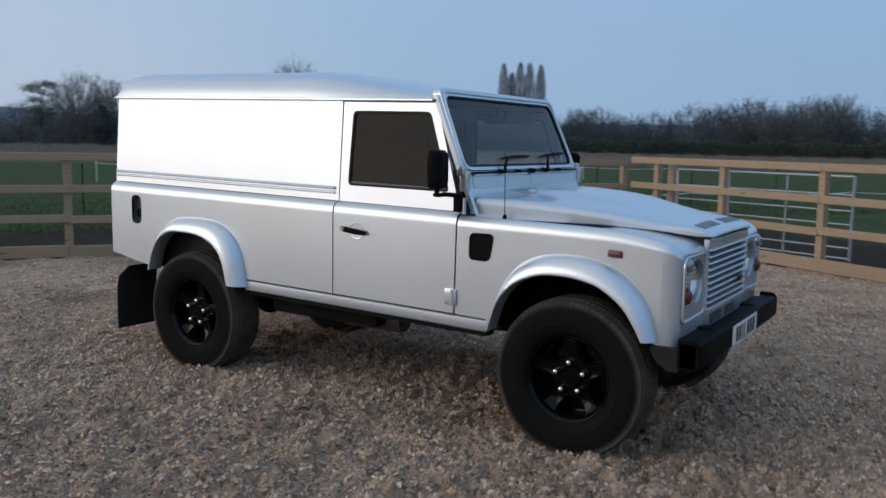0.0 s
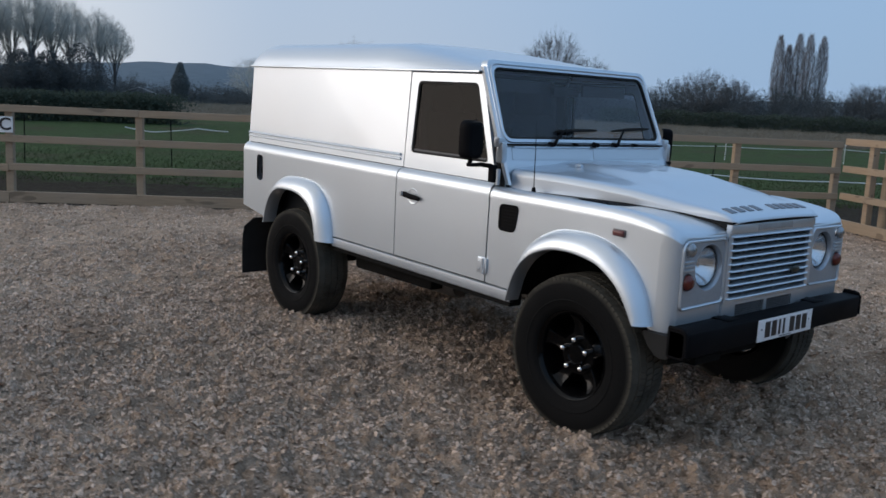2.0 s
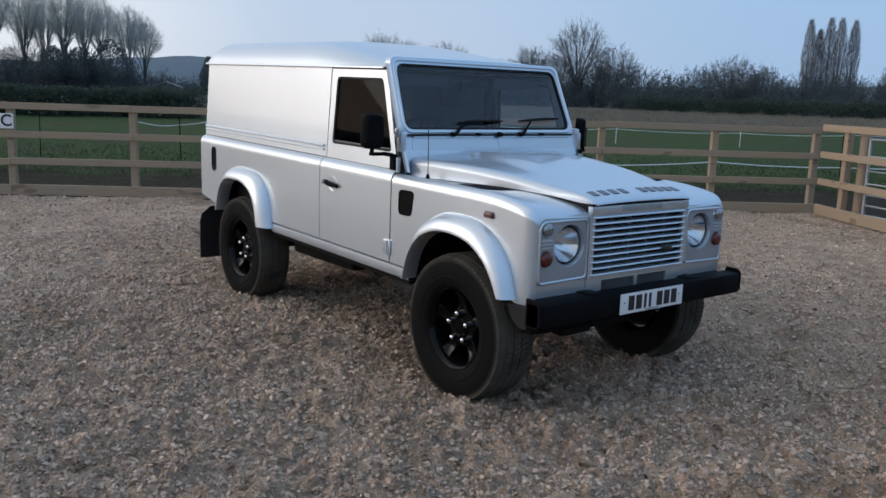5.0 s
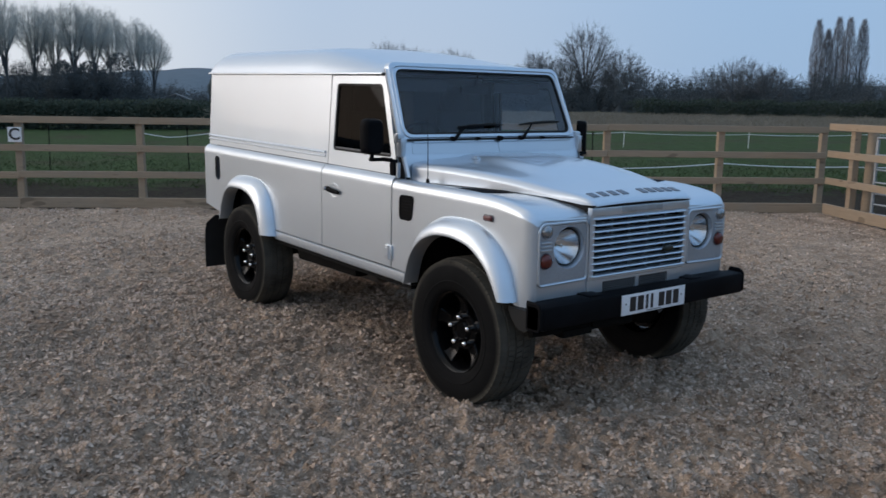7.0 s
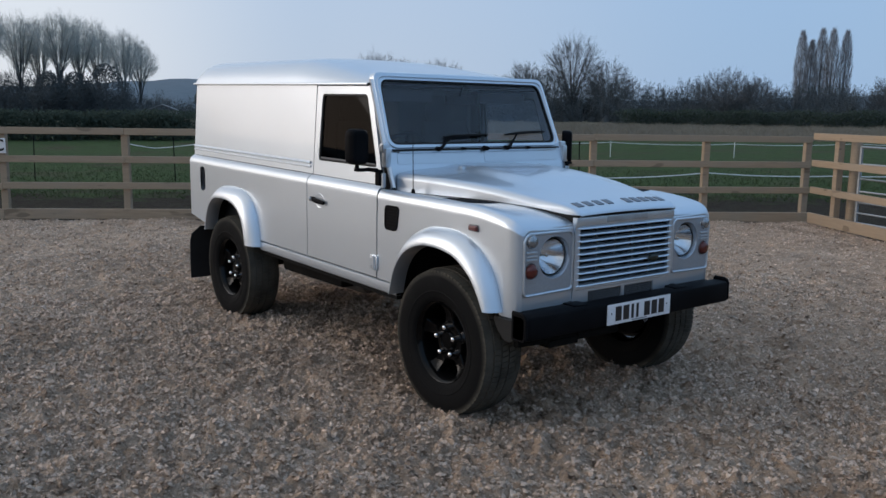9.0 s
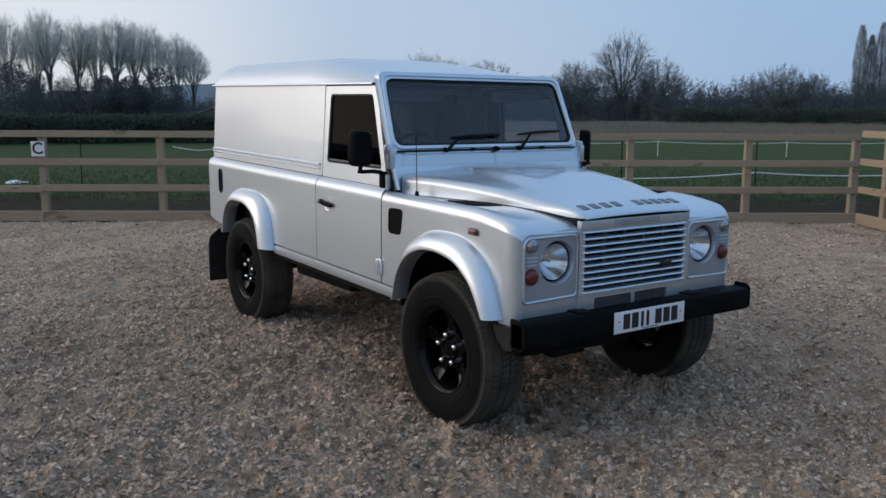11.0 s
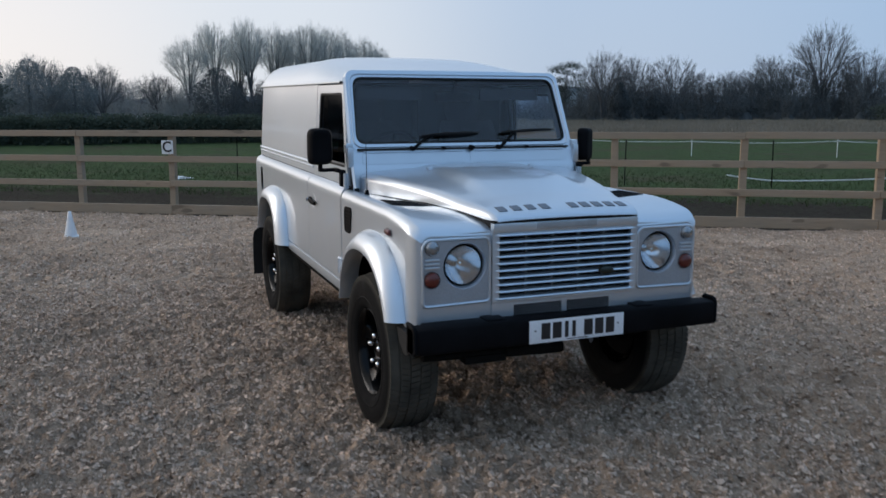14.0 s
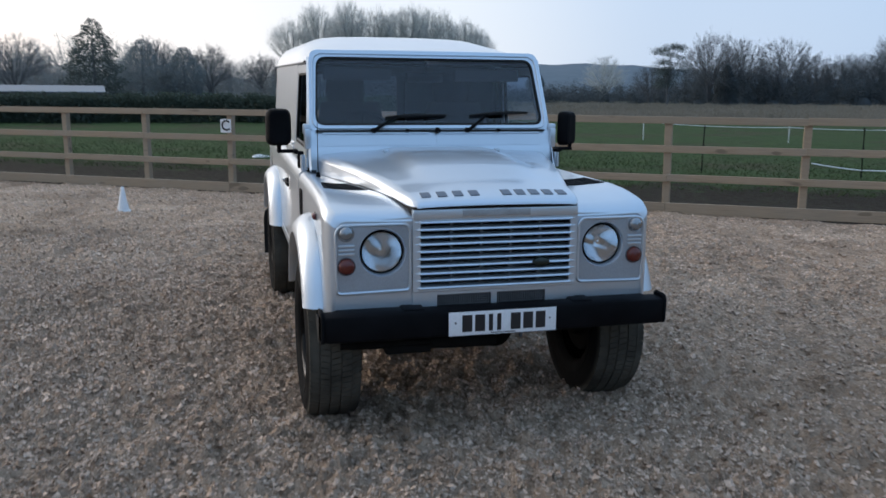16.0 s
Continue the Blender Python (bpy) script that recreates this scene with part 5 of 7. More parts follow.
# ---- underneath and inside ----
def underside():
    for s in (-1, 1):
        bm = bmesh.new()
        tube(bm, [(0.60, s * 0.40, 0.57), (0.25, s * 0.40, 0.60), (-0.1, s * 0.41, 0.64), (-0.6, s * 0.43, 0.55), (-2.2, s * 0.43, 0.55), (-2.6, s * 0.43, 0.66), (-3.1, s * 0.43, 0.66), (-3.65, s * 0.43, 0.62)], 0.055, 8)
        part("chassis_rail", bm, DARK, car)
    for x in (0.0, -2.785):
        bm = bmesh.new()
        tube(bm, [(x, -0.68, 0.396), (x, 0.68, 0.396)], 0.045, 12)
        dy = 0.17 if x == 0 else -0.12
        tmp = bmesh.new()
        bmesh.ops.create_icosphere(tmp, subdivisions=3, radius=0.135)
        merge(bm, tmp, Matrix.Translation((x, dy, 0.39)) @ Matrix.Diagonal((1, 0.75, 1, 1)))
        for s in (-1, 1):
            lathe(bm, [(0.0005, 0.62), (0.10, 0.62), (0.11, 0.68), (0.10, 0.70)], 20, "y", Matrix.Translation((x, 0, 0.396)) @ Matrix.Diagonal((1, s, 1, 1)))
            tube(bm, [(x + 0.02, s * 0.55, 0.42), (x - 0.02, s * 0.50, 0.95)], 0.028, 8)
        part("axle", bm, DARK, car)
        for s in (-1, 1):
            bm = lathe(bmesh.new(), [(0.0005, 0.655), (0.15, 0.655), (0.188, 0.662), (0.190, 0.690), (0.0005, 0.692)], 32, "y", Matrix.Translation((x, 0, 0.396)) @ Matrix.Diagonal((1, s, 1, 1)))
            part("brake_backplate", bm, DARK, car)
    bm = bmesh.new()
    tube(bm, [(0.22, -0.62, 0.40), (0.22, 0.62, 0.40)], 0.018, 8)
    tube(bm, [(0.30, -0.50, 0.47), (0.30, 0.60, 0.42)], 0.018, 8)
    part("steering_rod", bm, DARK, car)
    bm = bmesh.new()
    box(bm, 0.36, 0.50, -0.56, -0.40, 0.46, 0.64, 0.03)
    lathe(bm, [(0.0005, 0.415), (0.035, 0.417), (0.045, 0.430), (0.045, 0.470)], 16, "z", Matrix.Translation((0.44, -0.47, 0)))
    box(bm, 0.42, 0.50, -0.52, -0.30, 0.398, 0.440, 0.012)
    part("steering_box", bm, DARK, car)
    bm = bmesh.new()
    tube(bm, [(0.47, -0.73, 0.452), (0.47, -0.62, 0.446), (0.47, -0.30, 0.440)], 0.020, 10)
    tube(bm, [(0.47, -0.30, 0.440), (0.47, 0.02, 0.432)], 0.030, 12)
    part("steering_damper", bm, DARK, car)
    bm = bmesh.new()
    box(bm, -0.35, 0.35, -0.28, 0.28, 0.50, 0.80, 0.04)
    box(bm, -1.6, -0.4, -0.22, 0.22, 0.40, 0.70, 0.05)
    part("gearbox", bm, DARK, car)
    bm = bmesh.new()
    box(bm, -2.22, -1.35, -0.68, -0.42, 0.42, 0.60, 0.04)
    part("side_fuel_tank", bm, DARK, car)
    bm = bmesh.new()
    box(bm, -3.6, -2.3, -0.42, 0.42, 0.50, 0.62, 0.03)
    box(bm, -2.2, -0.6, 0.30, 0.62, 0.40, 0.58, 0.04)
    part("floor_frame", bm, DARK, car)
    bm = bmesh.new()
    tube(bm, [(-0.7, -0.30, 0.46), (-1.6, -0.36, 0.43), (-2.2, -0.40, 0.44), (-2.5, -0.45, 0.60), (-3.0, -0.45, 0.66), (-3.4, -0.55, 0.52)], 0.03, 10)
    lathe(bm, [(0.0005, -1.75), (0.07, -1.74), (0.08, -1.70), (0.08, -1.30), (0.07, -1.26), (0.0005, -1.25)], 16, "x", Matrix.Translation((0, -0.50, 0.455)))
    part("exhaust", bm, plain("dull_exhaust_steel", (0.06, 0.055, 0.05), (0.16, 0.15, 0.14), 7, (0.4, 0.7), 0.6), car, "dull steel exhaust pipe and silencer")
    for s in (-1, 1):
        rows = []
        for z in np.linspace(0.62, 0.165, 8):
            bow = 0.02 * math.sin((0.62 - z) * 5)
            taper = 0.0 if z < 0.545 else (z - 0.545) * 1.2
            rows.append([(-3.53 - bow, s * y, z) for y in (0.884 - taper, 0.77, 0.66, 0.545)])
        bm = grid(bmesh.new(), rows)
        thicken(bm, (-0.008, 0, 0))
        part("mud_flap", bm, RUBBER, car, "black rubber mud flap behind the rear wheel")
    bm = bmesh.new()
    tube(bm, [(0.625, 0.10, 0.52), (0.632, 0.10, 0.50), (0.62, 0.10, 0.485), (0.608, 0.10, 0.50), (0.615, 0.10, 0.52)], 0.006, 8)
    part("towing_eye", bm, SEALGREY, car, "grey steel towing eye under the bumper")


underside()


def cabin():
    body("cabin_floor", box(bmesh.new(), -3.66, -0.60, -0.70, 0.70, 0.62, 0.68), TRIM)
    bm = bmesh.new()
    prof = [(-0.72, 1.375), (-0.80, 1.372), (-0.90, 1.355), (-0.985, 1.325), (-1.005, 1.29), (-0.99, 1.22), (-0.95, 1.10), (-0.93, 0.90), (-0.70, 0.80)]
    rows = [[(x, y, z + (0.018 if -0.58 < y < -0.16 and z > 1.3 else 0)) for x, z in prof] for y in (-0.70, -0.60, -0.56, -0.36, -0.18, -0.14, 0.2, 0.5, 0.70)]
    grid(bm, rows)
    body("dashboard", bm, TRIM, "dark dashboard")
    bm = bmesh.new()
    ring = [Vector((0, 0.195 * math.cos(a), 0.195 * math.sin(a))) for a in np.linspace(0, 2 * math.pi, 33)]
    tube(bm, ring, 0.013, 8)
    for a in (90, 210, 330):
        tube(bm, [(0.02, 0, 0), (0, 0.19 * math.cos(radians(a)), 0.19 * math.sin(radians(a)))], 0.011, 6)
    lathe(bm, [(0.0005, -0.02), (0.055, -0.015), (0.06, 0.02)], 18, "x")
    tube(bm, [(0.0, 0, 0), (0.22, 0, -0.02)], 0.025, 8)
    bm.transform(pose(-1.09, -0.37, 1.295, 0, 28, 0))
    body("steering_wheel", bm, BLACK, "black three-spoke steering wheel")
    for y in (-0.37, 0.37):
        def pad(x0, x1, w0, w1, z0, z1, t):
            rows = []
            for k in np.linspace(0, 1, 8):
                x, z, w = x0 + (x1 - x0) * k, z0 + (z1 - z0) * k, w0 + (w1 - w0) * k
                e = 1 - 0.12 * abs(2 * k - 1) ** 4
                rows.append([(x + t * math.sin(a) * 0.5 * e, y + w * e * math.copysign(abs(math.cos(a)) ** 0.5, math.cos(a)), z) for a in np.linspace(0, 2 * math.pi, 20, endpoint=False)])
            b = grid(bmesh.new(), rows, True)
            for r in (rows[0], rows[-1]):
                b.faces.new([b.verts.new(p) for p in r])
            return b
        seat = body("seat", box(bmesh.new(), -1.50, -1.02, y - 0.24, y + 0.24, 0.86, 1.04, 0.05, seg=3), CLOTH, "dark cloth front seat")
        body("backrest", pad(-1.46, -1.58, 0.24, 0.22, 1.00, 1.52, 0.13), CLOTH, "", seat)
        bm = bmesh.new()
        rows = []
        for e in np.linspace(-1.45, 1.45, 9):
            rows.append([(-1.595 - 0.012 * math.sin(e) + 0.055 * math.cos(e) ** 0.5 * math.sin(a), y - 0.03 + 0.135 * math.cos(e) ** 0.6 * math.copysign(abs(math.cos(a)) ** 0.7, math.cos(a)), 1.60 + 0.115 * math.sin(e)) for a in np.linspace(0, 2 * math.pi, 20, endpoint=False)])
        grid(bm, rows, True)
        for r in (rows[0], rows[-1]):
            bm.faces.new([bm.verts.new(q) for q in r])
        body("headrest", bm, CLOTH, "", seat)
    bm = bmesh.new()
    box(bm, -1.30, -0.98, -0.11, 0.11, 0.80, 1.06, 0.03)
    body("cubby_box", bm, TRIM, "")
    # sun visor, interior mirror
    bm = bmesh.new()
    box(bm, -0.99, -0.965, -0.62, -0.20, 1.665, 1.74, 0.01)
    box(bm, -0.99, -0.965, 0.20, 0.62, 1.665, 1.74, 0.01)
    body("sun_visor", bm, TRIM)
    bm = bmesh.new()
    box(bm, -0.955, -0.925, -0.115, 0.115, 1.655, 1.715, 0.012)
    tube(bm, [(-0.93, 0, 1.71), (-0.90, 0, 1.78)], 0.008, 6)
    body("cabin_mirror", bm, BLACK)
    # partition behind the seats: solid below, with a window each side of a middle post
    bm = plate([(-0.70, 0.66), (0.70, 0.66), (0.70, 1.765), (-0.70, 1.765)], [rounded([(-0.66, 1.20), (0.04, 1.20), (0.04, 1.70), (-0.66, 1.70)], 0.04)], lambda u, v: Vector((-1.70, u, v)), (-0.02, 0, 0))
    body("cabin_partition", bm, TRIM, "dark partition behind the seats")
    # tail: rear wall with a glazed door
    bm = plate([(-0.79, 0.66), (0.79, 0.66), (0.79, 1.12), (0.755, 1.165), (0.715, 1.76), (-0.715, 1.76), (-0.755, 1.165), (-0.79, 1.12)],
               [rounded([(-0.58, 1.20), (0.38, 1.20), (0.38, 1.715), (-0.58, 1.715)], 0.05)], lambda u, v: Vector((-3.700, u, v)), (0.03, 0, 0))
    lining = plate([(-0.70, 0.68), (0.70, 0.68), (0.70, 1.755), (-0.70, 1.755)], [rounded([(-0.572, 1.208), (0.372, 1.208), (0.372, 1.707), (-0.572, 1.707)], 0.05)], lambda u, v: Vector((-3.664, u, v)), (0.006, 0, 0))
    body("tail_lining", lining, TRIM)
    tail = body("rear_wall", bm, label="silver tail panel with a glazed rear door")
    pane = body("rear_window", plate(rounded([(-0.58, 1.20), (0.38, 1.20), (0.38, 1.715), (-0.58, 1.715)], 0.05), [], lambda u, v: Vector((-3.69, u, v)), None), GLASS, "", tail, out=(-1, 0, 0))
    pane.visible_shadow = False
    for s in (-1, 1):
        bm = plate([(-3.68, 0.64), (-1.60, 0.64), (-1.60, 1.75), (-3.68, 1.75)], [], lambda u, v: Vector((u, s * 0.695, v)), (0, -s * 0.01, 0))
        body("load_lining", bm, TRIM)


cabin()


# ---- fences ----
def board_mesh(name, length, high, thick, wood):
    """A sawn board along x, slightly uneven, with eased edges."""
    bm = bmesh.new()
    box(bm, 0, length, -thick / 2, thick / 2, -high / 2, high / 2, 0.004, seg=1)
    return mesh_of(bm, name, wood, False)


def post_mesh(high, wood):
    bm = bmesh.new()
    box(bm, -0.05, 0.05, -0.05, 0.05, -0.3, high, 0.006, seg=1)
    return mesh_of(bm, "post", wood, False)


def fence(label, start, way, inward, posts, rails, top, wood, lead=0.05, base=0.0, spans=2):
    """Posts with rails and a kickboard nailed to their inner side."""
    run = thing("fence", label, "fence", at=Matrix.Translation(start))
    turn = math.degrees(math.atan2(way.y, way.x))
    pm = post_mesh(top - 0.015 + base, wood)
    rnd = random.Random(int(start.x * 10))
    for s in posts:
        p = new("post", pm)
        p.parent = run
        q = way * s
        p.matrix_basis = pose(q.x, q.y, base, rnd.uniform(-0.7, 0.7), rnd.uniform(-0.7, 0.7), turn + rnd.uniform(-2, 2))
    cache = {}
    for z, high, thick, name in rails:
        k = 0 if int(z * 100) % 2 else 1
        first = True
        i = 0
        while i < len(posts) - 1:
            step = 1 if (first and k) else spans
            j = min(i + step, len(posts) - 1)
            a, b = posts[i], posts[j]
            a -= lead if i == 0 else 0.0
            b += 0.05 if j == len(posts) - 1 else 0.0
            length = round(b - a - 0.004, 3)
            key = (length, high, thick)
            if key not in cache:
                cache[key] = board_mesh(name, length, high, thick, wood)
            r = new(name, cache[key])
            r.parent = run
            q = way * (a + 0.002) + inward * (0.052 + thick / 2)
            r.matrix_basis = pose(q.x, q.y, z + base + rnd.uniform(-0.006, 0.006), rnd.uniform(-1, 1), rnd.uniform(-0.15, 0.15), turn)
            i, first = j, False
    return run


RAILS = [(1.287, 0.098, 0.04, "rail"), (0.888, 0.098, 0.04, "rail"), (0.492, 0.098, 0.04, "rail"), (0.078, 0.150, 0.045, "kickboard")]
IN_B = Vector((FX, FY, 0))
back_posts = [-13.9, -12.15, -10.4, -8.63, -6.88, -5.12, -3.36, -1.66, 0.0, 1.76, 3.53, 5.25, 6.98, 8.73, 10.50, 12.10]
fence("pale sawn timber post-and-rail fence along the gravel arena", F0 - IN_B * 0.07, FD, IN_B, back_posts, RAILS, 1.325, OLDTIMBER)
side_posts = [0.80, 2.23, 3.97, 5.75, 7.5, 9.3, 11.1]
fence("fresh orange-toned timber post-and-rail fence beside the gate", CORNER - RN * 0.0, RD, -RN, side_posts, [(1.335, 0.10, 0.04, "rail"), (0.935, 0.098, 0.04, "rail"), (0.535, 0.098, 0.04, "rail"), (0.10, 0.16, 0.045, "kickboard")], 1.375, TIMBER, 0.57)


def letter_sign():
    sign = thing("letter_sign", "white square arena marker board with a black letter", "sign", at=Matrix.Translation(F0 + IN_B * 0.06 + Vector((0, 0, 1.075))) @ Matrix.Rotation(math.atan2(FD.y, FD.x), 4, "Z"))
    bm = bmesh.new()
    box(bm, -0.098, 0.098, -0.012, 0.0, -0.108, 0.108, 0.003, seg=1)
    part("board", bm, WHITE, sign)
    cu = bpy.data.curves.new("letter", "FONT")
    cu.body, cu.size, cu.extrude, cu.align_x, cu.align_y = "C", 0.235, 0.002, "CENTER", "CENTER"
    cu.offset = 0.004
    cu.materials.append(INK)
    t = new("letter", cu)
    t.parent = sign
    t.matrix_basis = pose(0.0, -0.016, 0.0, 90, 0, 0)
    tagged(t, "black capital letter C")


letter_sign()


def marker_cone():
    cone = thing("marker_cone", "small white plastic training cone on the gravel", "cone", at=Matrix.Translation((-7.95, -2.56, 0.0)))
    bm = lathe(bmesh.new(), [(0.0005, 0.345), (0.014, 0.344), (0.020, 0.338), (0.036, 0.25), (0.055, 0.15), (0.076, 0.05), (0.082, 0.020)], 24, "z")
    part("cone_body", bm, WHITE, cone)
    bm = bmesh.new()
    box(bm, -0.092, 0.092, -0.092, 0.092, -0.01, 0.022, 0.008)
    part("cone_base", bm, WHITE, cone)


marker_cone()


def field_gate():
    """A galvanised seven-bar field gate, just outside the side fence."""
    a = CORNER + RD * 1.07 + RN * 0.17
    along = (RD * 2.83 + RN * 0.46).normalized()
    gate = thing("field_gate", "galvanised tubular steel field gate standing closed", "gate", at=Matrix.Translation(a) @ Matrix.Rotation(math.atan2(along.y, along.x), 4, "Z"))
    long_ = 2.87
    for x in (0.0, long_):
        bm = bmesh.new()
        tube(bm, [(x, 0, 0.10), (x, 0, 1.22)], 0.024, 8)
        part("gate_stile", bm, GALV, gate)
    for z in (0.13, 0.27, 0.42, 0.58, 0.76, 0.97, 1.21):
        bm = bmesh.new()
        tube(bm, [(0, 0, z), (long_, 0, z)], 0.013 if z < 1.2 else 0.018, 8)
        part("gate_bar", bm, GALV, gate)
    for x in (0.96, 1.91):
        bm = bmesh.new()
        tube(bm, [(x, -0.012, 0.13), (x, -0.012, 1.21)], 0.016, 8)
        part("gate_brace", bm, GALV, gate)
    for x, y in ((-0.15, 0.04),):
        post = thing("gate_post", "round weathered timber gate post", "post", "", at=Matrix.Translation(a + along * x + RN * y))
        bm = lathe(bmesh.new(), [(0.0005, 1.34), (0.06, 1.335), (0.075, 1.31), (0.078, 0.6), (0.08, -0.2)], 14, "z")
        part("post_shaft", bm, OLDTIMBER, post)


field_gate()


# ---- stock fencing in the field: thin stakes and white tape ----
def stake(at, high, material, label, tilt=0.0):
    st = thing("fence_stake", label, "stake", "electric fence stakes", at=Matrix.Translation(at) @ pose(0, 0, 0, tilt, tilt * 0.6, 0))
    bm = bmesh.new()
    tube(bm, [(0, 0, -0.2), (0, 0, high)], 0.013, 6)
    part("shaft", bm, material, st)
    for z in (high - 0.05, high * 0.55):
        part("clip", box(bmesh.new(), -0.02, 0.03, -0.015, 0.015, z - 0.012, z + 0.012, 0.004, seg=1), material, st)


def tape(pts, label, r=0.014):
    bm = bmesh.new()
    line = []
    for a, b in zip(pts, pts[1:]):
        a, b = Vector(a), Vector(b)
        for k in range(8):
            t = k / 8
            line.append(a.lerp(b, t) - Vector((0, 0, 0.05 * (b - a).length * t * (1 - t))))
    line.append(Vector(pts[-1]))
    tube(bm, line, r, 5)
    ob = new("fence_tape", mesh_of(bm, "fence_tape", WHITE))
    tagged(ob, label, "tape", "electric fence tapes")


def pasture_fences():
    n_out = -IN_B
    # white stakes and their tape across the paddock
    pts = []
    for s in np.arange(4.4, 34, 5.1):
        p = F0 + n_out * 21.0 + FD * float(s)
        p.z = -0.05
        stake(p, 0.86, WHITE, "thin white plastic electric-fence stake in the pasture", random.uniform(-3, 3))
        pts.append(p + Vector((0, 0, 0.63 + random.uniform(-0.12, 0.10))))
    tape(pts, "slack white electric-fence tape", 0.011)
    # black stakes nearer the arena; the tape has come down along part of the run
    pts = []
    for s in np.arange(-2.8, 34, 3.3):
        p = F0 + n_out * 8.2 + FD * float(s)
        p.z = -0.05
        stake(p, 1.02, BLACK, "thin black plastic electric-fence stake in the grass", random.uniform(-3, 3))
        pts.append(p)
    low = [p + Vector((0, 0, h)) for p, h in zip(pts[4:], (0.10, 0.26, 0.20, 0.28, 0.22, 0.26, 0.2, 0.25))]
    low.insert(0, pts[4] - FD * 1.0 + Vector((0, 0, 0.22)))
    tape(low, "slack white electric-fence tape", 0.014)
    a = pts[1] + Vector((0, 0, 0.80))
    tape([a - FD * 1.05 + Vector((0, 0, 0.04)), a - FD * 0.45 - Vector((0, 0, 0.05)), a + FD * 0.1, a + FD * 0.6 + Vector((0, 0, 0.07)), a + FD * 1.3 + Vector((0, 0, 0.03))], "loose loop of white electric-fence tape", 0.010)


pasture_fences()


def feed_sack():
    """A crumpled empty sack lying in the grass."""
    sack = thing("feed_sack", "crumpled white plastic sack lying in the pasture grass", "sack", at=Matrix.Translation(F0 - IN_B * 8.4 + FD * -4.45 + Vector((0, 0, -0.14))))
    rows = []
    for i in range(15):
        u = i / 7 - 1
        row = []
        for j in range(9):
            v = j / 4 - 1
            lift = max(0.0, 1 - u * u) ** 0.5 * max(0.0, 1 - v * v) ** 0.5
            row.append((0.16 * v * (1 - 0.5 * max(0, u)), 0.30 * u, (0.075 - 0.035 * u) * lift + 0.03 * noise.noise((u * 4, v * 4, 2.2)) * lift))
        rows.append(row)
    part("sack_body", grid(bmesh.new(), rows), WHITE, sack, out=(0, 0, 1))


feed_sack()


# ---- grass, hedge, trees ----
def slivers(p0, p1, r0, rng):
    """Fine twigs and blades: one long thin triangle each, turned at random about its length."""
    n = len(p0)
    d = p1 - p0
    d /= np.linalg.norm(d, axis=1, keepdims=True) + 1e-9
    u = np.cross(d, rng.normal(0, 1, (n, 3)))
    u /= np.linalg.norm(u, axis=1, keepdims=True) + 1e-9
    v = np.stack([p0 - u * r0[:, None], p0 + u * r0[:, None], p1], 1)
    return v.reshape(-1, 3), np.arange(3 * n).reshape(-1, 3)


def prisms(p0, p1, r0, r1):
    n = len(p0)
    d = p1 - p0
    d /= np.linalg.norm(d, axis=1, keepdims=True) + 1e-9
    ref = np.where(np.abs(d[:, 2:3]) > 0.8, np.array([[1.0, 0, 0]]), np.array([[0, 0, 1.0]]))
    u = np.cross(d, ref)
    u /= np.linalg.norm(u, axis=1, keepdims=True) + 1e-9
    w = np.cross(d, u)
    angs = [2 * math.pi * k / 5 for k in range(5)]
    a = [p0 + r0[:, None] * (u * math.cos(q) + w * math.sin(q)) for q in angs]
    b = [p1 + r1[:, None] * (u * math.cos(q) + w * math.sin(q)) for q in angs]
    v = np.stack([*a, *b], 1)
    t = []
    for k in range(5):
        j = (k + 1) % 5
        t += [[k, j, 5 + j], [k, 5 + j, 5 + k]]
    t = np.array(t)[None] + 10 * np.arange(n)[:, None, None]
    return v.reshape(-1, 3), t.reshape(-1, 3)


def flakes(c, size, rng):
    """Small leaf-like triangles at random turns."""
    n = len(c)
    a, b = rng.normal(0, 1, (n, 3)), rng.normal(0, 1, (n, 3))
    a /= np.linalg.norm(a, axis=1, keepdims=True)
    b /= np.linalg.norm(b, axis=1, keepdims=True)
    v = np.stack([c - a * size[:, None], c + a * size[:, None] * 0.6 + b * size[:, None] * 0.5, c - b * size[:, None] * 0.8], 1)
    return v.reshape(-1, 3), np.arange(3 * n).reshape(-1, 3)


def joined(pieces):
    vs, ts, k = [], [], 0
    for v, t in pieces:
        vs.append(v)
        ts.append(t + k)
        k += len(v)
    return np.concatenate(vs), np.concatenate(ts)


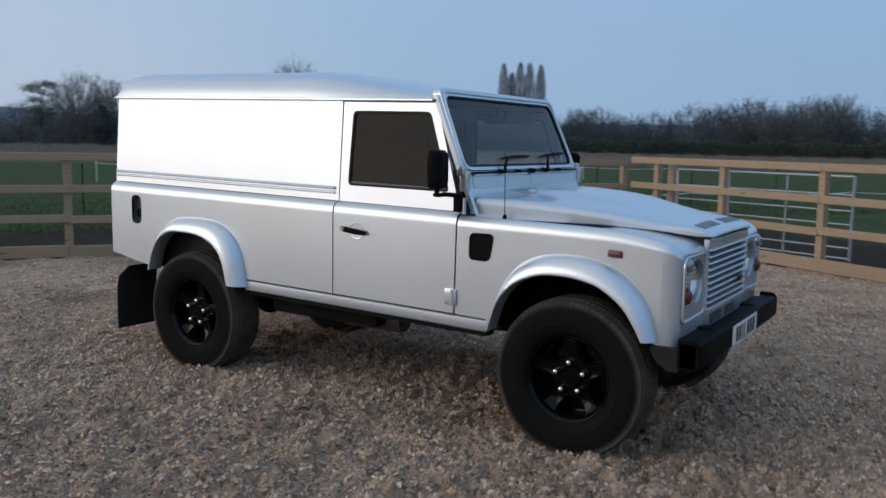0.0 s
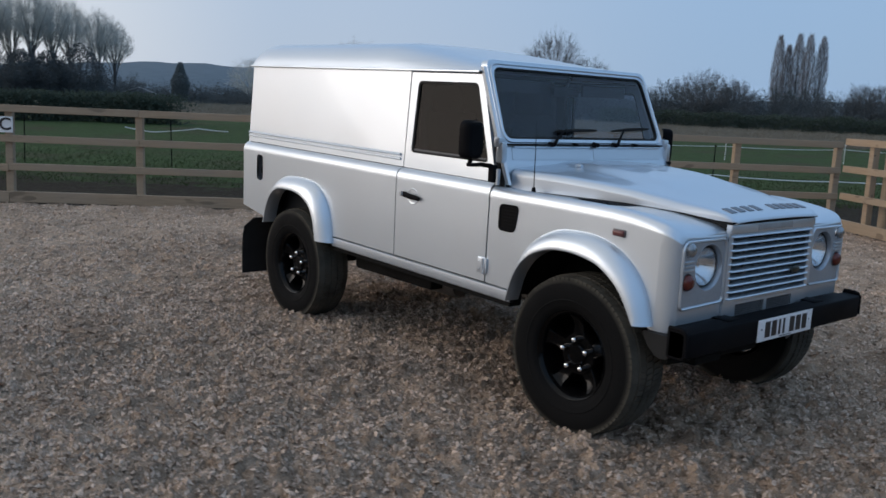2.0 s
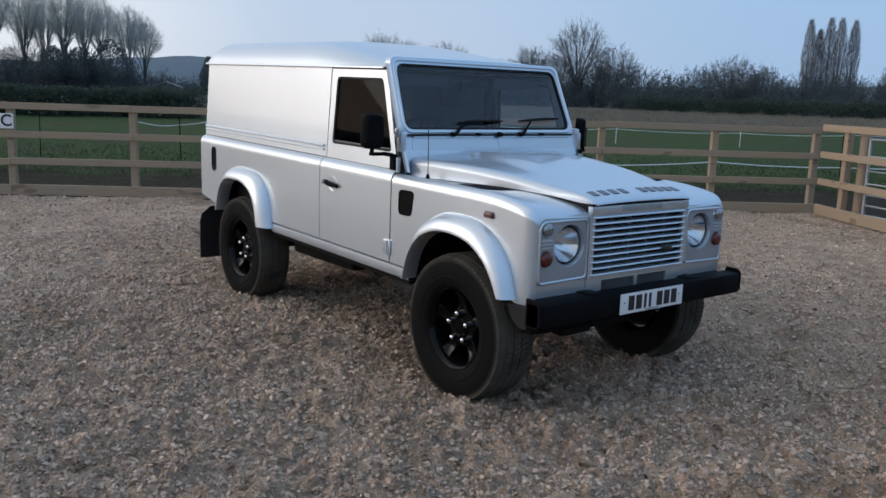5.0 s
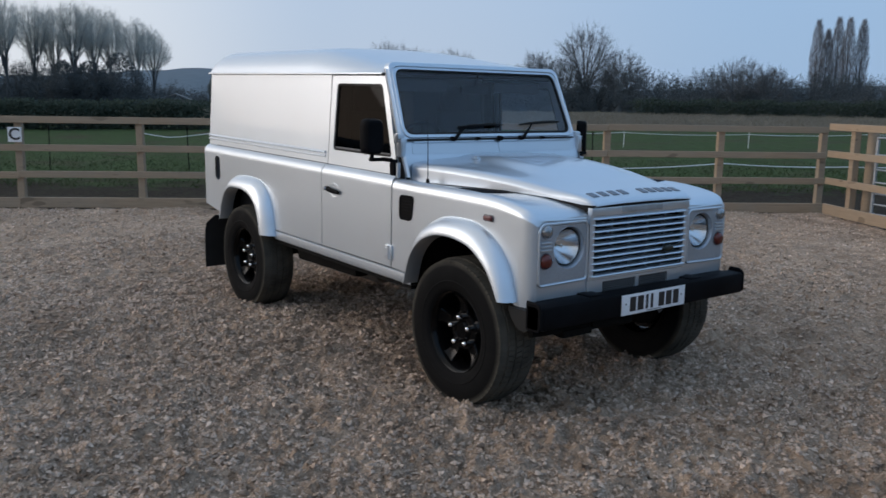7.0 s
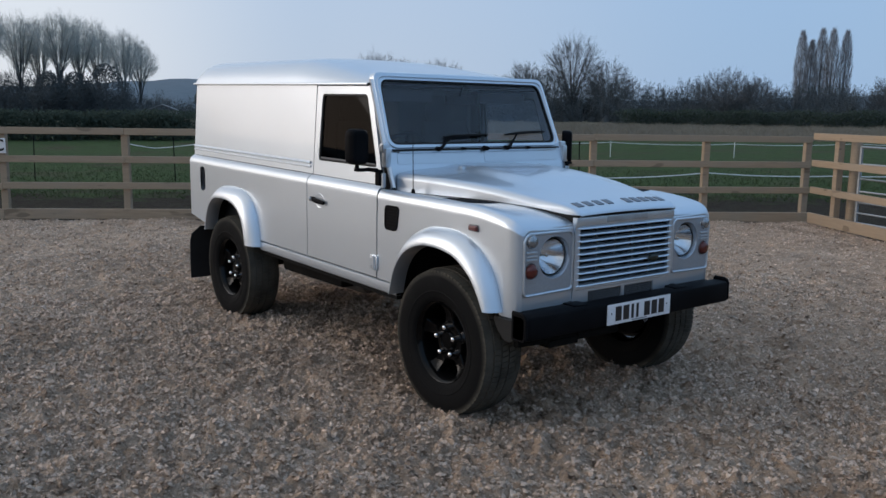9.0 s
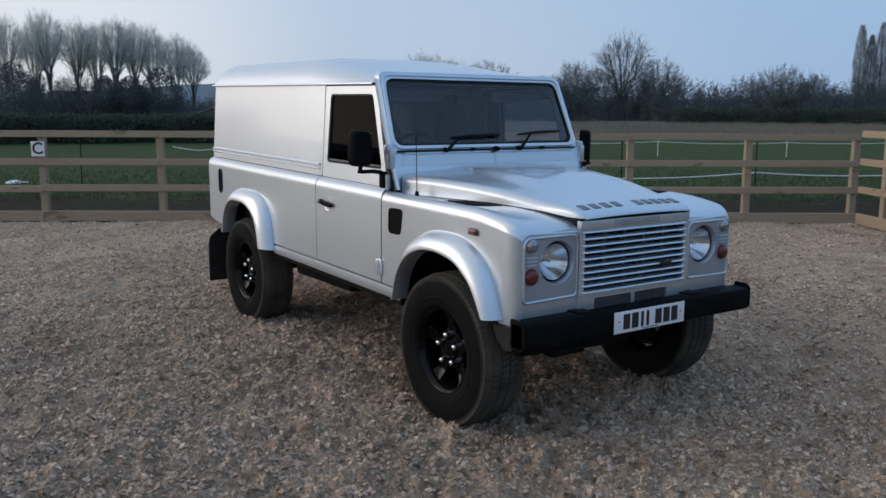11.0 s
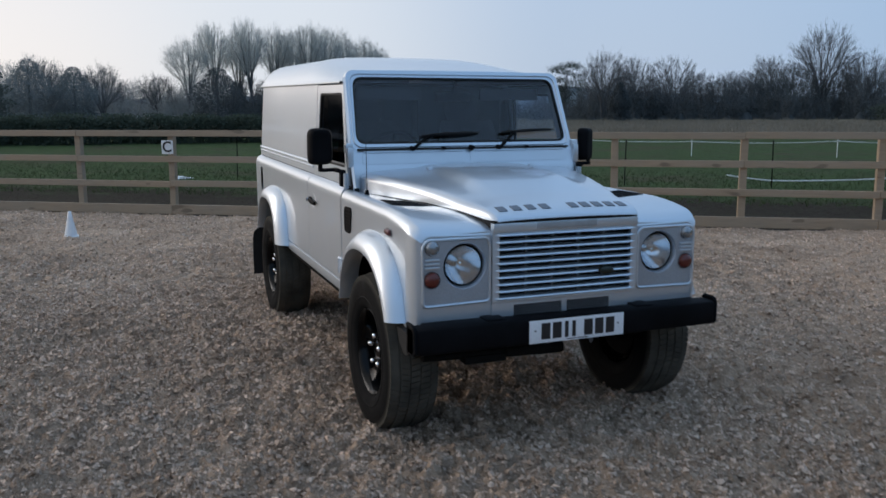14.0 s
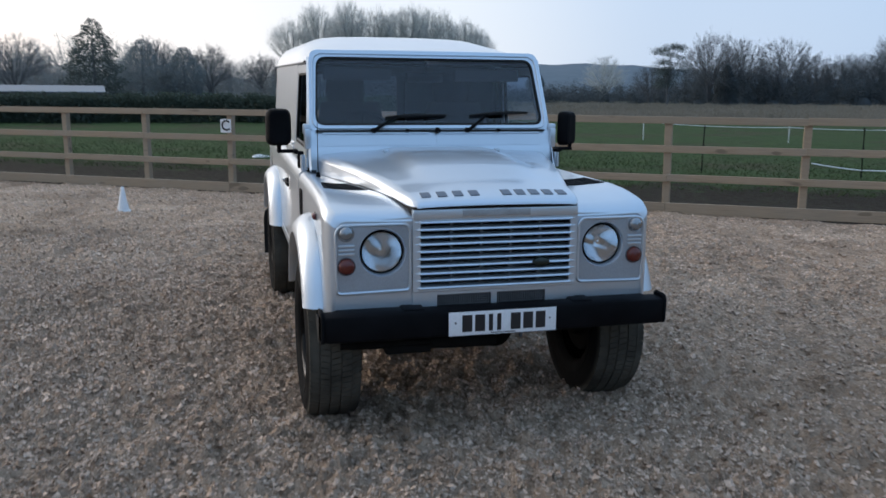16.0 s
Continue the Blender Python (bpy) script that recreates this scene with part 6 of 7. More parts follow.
def bare_tree(seed, high, wide, fork=0.22, clusters=44, per=60, shrink=1.0):
    """A leafless tree: trunk, limbs that curve out to a rounded crown, and sprays of fine twigs along its outside."""
    rng = np.random.default_rng(seed)
    limbs, tw0, tw1 = [], [], []
    top = np.array([rng.normal(0, 0.03) * high, rng.normal(0, 0.03) * high, high * 0.52])
    limbs.append((np.array([0, 0, -0.3]), top * fork / 0.52, 0.021 * high, 0.017 * high))
    limbs.append((top * fork / 0.52, top, 0.017 * high, 0.008 * high))
    centre, rad = np.array([0, 0, 0.61 * high]), np.array([wide * 0.30, wide * 0.30, 0.39]) * high
    mains = []
    for i in range(11):
        az, el = 2.4 * i + rng.normal(0, 0.25), rng.uniform(0.15, 1.35)
        tip = centre + rad * 0.72 * np.array([math.cos(az) * math.cos(el), math.sin(az) * math.cos(el), math.sin(el) * 0.9])
        s0 = top * rng.uniform(fork, 0.50) / 0.52
        mid = s0 * 0.5 + tip * 0.5 + np.array([0, 0, -0.02 * high]) + rng.normal(0, 0.012, 3) * high
        pts = [s0, s0 * 0.25 + mid * 0.75 * 1.0, mid * 0.4 + tip * 0.6, tip]
        pts[1][2] = min(pts[1][2], pts[2][2])
        for k in range(3):
            limbs.append((pts[k], pts[k + 1], high * (0.0085 - 0.0022 * k), high * (0.0063 - 0.0022 * k)))
        mains.append(pts)
    for i in range(clusters):
        az, el = rng.uniform(0, 2 * math.pi), math.asin(rng.uniform(-0.45, 1.0))
        deep = rng.uniform(0.20, 0.90) ** 0.65
        c = centre + rad * deep * np.array([math.cos(az) * math.cos(el), math.sin(az) * math.cos(el), math.sin(el)])
        m = min(mains, key=lambda pts: np.linalg.norm(pts[2] - c))
        limbs.append((m[2], (m[2] + c) / 2 + rng.normal(0, 0.01, 3) * high, 0.0028 * high, 0.0020 * high))
        limbs.append((limbs[-1][1], c, 0.0020 * high, 0.0010 * high))
        out = (c - centre) / rad
        out = out / (np.linalg.norm(out) + 1e-6) + np.array([0, 0, 0.55])
        d = rng.normal(0, 0.62, (per, 3)) + out
        d /= np.linalg.norm(d, axis=1, keepdims=True)
        start = c + rng.normal(0, 0.042, (per, 3)) * high
        tw0.append(start)
        tw1.append(start + d * rng.uniform(0.03, 0.085, (per, 1)) * high)
    P = lambda i: np.array([t[i] for t in limbs], float)
    return prisms(P(0), P(1), P(2), P(3)), slivers(np.concatenate(tw0), np.concatenate(tw1), np.full(clusters * per, 0.0115 * shrink), rng)


def vase_tree(seed, high, wide, fork=0.22, low=0.30, mains=11, tips=300, per=26, thick=0.0075):
    """A leafless tree: limbs fan out from a fork and split into branches whose fine twigs end in a rounded dome."""
    rng = np.random.default_rng(seed)
    axes = np.array([wide * high, wide * high, 0.5 * (1 - low) * high])
    lean = np.append(rng.normal(0, 0.02, 2) * high, 0.0)
    centre = lean * 1.5 + np.array([0, 0, 0.5 * (1 + low) * high])
    base, split_ = np.array([0, 0, -0.3]), lean * 0.5 + np.array([0, 0, fork * high])
    limbs = [(base, split_, 0.017 * high, 0.011 * high)]
    runs = []
    for i in range(mains):
        az, out = 2.4 * i + rng.normal(0, 0.25), math.sqrt((i + 0.4) / mains)
        tip = centre + axes * np.array([0.74 * out * math.cos(az), 0.74 * out * math.sin(az), 0.72 * math.sqrt(1 - 0.75 * out * out) * rng.uniform(0.75, 1.05) - 0.15 * out])
        s0 = split_ + (base - split_) * rng.uniform(0.0, 0.18)
        way = tip - s0
        pts = [s0, s0 + way * np.array([0.22, 0.22, 0.36]) + rng.normal(0, 0.008, 3) * high, s0 + way * np.array([0.56, 0.56, 0.68]) + rng.normal(0, 0.010, 3) * high, tip]
        for k in range(3):
            limbs.append((pts[k], pts[k + 1], high * (0.0066 - 0.0018 * k), high * (0.0048 - 0.0018 * k)))
        runs.append(pts)
    ends = np.array([r[-1] for r in runs])
    b0, b1, br, t0, t1 = [], [], [], [], []
    for i in range(tips):
        u = rng.normal(0, 1, 3)
        u /= np.linalg.norm(u)
        u[2] = abs(u[2]) * 1.25 - 0.32
        u /= max(1.0, np.linalg.norm(u))
        tip = centre + axes * u * rng.uniform(0.66, 0.97) * (1 + 0.06 * math.sin(5 * math.atan2(u[1], u[0]) + seed))
        pts = runs[int(np.argmin(np.linalg.norm((ends - tip) / axes, axis=1) + rng.normal(0, 0.10, mains)))]
        q = rng.uniform(0.9, 2.85)
        k = min(int(q), 2)
        foot = pts[k] + (pts[k + 1] - pts[k]) * (q - k)
        if foot[2] > tip[2] - 0.02 * high:
            foot = pts[1] + (pts[2] - pts[1]) * rng.uniform(0.0, 0.6)
        mid = foot * 0.45 + tip * 0.55 + rng.normal(0, 0.012, 3) * high
        b0 += [foot, mid]
        b1 += [mid, tip]
        br += [0.0034 * high, 0.0020 * high]
        grow = (tip - mid) / (np.linalg.norm(tip - mid) + 1e-6) + 0.6 * u + np.array([0, 0, 0.30])
        d = rng.normal(0, 0.42, (per, 3)) + grow * 0.75
        d /= np.linalg.norm(d, axis=1, keepdims=True)
        start = mid + (tip - mid) * rng.uniform(-0.35, 1.0, (per, 1)) + rng.normal(0, 0.010, (per, 3)) * high
        end = start + d * rng.uniform(0.025, 0.070, (per, 1)) * high
        far = np.linalg.norm((end - centre) / axes, axis=1)[:, None]
        end = np.where(far > 1.05, centre + (end - centre) * 1.05 / far, end)
        t0.append(start)
        t1.append(end)
    P = lambda i: np.array([t[i] for t in limbs], float)
    widths = np.concatenate([np.array(br), np.full(tips * per, thick)])
    return prisms(P(0), P(1), P(2), P(3)), slivers(np.concatenate([np.array(b0)] + t0), np.concatenate([np.array(b1)] + t1), widths, rng)


def lombardy(seed, high):
    """A narrow upright poplar: steep stems in a spindle of fine upright twigs."""
    rng = np.random.default_rng(seed)
    n = 4000
    t = rng.uniform(0.14, 0.97, n)
    girth = 0.069 * high * np.interp(t, [0, 0.3, 0.6, 0.85, 1], [0.40, 0.85, 1.0, 0.62, 0.05])
    ang, rad = rng.uniform(0, 2 * np.pi, n), np.sqrt(rng.uniform(0, 1, n)) * girth
    p0 = np.stack([rad * np.cos(ang), rad * np.sin(ang), t * high], -1)
    up = rng.uniform(0.4, 1.0, n) * np.interp(t, [0, 0.8, 1], [1, 1, 0.4])
    p1 = p0 + np.stack([0.14 * np.cos(ang) + rng.normal(0, 0.07, n), 0.14 * np.sin(ang) + rng.normal(0, 0.07, n), up], -1)
    crown = slivers(p0, p1, np.full(n, 0.0115), rng)
    foot, tip = [[0, 0, -0.3]], [[0, 0, 0.93 * high]]
    for k in range(9):
        a, g = 2 * math.pi * k / 9 + rng.normal(0, 0.2), 0.074 * high
        foot.append([0.2 * g * math.cos(a), 0.2 * g * math.sin(a), high * rng.uniform(0.08, 0.25)])
        tip.append([0.75 * g * math.cos(a), 0.75 * g * math.sin(a), high * rng.uniform(0.6, 0.88)])
    foot, tip = np.array(foot), np.array(tip)
    return prisms(foot, tip, np.array([0.16] + [0.05] * 9), np.full(10, 0.012)), crown


def plant(name, label, trunk, crown, at, bark_, crown_mat, turn=0.0, group=""):
    tr = thing(name, label, "tree", group, at=Matrix.Translation(at) @ Matrix.Rotation(turn, 4, "Z"))
    for nm, (v, t), mt in (("trunk", trunk, bark_), ("crown", crown, crown_mat)):
        ob = new(nm, mesh_from_arrays(nm, v, t, mt))
        ob.parent = tr
    return tr


def polar(az, dist, z=0.0):
    return Vector((3.6 + dist * math.cos(radians(az)), -3.0 + dist * math.sin(radians(az)), z))


def trees():
    # five poplars
    for i, (az, h) in enumerate(((120.25, 11.6), (119.70, 10.6), (119.15, 12.0), (118.55, 11.8), (117.80, 11.6))):
        trunk, crown = lombardy(20 + i, h)
        plant("poplar_tree", "tall narrow leafless poplar at the field's far edge", trunk, crown, polar(az, 107 + (i % 3)), BARK, POPLAR, group="row of poplars")
    # the broad row behind the hedge
    row = ((174.2, 9.2, 0.24), (172.6, 10.9, 0.17), (171.2, 10.6, 0.16), (170.2, 11.0, 0.18), (168.8, 10.7, 0.18), (167.7, 10.7, 0.16), (166.7, 10.8, 0.16), (165.5, 10.5, 0.18), (164.3, 10.6, 0.18), (163.0, 9.2, 0.20), (162.0, 8.4, 0.20))
    for i, (az, h, w) in enumerate(row):
        trunk, crown = vase_tree(60 + i, h * 1.07, w * 1.27, 0.24 + 0.02 * (i % 4), 0.42, 9, 280, 24, 0.0068)
        plant("bare_tree", "tall leafless tree with fine upright twigs", trunk, crown, polar(az, 93 + 3 * (i % 3)), BARK, HAZEBARK, i * 1.3, "row of bare trees behind the hedge")
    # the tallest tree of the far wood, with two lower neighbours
    for az, h, w, dist, seed in ((134.3, 11.6, 0.38, 100, 81), (132.0, 8.2, 0.42, 98, 82), (137.0, 8.4, 0.44, 102, 83)):
        trunk, crown = vase_tree(seed, h, w, 0.14, 0.16)
        plant("bare_tree", "leafless tree with fanned limbs above dark scrub", trunk, crown, polar(az, dist), BARK, BARK, 0.0, "single bare trees")
    # single trees
    wide = [vase_tree(s, 9.8, w, 0.12, 0.10, 13, 240, 28, 0.0095) for s, w in ((31, 0.40), (37, 0.46), (44, 0.52))]
    for i, (az, h, dist) in enumerate(((147.3, 7.9, 90), (145.6, 7.3, 90), (143.0, 7.2, 90), (141.2, 5.9, 96), (139.4, 6.0, 96), (124.6, 6.6, 92), (122.8, 5.8, 92), (115.4, 5.8, 96), (114.0, 6.0, 98), (103.9, 6.7, 92), (99.6, 7.2, 92), (101.2, 6.8, 92), (176.2, 5.8, 96), (182.5, 6.8, 88), (190.8, 6.8, 86), (193.5, 6.8, 86), (150.9, 4.6, 84), (90.0, 6.4, 92), (85.0, 6.6, 92), (153.8, 6.0, 97), (106.6, 6.4, 96), (179.4, 6.4, 88))):
        (lv, lt), (tv, tt) = wide[i % 3]
        plant("bare_tree", "leafless spreading tree above dark scrub", (lv * h / 9, lt), (tv * h / 9, tt), polar(az, dist), HAZEBARK if dist == 97 else BARK, HAZEBARK if dist == 97 else BARK, i * 0.9, "single bare trees")
    # flat-topped pine
    (lv, lt), _ = bare_tree(71, 5.9, 1.0, 0.40)
    rng = np.random.default_rng(5)
    cl = []
    for _ in range(34):
        zc = rng.uniform(2.4, 6.0)
        reach = 1.25 - 0.20 * abs(zc - 4.0)
        c = np.array([rng.normal(0, reach * 0.62), rng.normal(0, reach * 0.62), zc])
        cl.append(c + rng.normal(0, 1, (260, 3)) * np.array([0.36, 0.36, 0.14]))
    cl = np.concatenate(cl)
    plant("pine_tree", "dark open-crowned pine above the scrub", (lv, lt), flakes(cl, rng.uniform(0.03, 0.09, len(cl)), rng), polar(149.7, 80), BARK, EVERGREEN)
    # dark conifer and broad evergreens
    for az, h, wd, dist, taper in ((186.1, 7.2, 2.5, 72, 1.7), (146.2, 4.5, 1.15, 84, 2.6), (158.27, 4.8, 0.95, 90, 2.6), (164.1, 5.7, 2.3, 84, 3.2), (165.9, 4.9, 1.9, 84, 3.2), (172.4, 5.9, 2.6, 84, 3.2), (167.3, 4.9, 1.7, 84, 3.2), (180.9, 5.6, 1.9, 80, 3.2), (183.4, 6.2, 2.2, 80, 3.2)):
        k = 12000
        zz = 1 - rng.power(1.6, k)
        rad = wd * (1 - zz ** taper * 0.97) ** 0.70 * rng.uniform(0.55, 1.06, k) * (1 + 0.16 * np.sin(zz * (42 if taper < 2 else 13)))
        ang = rng.uniform(0, 2 * np.pi, k)
        c = np.stack([rad * np.cos(ang), rad * np.sin(ang), zz * h], -1)
        tr = prisms(np.array([[0, 0, -0.2]]), np.array([[0, 0, h * 0.9]]), np.array([0.2]), np.array([0.03]))
        plant("conifer_tree", "dense dark evergreen conifer" if wd > 1 else "slim conical tree before the hill, greyed as by haze", tr, flakes(c, rng.uniform(0.05, 0.14, k), rng), polar(az, dist), BARK, EVERGREEN if taper < 2 else HAZESHRUB if wd < 1 or az > 176 else SCRUB, group="evergreens")


trees()


def crown_dome(rng, c0, h, w, k, q):
    """One leafless crown: several soft lumps of fine twigs about a thick heart, with a feathery uneven outline."""
    wx = np.array([w * rng.uniform(0.9, 1.2), w * rng.uniform(0.9, 1.2), h])
    lumps = rng.normal(0, 1, (9, 3))
    lumps[:, 2] = np.abs(lumps[:, 2]) * 1.1 + 0.15
    lumps *= (rng.uniform(0.45, 0.72, 9) / np.linalg.norm(lumps, axis=1))[:, None]
    size = rng.uniform(0.10, 0.19, 9)
    who = rng.integers(0, 9, k)
    u = lumps[who] + np.clip(rng.normal(0, 1, (k, 3)), -1.7, 1.7) * size[who][:, None] * np.array([1, 1, 0.75])
    deep = rng.uniform(0, 1, k) < 0.35
    u[deep] = rng.uniform(-1, 1, (int(deep.sum()), 3)) * np.array([0.8, 0.8, 0.35]) + np.array([0, 0, 0.3])
    u[:, 2] = np.abs(u[:, 2])
    c = c0 + u * wx
    far = np.linalg.norm(u, axis=1)
    a = flakes(c, rng.uniform(0.07, 0.19, k) * np.clip(1.45 - 0.95 * far, 0.34, 1.35), rng)
    v = lumps[rng.integers(0, 9, q)] + np.clip(rng.normal(0, 0.12, (q, 3)), -0.2, 0.2)
    v[:, 2] = np.abs(v[:, 2])
    foot = c0 + v * wx
    d = v + rng.normal(0, 0.4, (q, 3)) + np.array([0, 0, 0.7])
    d /= np.linalg.norm(d, axis=1, keepdims=True)
    return a, slivers(foot, foot + d * rng.uniform(0.3, 0.8, (q, 1)), rng.uniform(0.008, 0.016, q), rng)


def mass(c0, h, w, n=9):
    """The opaque heart of a thicket."""
    rows = []
    for j in range(5):
        e = j / 4 * math.pi / 2
        rows.append([c0 + np.array([w * math.cos(e) * math.cos(2 * math.pi * i / n), w * math.cos(e) * math.sin(2 * math.pi * i / n), h * math.sin(e)]) for i in range(n)])
    v = np.array(rows).reshape(-1, 3)
    t = []
    for j in range(4):
        for i in range(n):
            p, q = j * n + i, j * n + (i + 1) % n
            t += [[p, q, q + n], [p, q + n, p + n]]
    return v, np.array(t)


def woods():
    """The dark belts of scrub and woodland that close the view, with uneven tops."""
    rng = np.random.default_rng(11)
    az_k = [60, 90, 97.8, 99.4, 100.7, 102.3, 103.9, 107, 109.1, 110.5, 111.9, 113.7, 115, 117, 121, 122.7, 124.7, 126.7, 127.6, 129.9, 131, 132.5, 134, 137.3, 138.4, 140.8, 142.1, 143.1, 147.3, 148.6, 150, 152, 157, 158, 163, 165.7, 169.8, 171.4, 173.3, 174.5, 177.4, 178.5, 179.3, 180.2, 182.9, 187.7, 188.6, 189.6, 200]
    el_k = [2.9, 2.9, 2.9, 3.3, 3.2, 2.9, 3.1, 2.9, 2.6, 2.4, 2.2, 2.35, 2.4, 2.25, 2.2, 2.5, 2.9, 2.2, 2.35, 2.2, 2.3, 2.9, 2.6, 2.9, 2.6, 2.1, 2.4, 2.7, 2.6, 1.95, 1.5, 1.2, 1.1, 0.8, 1.4, 2.5, 2.35, 2.75, 2.8, 2.4, 2.2, 2.5, 3.0, 2.7, 3.3, 3.3, 2.7, 3.4, 3.5]
    small = []
    for sd in (51, 52, 53, 54):
        (lv, lt), (tv, tt) = vase_tree(sd, 6.0, 0.42, 0.10, 0.05, 9, 120, 16, 0.0125)
        small.append(joined([(lv, lt), (tv, tt)]))
    for belt, lo_az, hi_az, stuff_, label in (("woodland", 84, 172.5, SCRUB, "dark leafless woodland belt beyond the fields"), ("hazed_wood", 172.5, 200, HAZEWOOD, "leafless wood behind the hedge, its colour paled as by haze")):
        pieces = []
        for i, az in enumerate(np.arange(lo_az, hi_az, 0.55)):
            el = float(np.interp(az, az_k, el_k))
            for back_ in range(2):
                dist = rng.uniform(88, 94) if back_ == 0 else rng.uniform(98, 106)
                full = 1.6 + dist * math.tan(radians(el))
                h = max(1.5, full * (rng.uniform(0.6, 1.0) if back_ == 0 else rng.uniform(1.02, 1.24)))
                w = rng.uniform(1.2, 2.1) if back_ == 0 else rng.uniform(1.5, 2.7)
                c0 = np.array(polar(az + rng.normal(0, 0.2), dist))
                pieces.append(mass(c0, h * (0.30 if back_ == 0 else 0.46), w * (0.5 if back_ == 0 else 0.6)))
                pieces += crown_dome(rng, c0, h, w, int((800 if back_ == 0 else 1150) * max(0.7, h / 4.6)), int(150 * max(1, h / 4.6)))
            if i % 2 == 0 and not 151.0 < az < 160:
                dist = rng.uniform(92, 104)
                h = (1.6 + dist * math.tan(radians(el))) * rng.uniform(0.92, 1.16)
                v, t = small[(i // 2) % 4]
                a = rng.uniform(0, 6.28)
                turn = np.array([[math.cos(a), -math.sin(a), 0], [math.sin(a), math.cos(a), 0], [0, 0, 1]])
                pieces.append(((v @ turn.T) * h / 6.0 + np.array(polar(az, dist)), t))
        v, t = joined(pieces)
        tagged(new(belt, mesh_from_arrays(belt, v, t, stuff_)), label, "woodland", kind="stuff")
    # an unseen wood, added only for the car's panes and paint to mirror
    pieces = []
    for az in np.arange(200, 444, 1.6):
        dist = 52 + 3 * math.sin(az)
        h = 7.2 + 1.2 * math.sin(az * 0.31) + 0.9 * math.sin(az * 0.9) + rng.normal(0, 0.4)
        h *= 0.34 if az < 292 else 1.0
        c0 = np.array(polar(az, dist))
        pieces.append(mass(c0, h * 0.8, 1.5))
        pieces += crown_dome(rng, c0, h, 2.0, 220, 40)
    v, t = joined(pieces)
    ob = new("unseen_belt", mesh_from_arrays("unseen_belt", v, t, SCRUB))
    tagged(ob, "unseen dark belt of trees, added for the car to mirror", "woodland", kind="stuff")


woods()


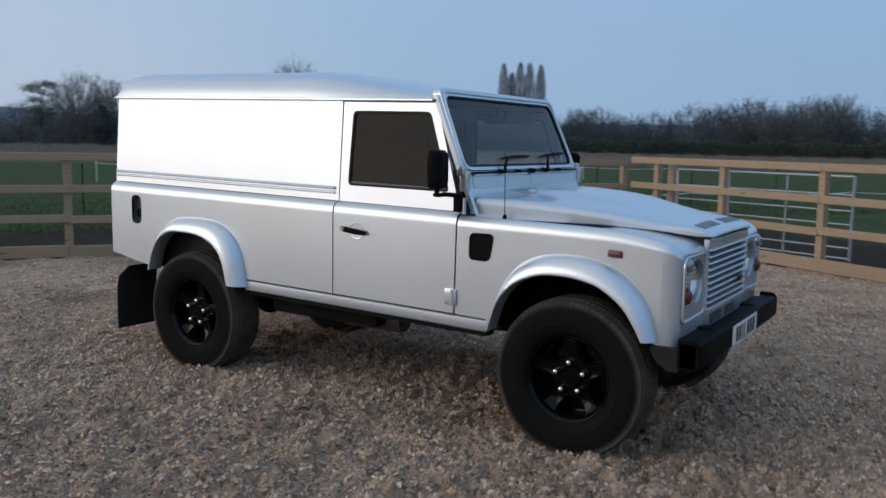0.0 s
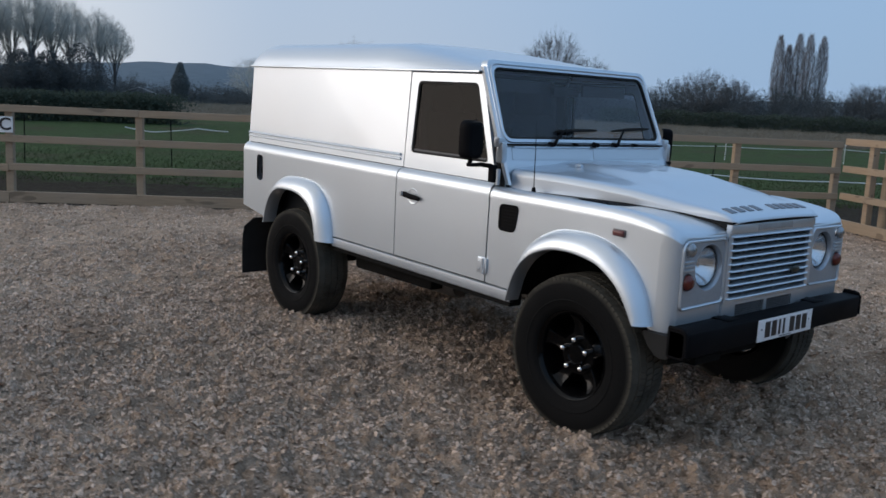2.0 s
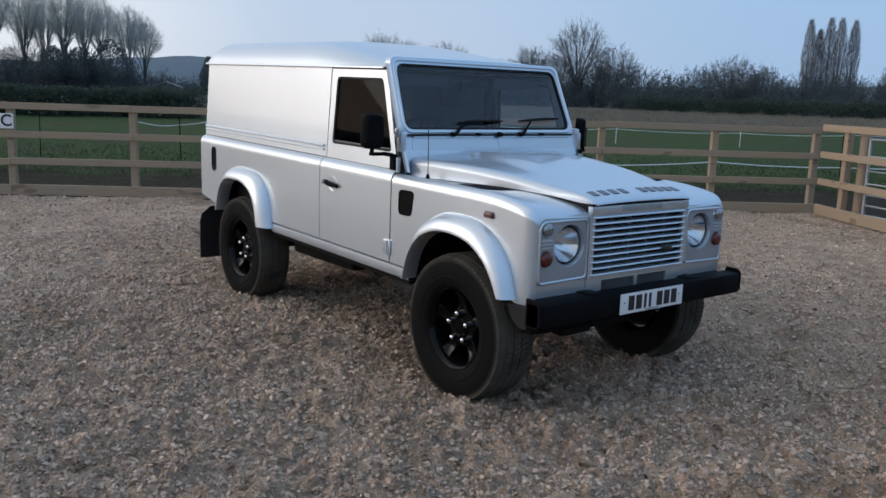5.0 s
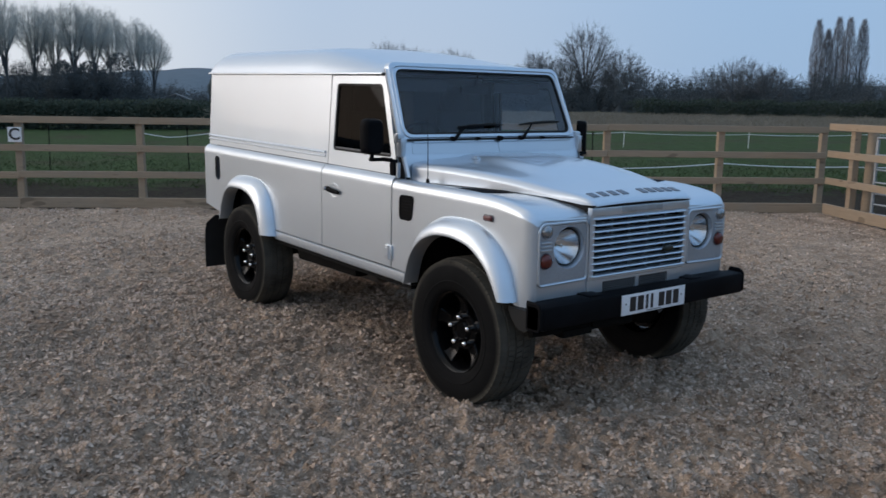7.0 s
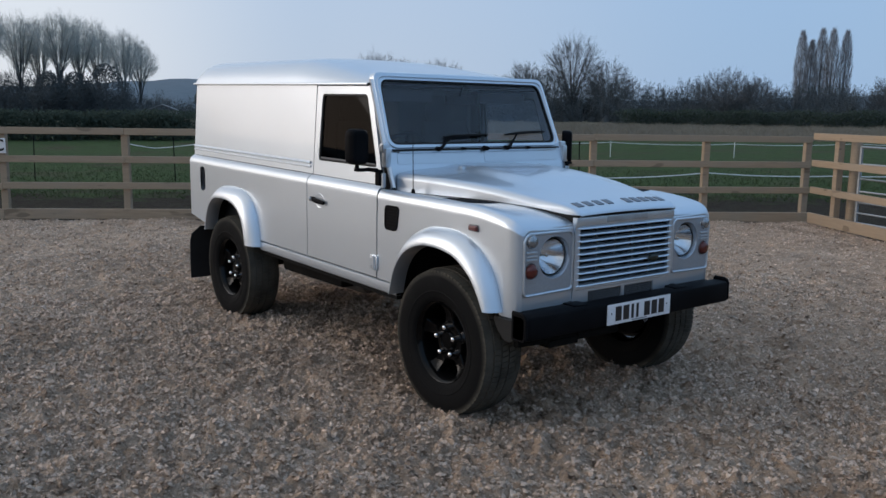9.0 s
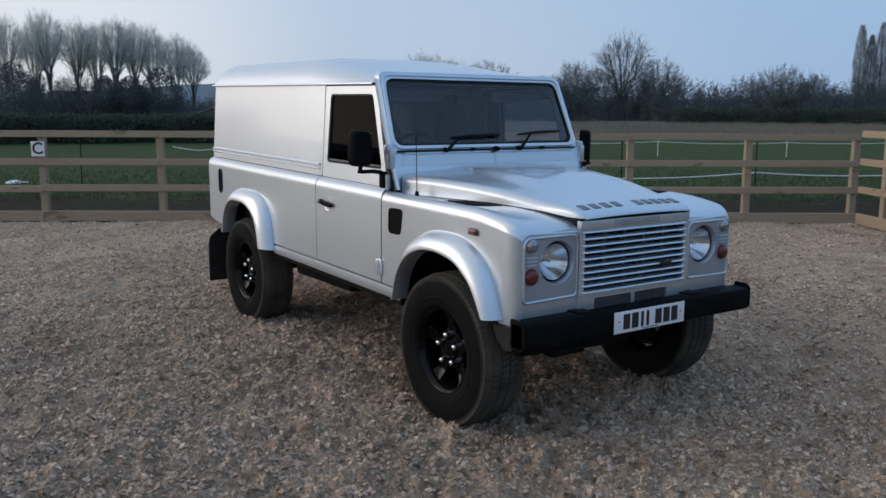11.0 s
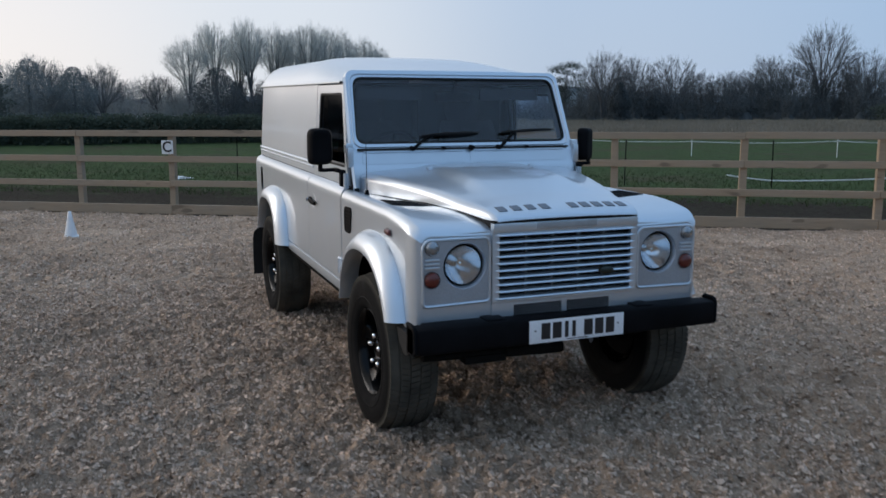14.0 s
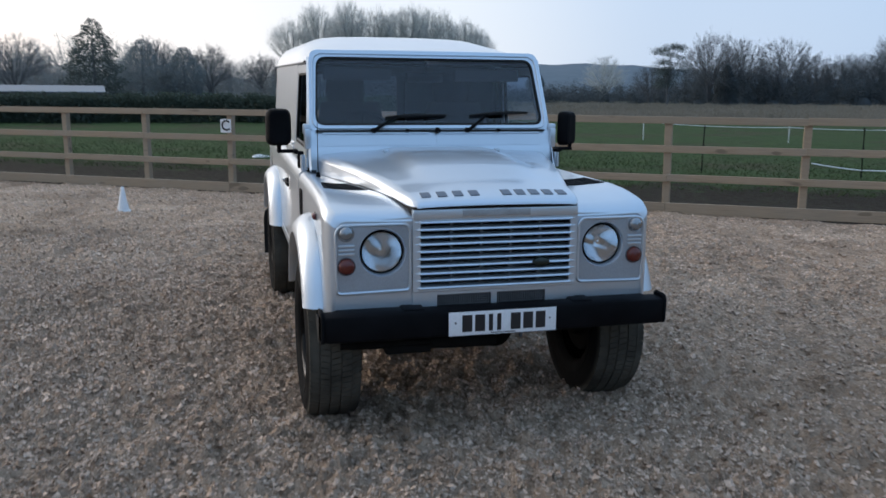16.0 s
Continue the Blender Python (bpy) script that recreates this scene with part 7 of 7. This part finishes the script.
def hedge():
    rng = np.random.default_rng(13)
    pieces = []
    for az in np.arange(159.4, 215, 0.12):
        c0 = np.array(polar(az, 46 + 0.5 * math.sin(az)))
        h = 1.45 + 0.12 * math.sin(az * 2.3) + rng.normal(0, 0.05)
        k = 190
        c = c0 + np.stack([rng.normal(0, 0.45, k), rng.normal(0, 0.45, k), rng.uniform(0, 1, k) ** 0.8 * h], -1)
        pieces.append(flakes(c, rng.uniform(0.05, 0.13, k), rng))
    v, t = joined(pieces)
    tagged(new("hedge", mesh_from_arrays("hedge", v, t, HEDGE)), "long dark clipped hedge across the field", "hedge", kind="stuff")
    # a lower hedge along the foot of the far wood
    pieces = []
    for az in np.arange(84, 131, 0.14):
        c0 = np.array(polar(az, 83 + 0.6 * math.sin(az)))
        h = 2.15 + 0.15 * math.sin(az * 1.9) + rng.normal(0, 0.06)
        c = c0 + np.stack([rng.normal(0, 0.5, 150), rng.normal(0, 0.5, 150), 0.5 + rng.uniform(0, 1, 150) ** 0.8 * (h - 0.5)], -1)
        pieces.append(flakes(c, rng.uniform(0.06, 0.15, 150), rng))
    v, t = joined(pieces)
    tagged(new("field_hedge", mesh_from_arrays("field_hedge", v, t, HEDGE)), "low dark green hedge at the foot of the wood", "hedge", kind="stuff")
    # rough straw-coloured grass
    pieces = []
    k = 90000
    az, dist = rng.uniform(84, 162, k), 54 + 30 * rng.uniform(0, 1, k)
    foot = np.stack([3.6 + dist * np.cos(np.radians(az)), -3.0 + dist * np.sin(np.radians(az)), 0.0165 * np.maximum(0, dist - 38) - 0.05], -1)
    hgt = rng.uniform(0.15, 0.5, k) * (0.7 + 0.3 * np.sin(az * 1.7) ** 2)
    tip = foot + np.stack([rng.normal(0, 0.22, k), rng.normal(0, 0.22, k), hgt], -1)
    pieces.append(slivers(foot, tip, rng.uniform(0.014, 0.034, k), rng))
    v, t = joined(pieces)
    tagged(new("rough_grass", mesh_from_arrays("rough_grass", v, t, STRAW)), "band of tall dead straw-coloured grass", "grass", kind="stuff")
    # pasture tufts nearer the fence
    k = 30000
    off, s = 4.0 + 16 * rng.uniform(0, 1, k) ** 1.2, rng.uniform(-18, 24, k)
    foot = np.stack([F0.x - FX * off + FD.x * s, F0.y - FY * off + FD.y * s, 0 * s - 0.10], -1)
    tip = foot + np.stack([rng.normal(0, 0.06, k), rng.normal(0, 0.06, k), rng.uniform(0.04, 0.12, k)], -1)
    v, t = slivers(foot, tip, rng.uniform(0.006, 0.012, k), rng)
    tagged(new("pasture_grass", mesh_from_arrays("pasture_grass", v, t, TUFT)), "short green pasture grass outside the fence", "grass", kind="stuff")


hedge()


def hills():
    """Low wooded hills on the horizon."""
    rng = np.random.default_rng(17)
    rows = []
    azs = np.arange(60, 225, 1.0)
    for i, az in enumerate(azs):
        el = 1.35 + 0.57 * math.exp(-((az - 156.5) / 8.5) ** 2) + 0.25 * math.sin(az * 0.13) + 0.05 * math.sin(az * 1.9)
        rows.append([tuple(polar(az, d, h)) for d, h in ((420, -1), (470, 470 * math.tan(radians(el)) * 0.55), (560, 560 * math.tan(radians(el))), (760, 560 * math.tan(radians(el)) * 0.9))])
    # bluish base colour carries the haze of the distance
    m = bark("haze_blue_hill", (0.12, 0.155, 0.185), (0.14, 0.175, 0.20))
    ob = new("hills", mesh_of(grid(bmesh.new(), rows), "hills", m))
    tagged(ob, "low distant wooded hills, coloured blue as by haze", "hills", kind="structure")


hills()


def farm_sheds():
    roofing = plain("pale_roof_sheet", (0.20, 0.21, 0.22), (0.28, 0.29, 0.30), 0.6, (0.5, 0.7))
    walling = plain("dull_shed_board", (0.10, 0.10, 0.095), (0.15, 0.145, 0.135), 1.2, (0.8, 0.9))
    for az, dist, long_, deep, eave, ridge, turn, label in ((160.9, 72, 2.4, 2.1, 1.60, 2.02, 158, "small grey field shelter with a pale pitched roof"), (189.4, 50, 7.4, 2.6, 1.62, 1.90, 99, "long low shed with a white sheet roof")):
        shed = thing("farm_shed", label, "shed", at=Matrix.Translation(polar(az, dist)) @ Matrix.Rotation(radians(turn), 4, "Z"))
        bm = bmesh.new()
        box(bm, -long_ / 2, long_ / 2, -deep / 2, deep / 2, -0.1, eave)
        part("wall", bm, walling, shed, smooth=False)
        bm = bmesh.new()
        rows = [[(x, -deep / 2 - 0.15, eave - 0.05), (x, 0, ridge), (x, deep / 2 + 0.15, eave - 0.05)] for x in (-long_ / 2 - 0.15, long_ / 2 + 0.15)]
        grid(bm, rows)
        thicken(bm, (0, 0, 0.05))
        part("roof", bm, roofing, shed, smooth=False)


farm_sheds()
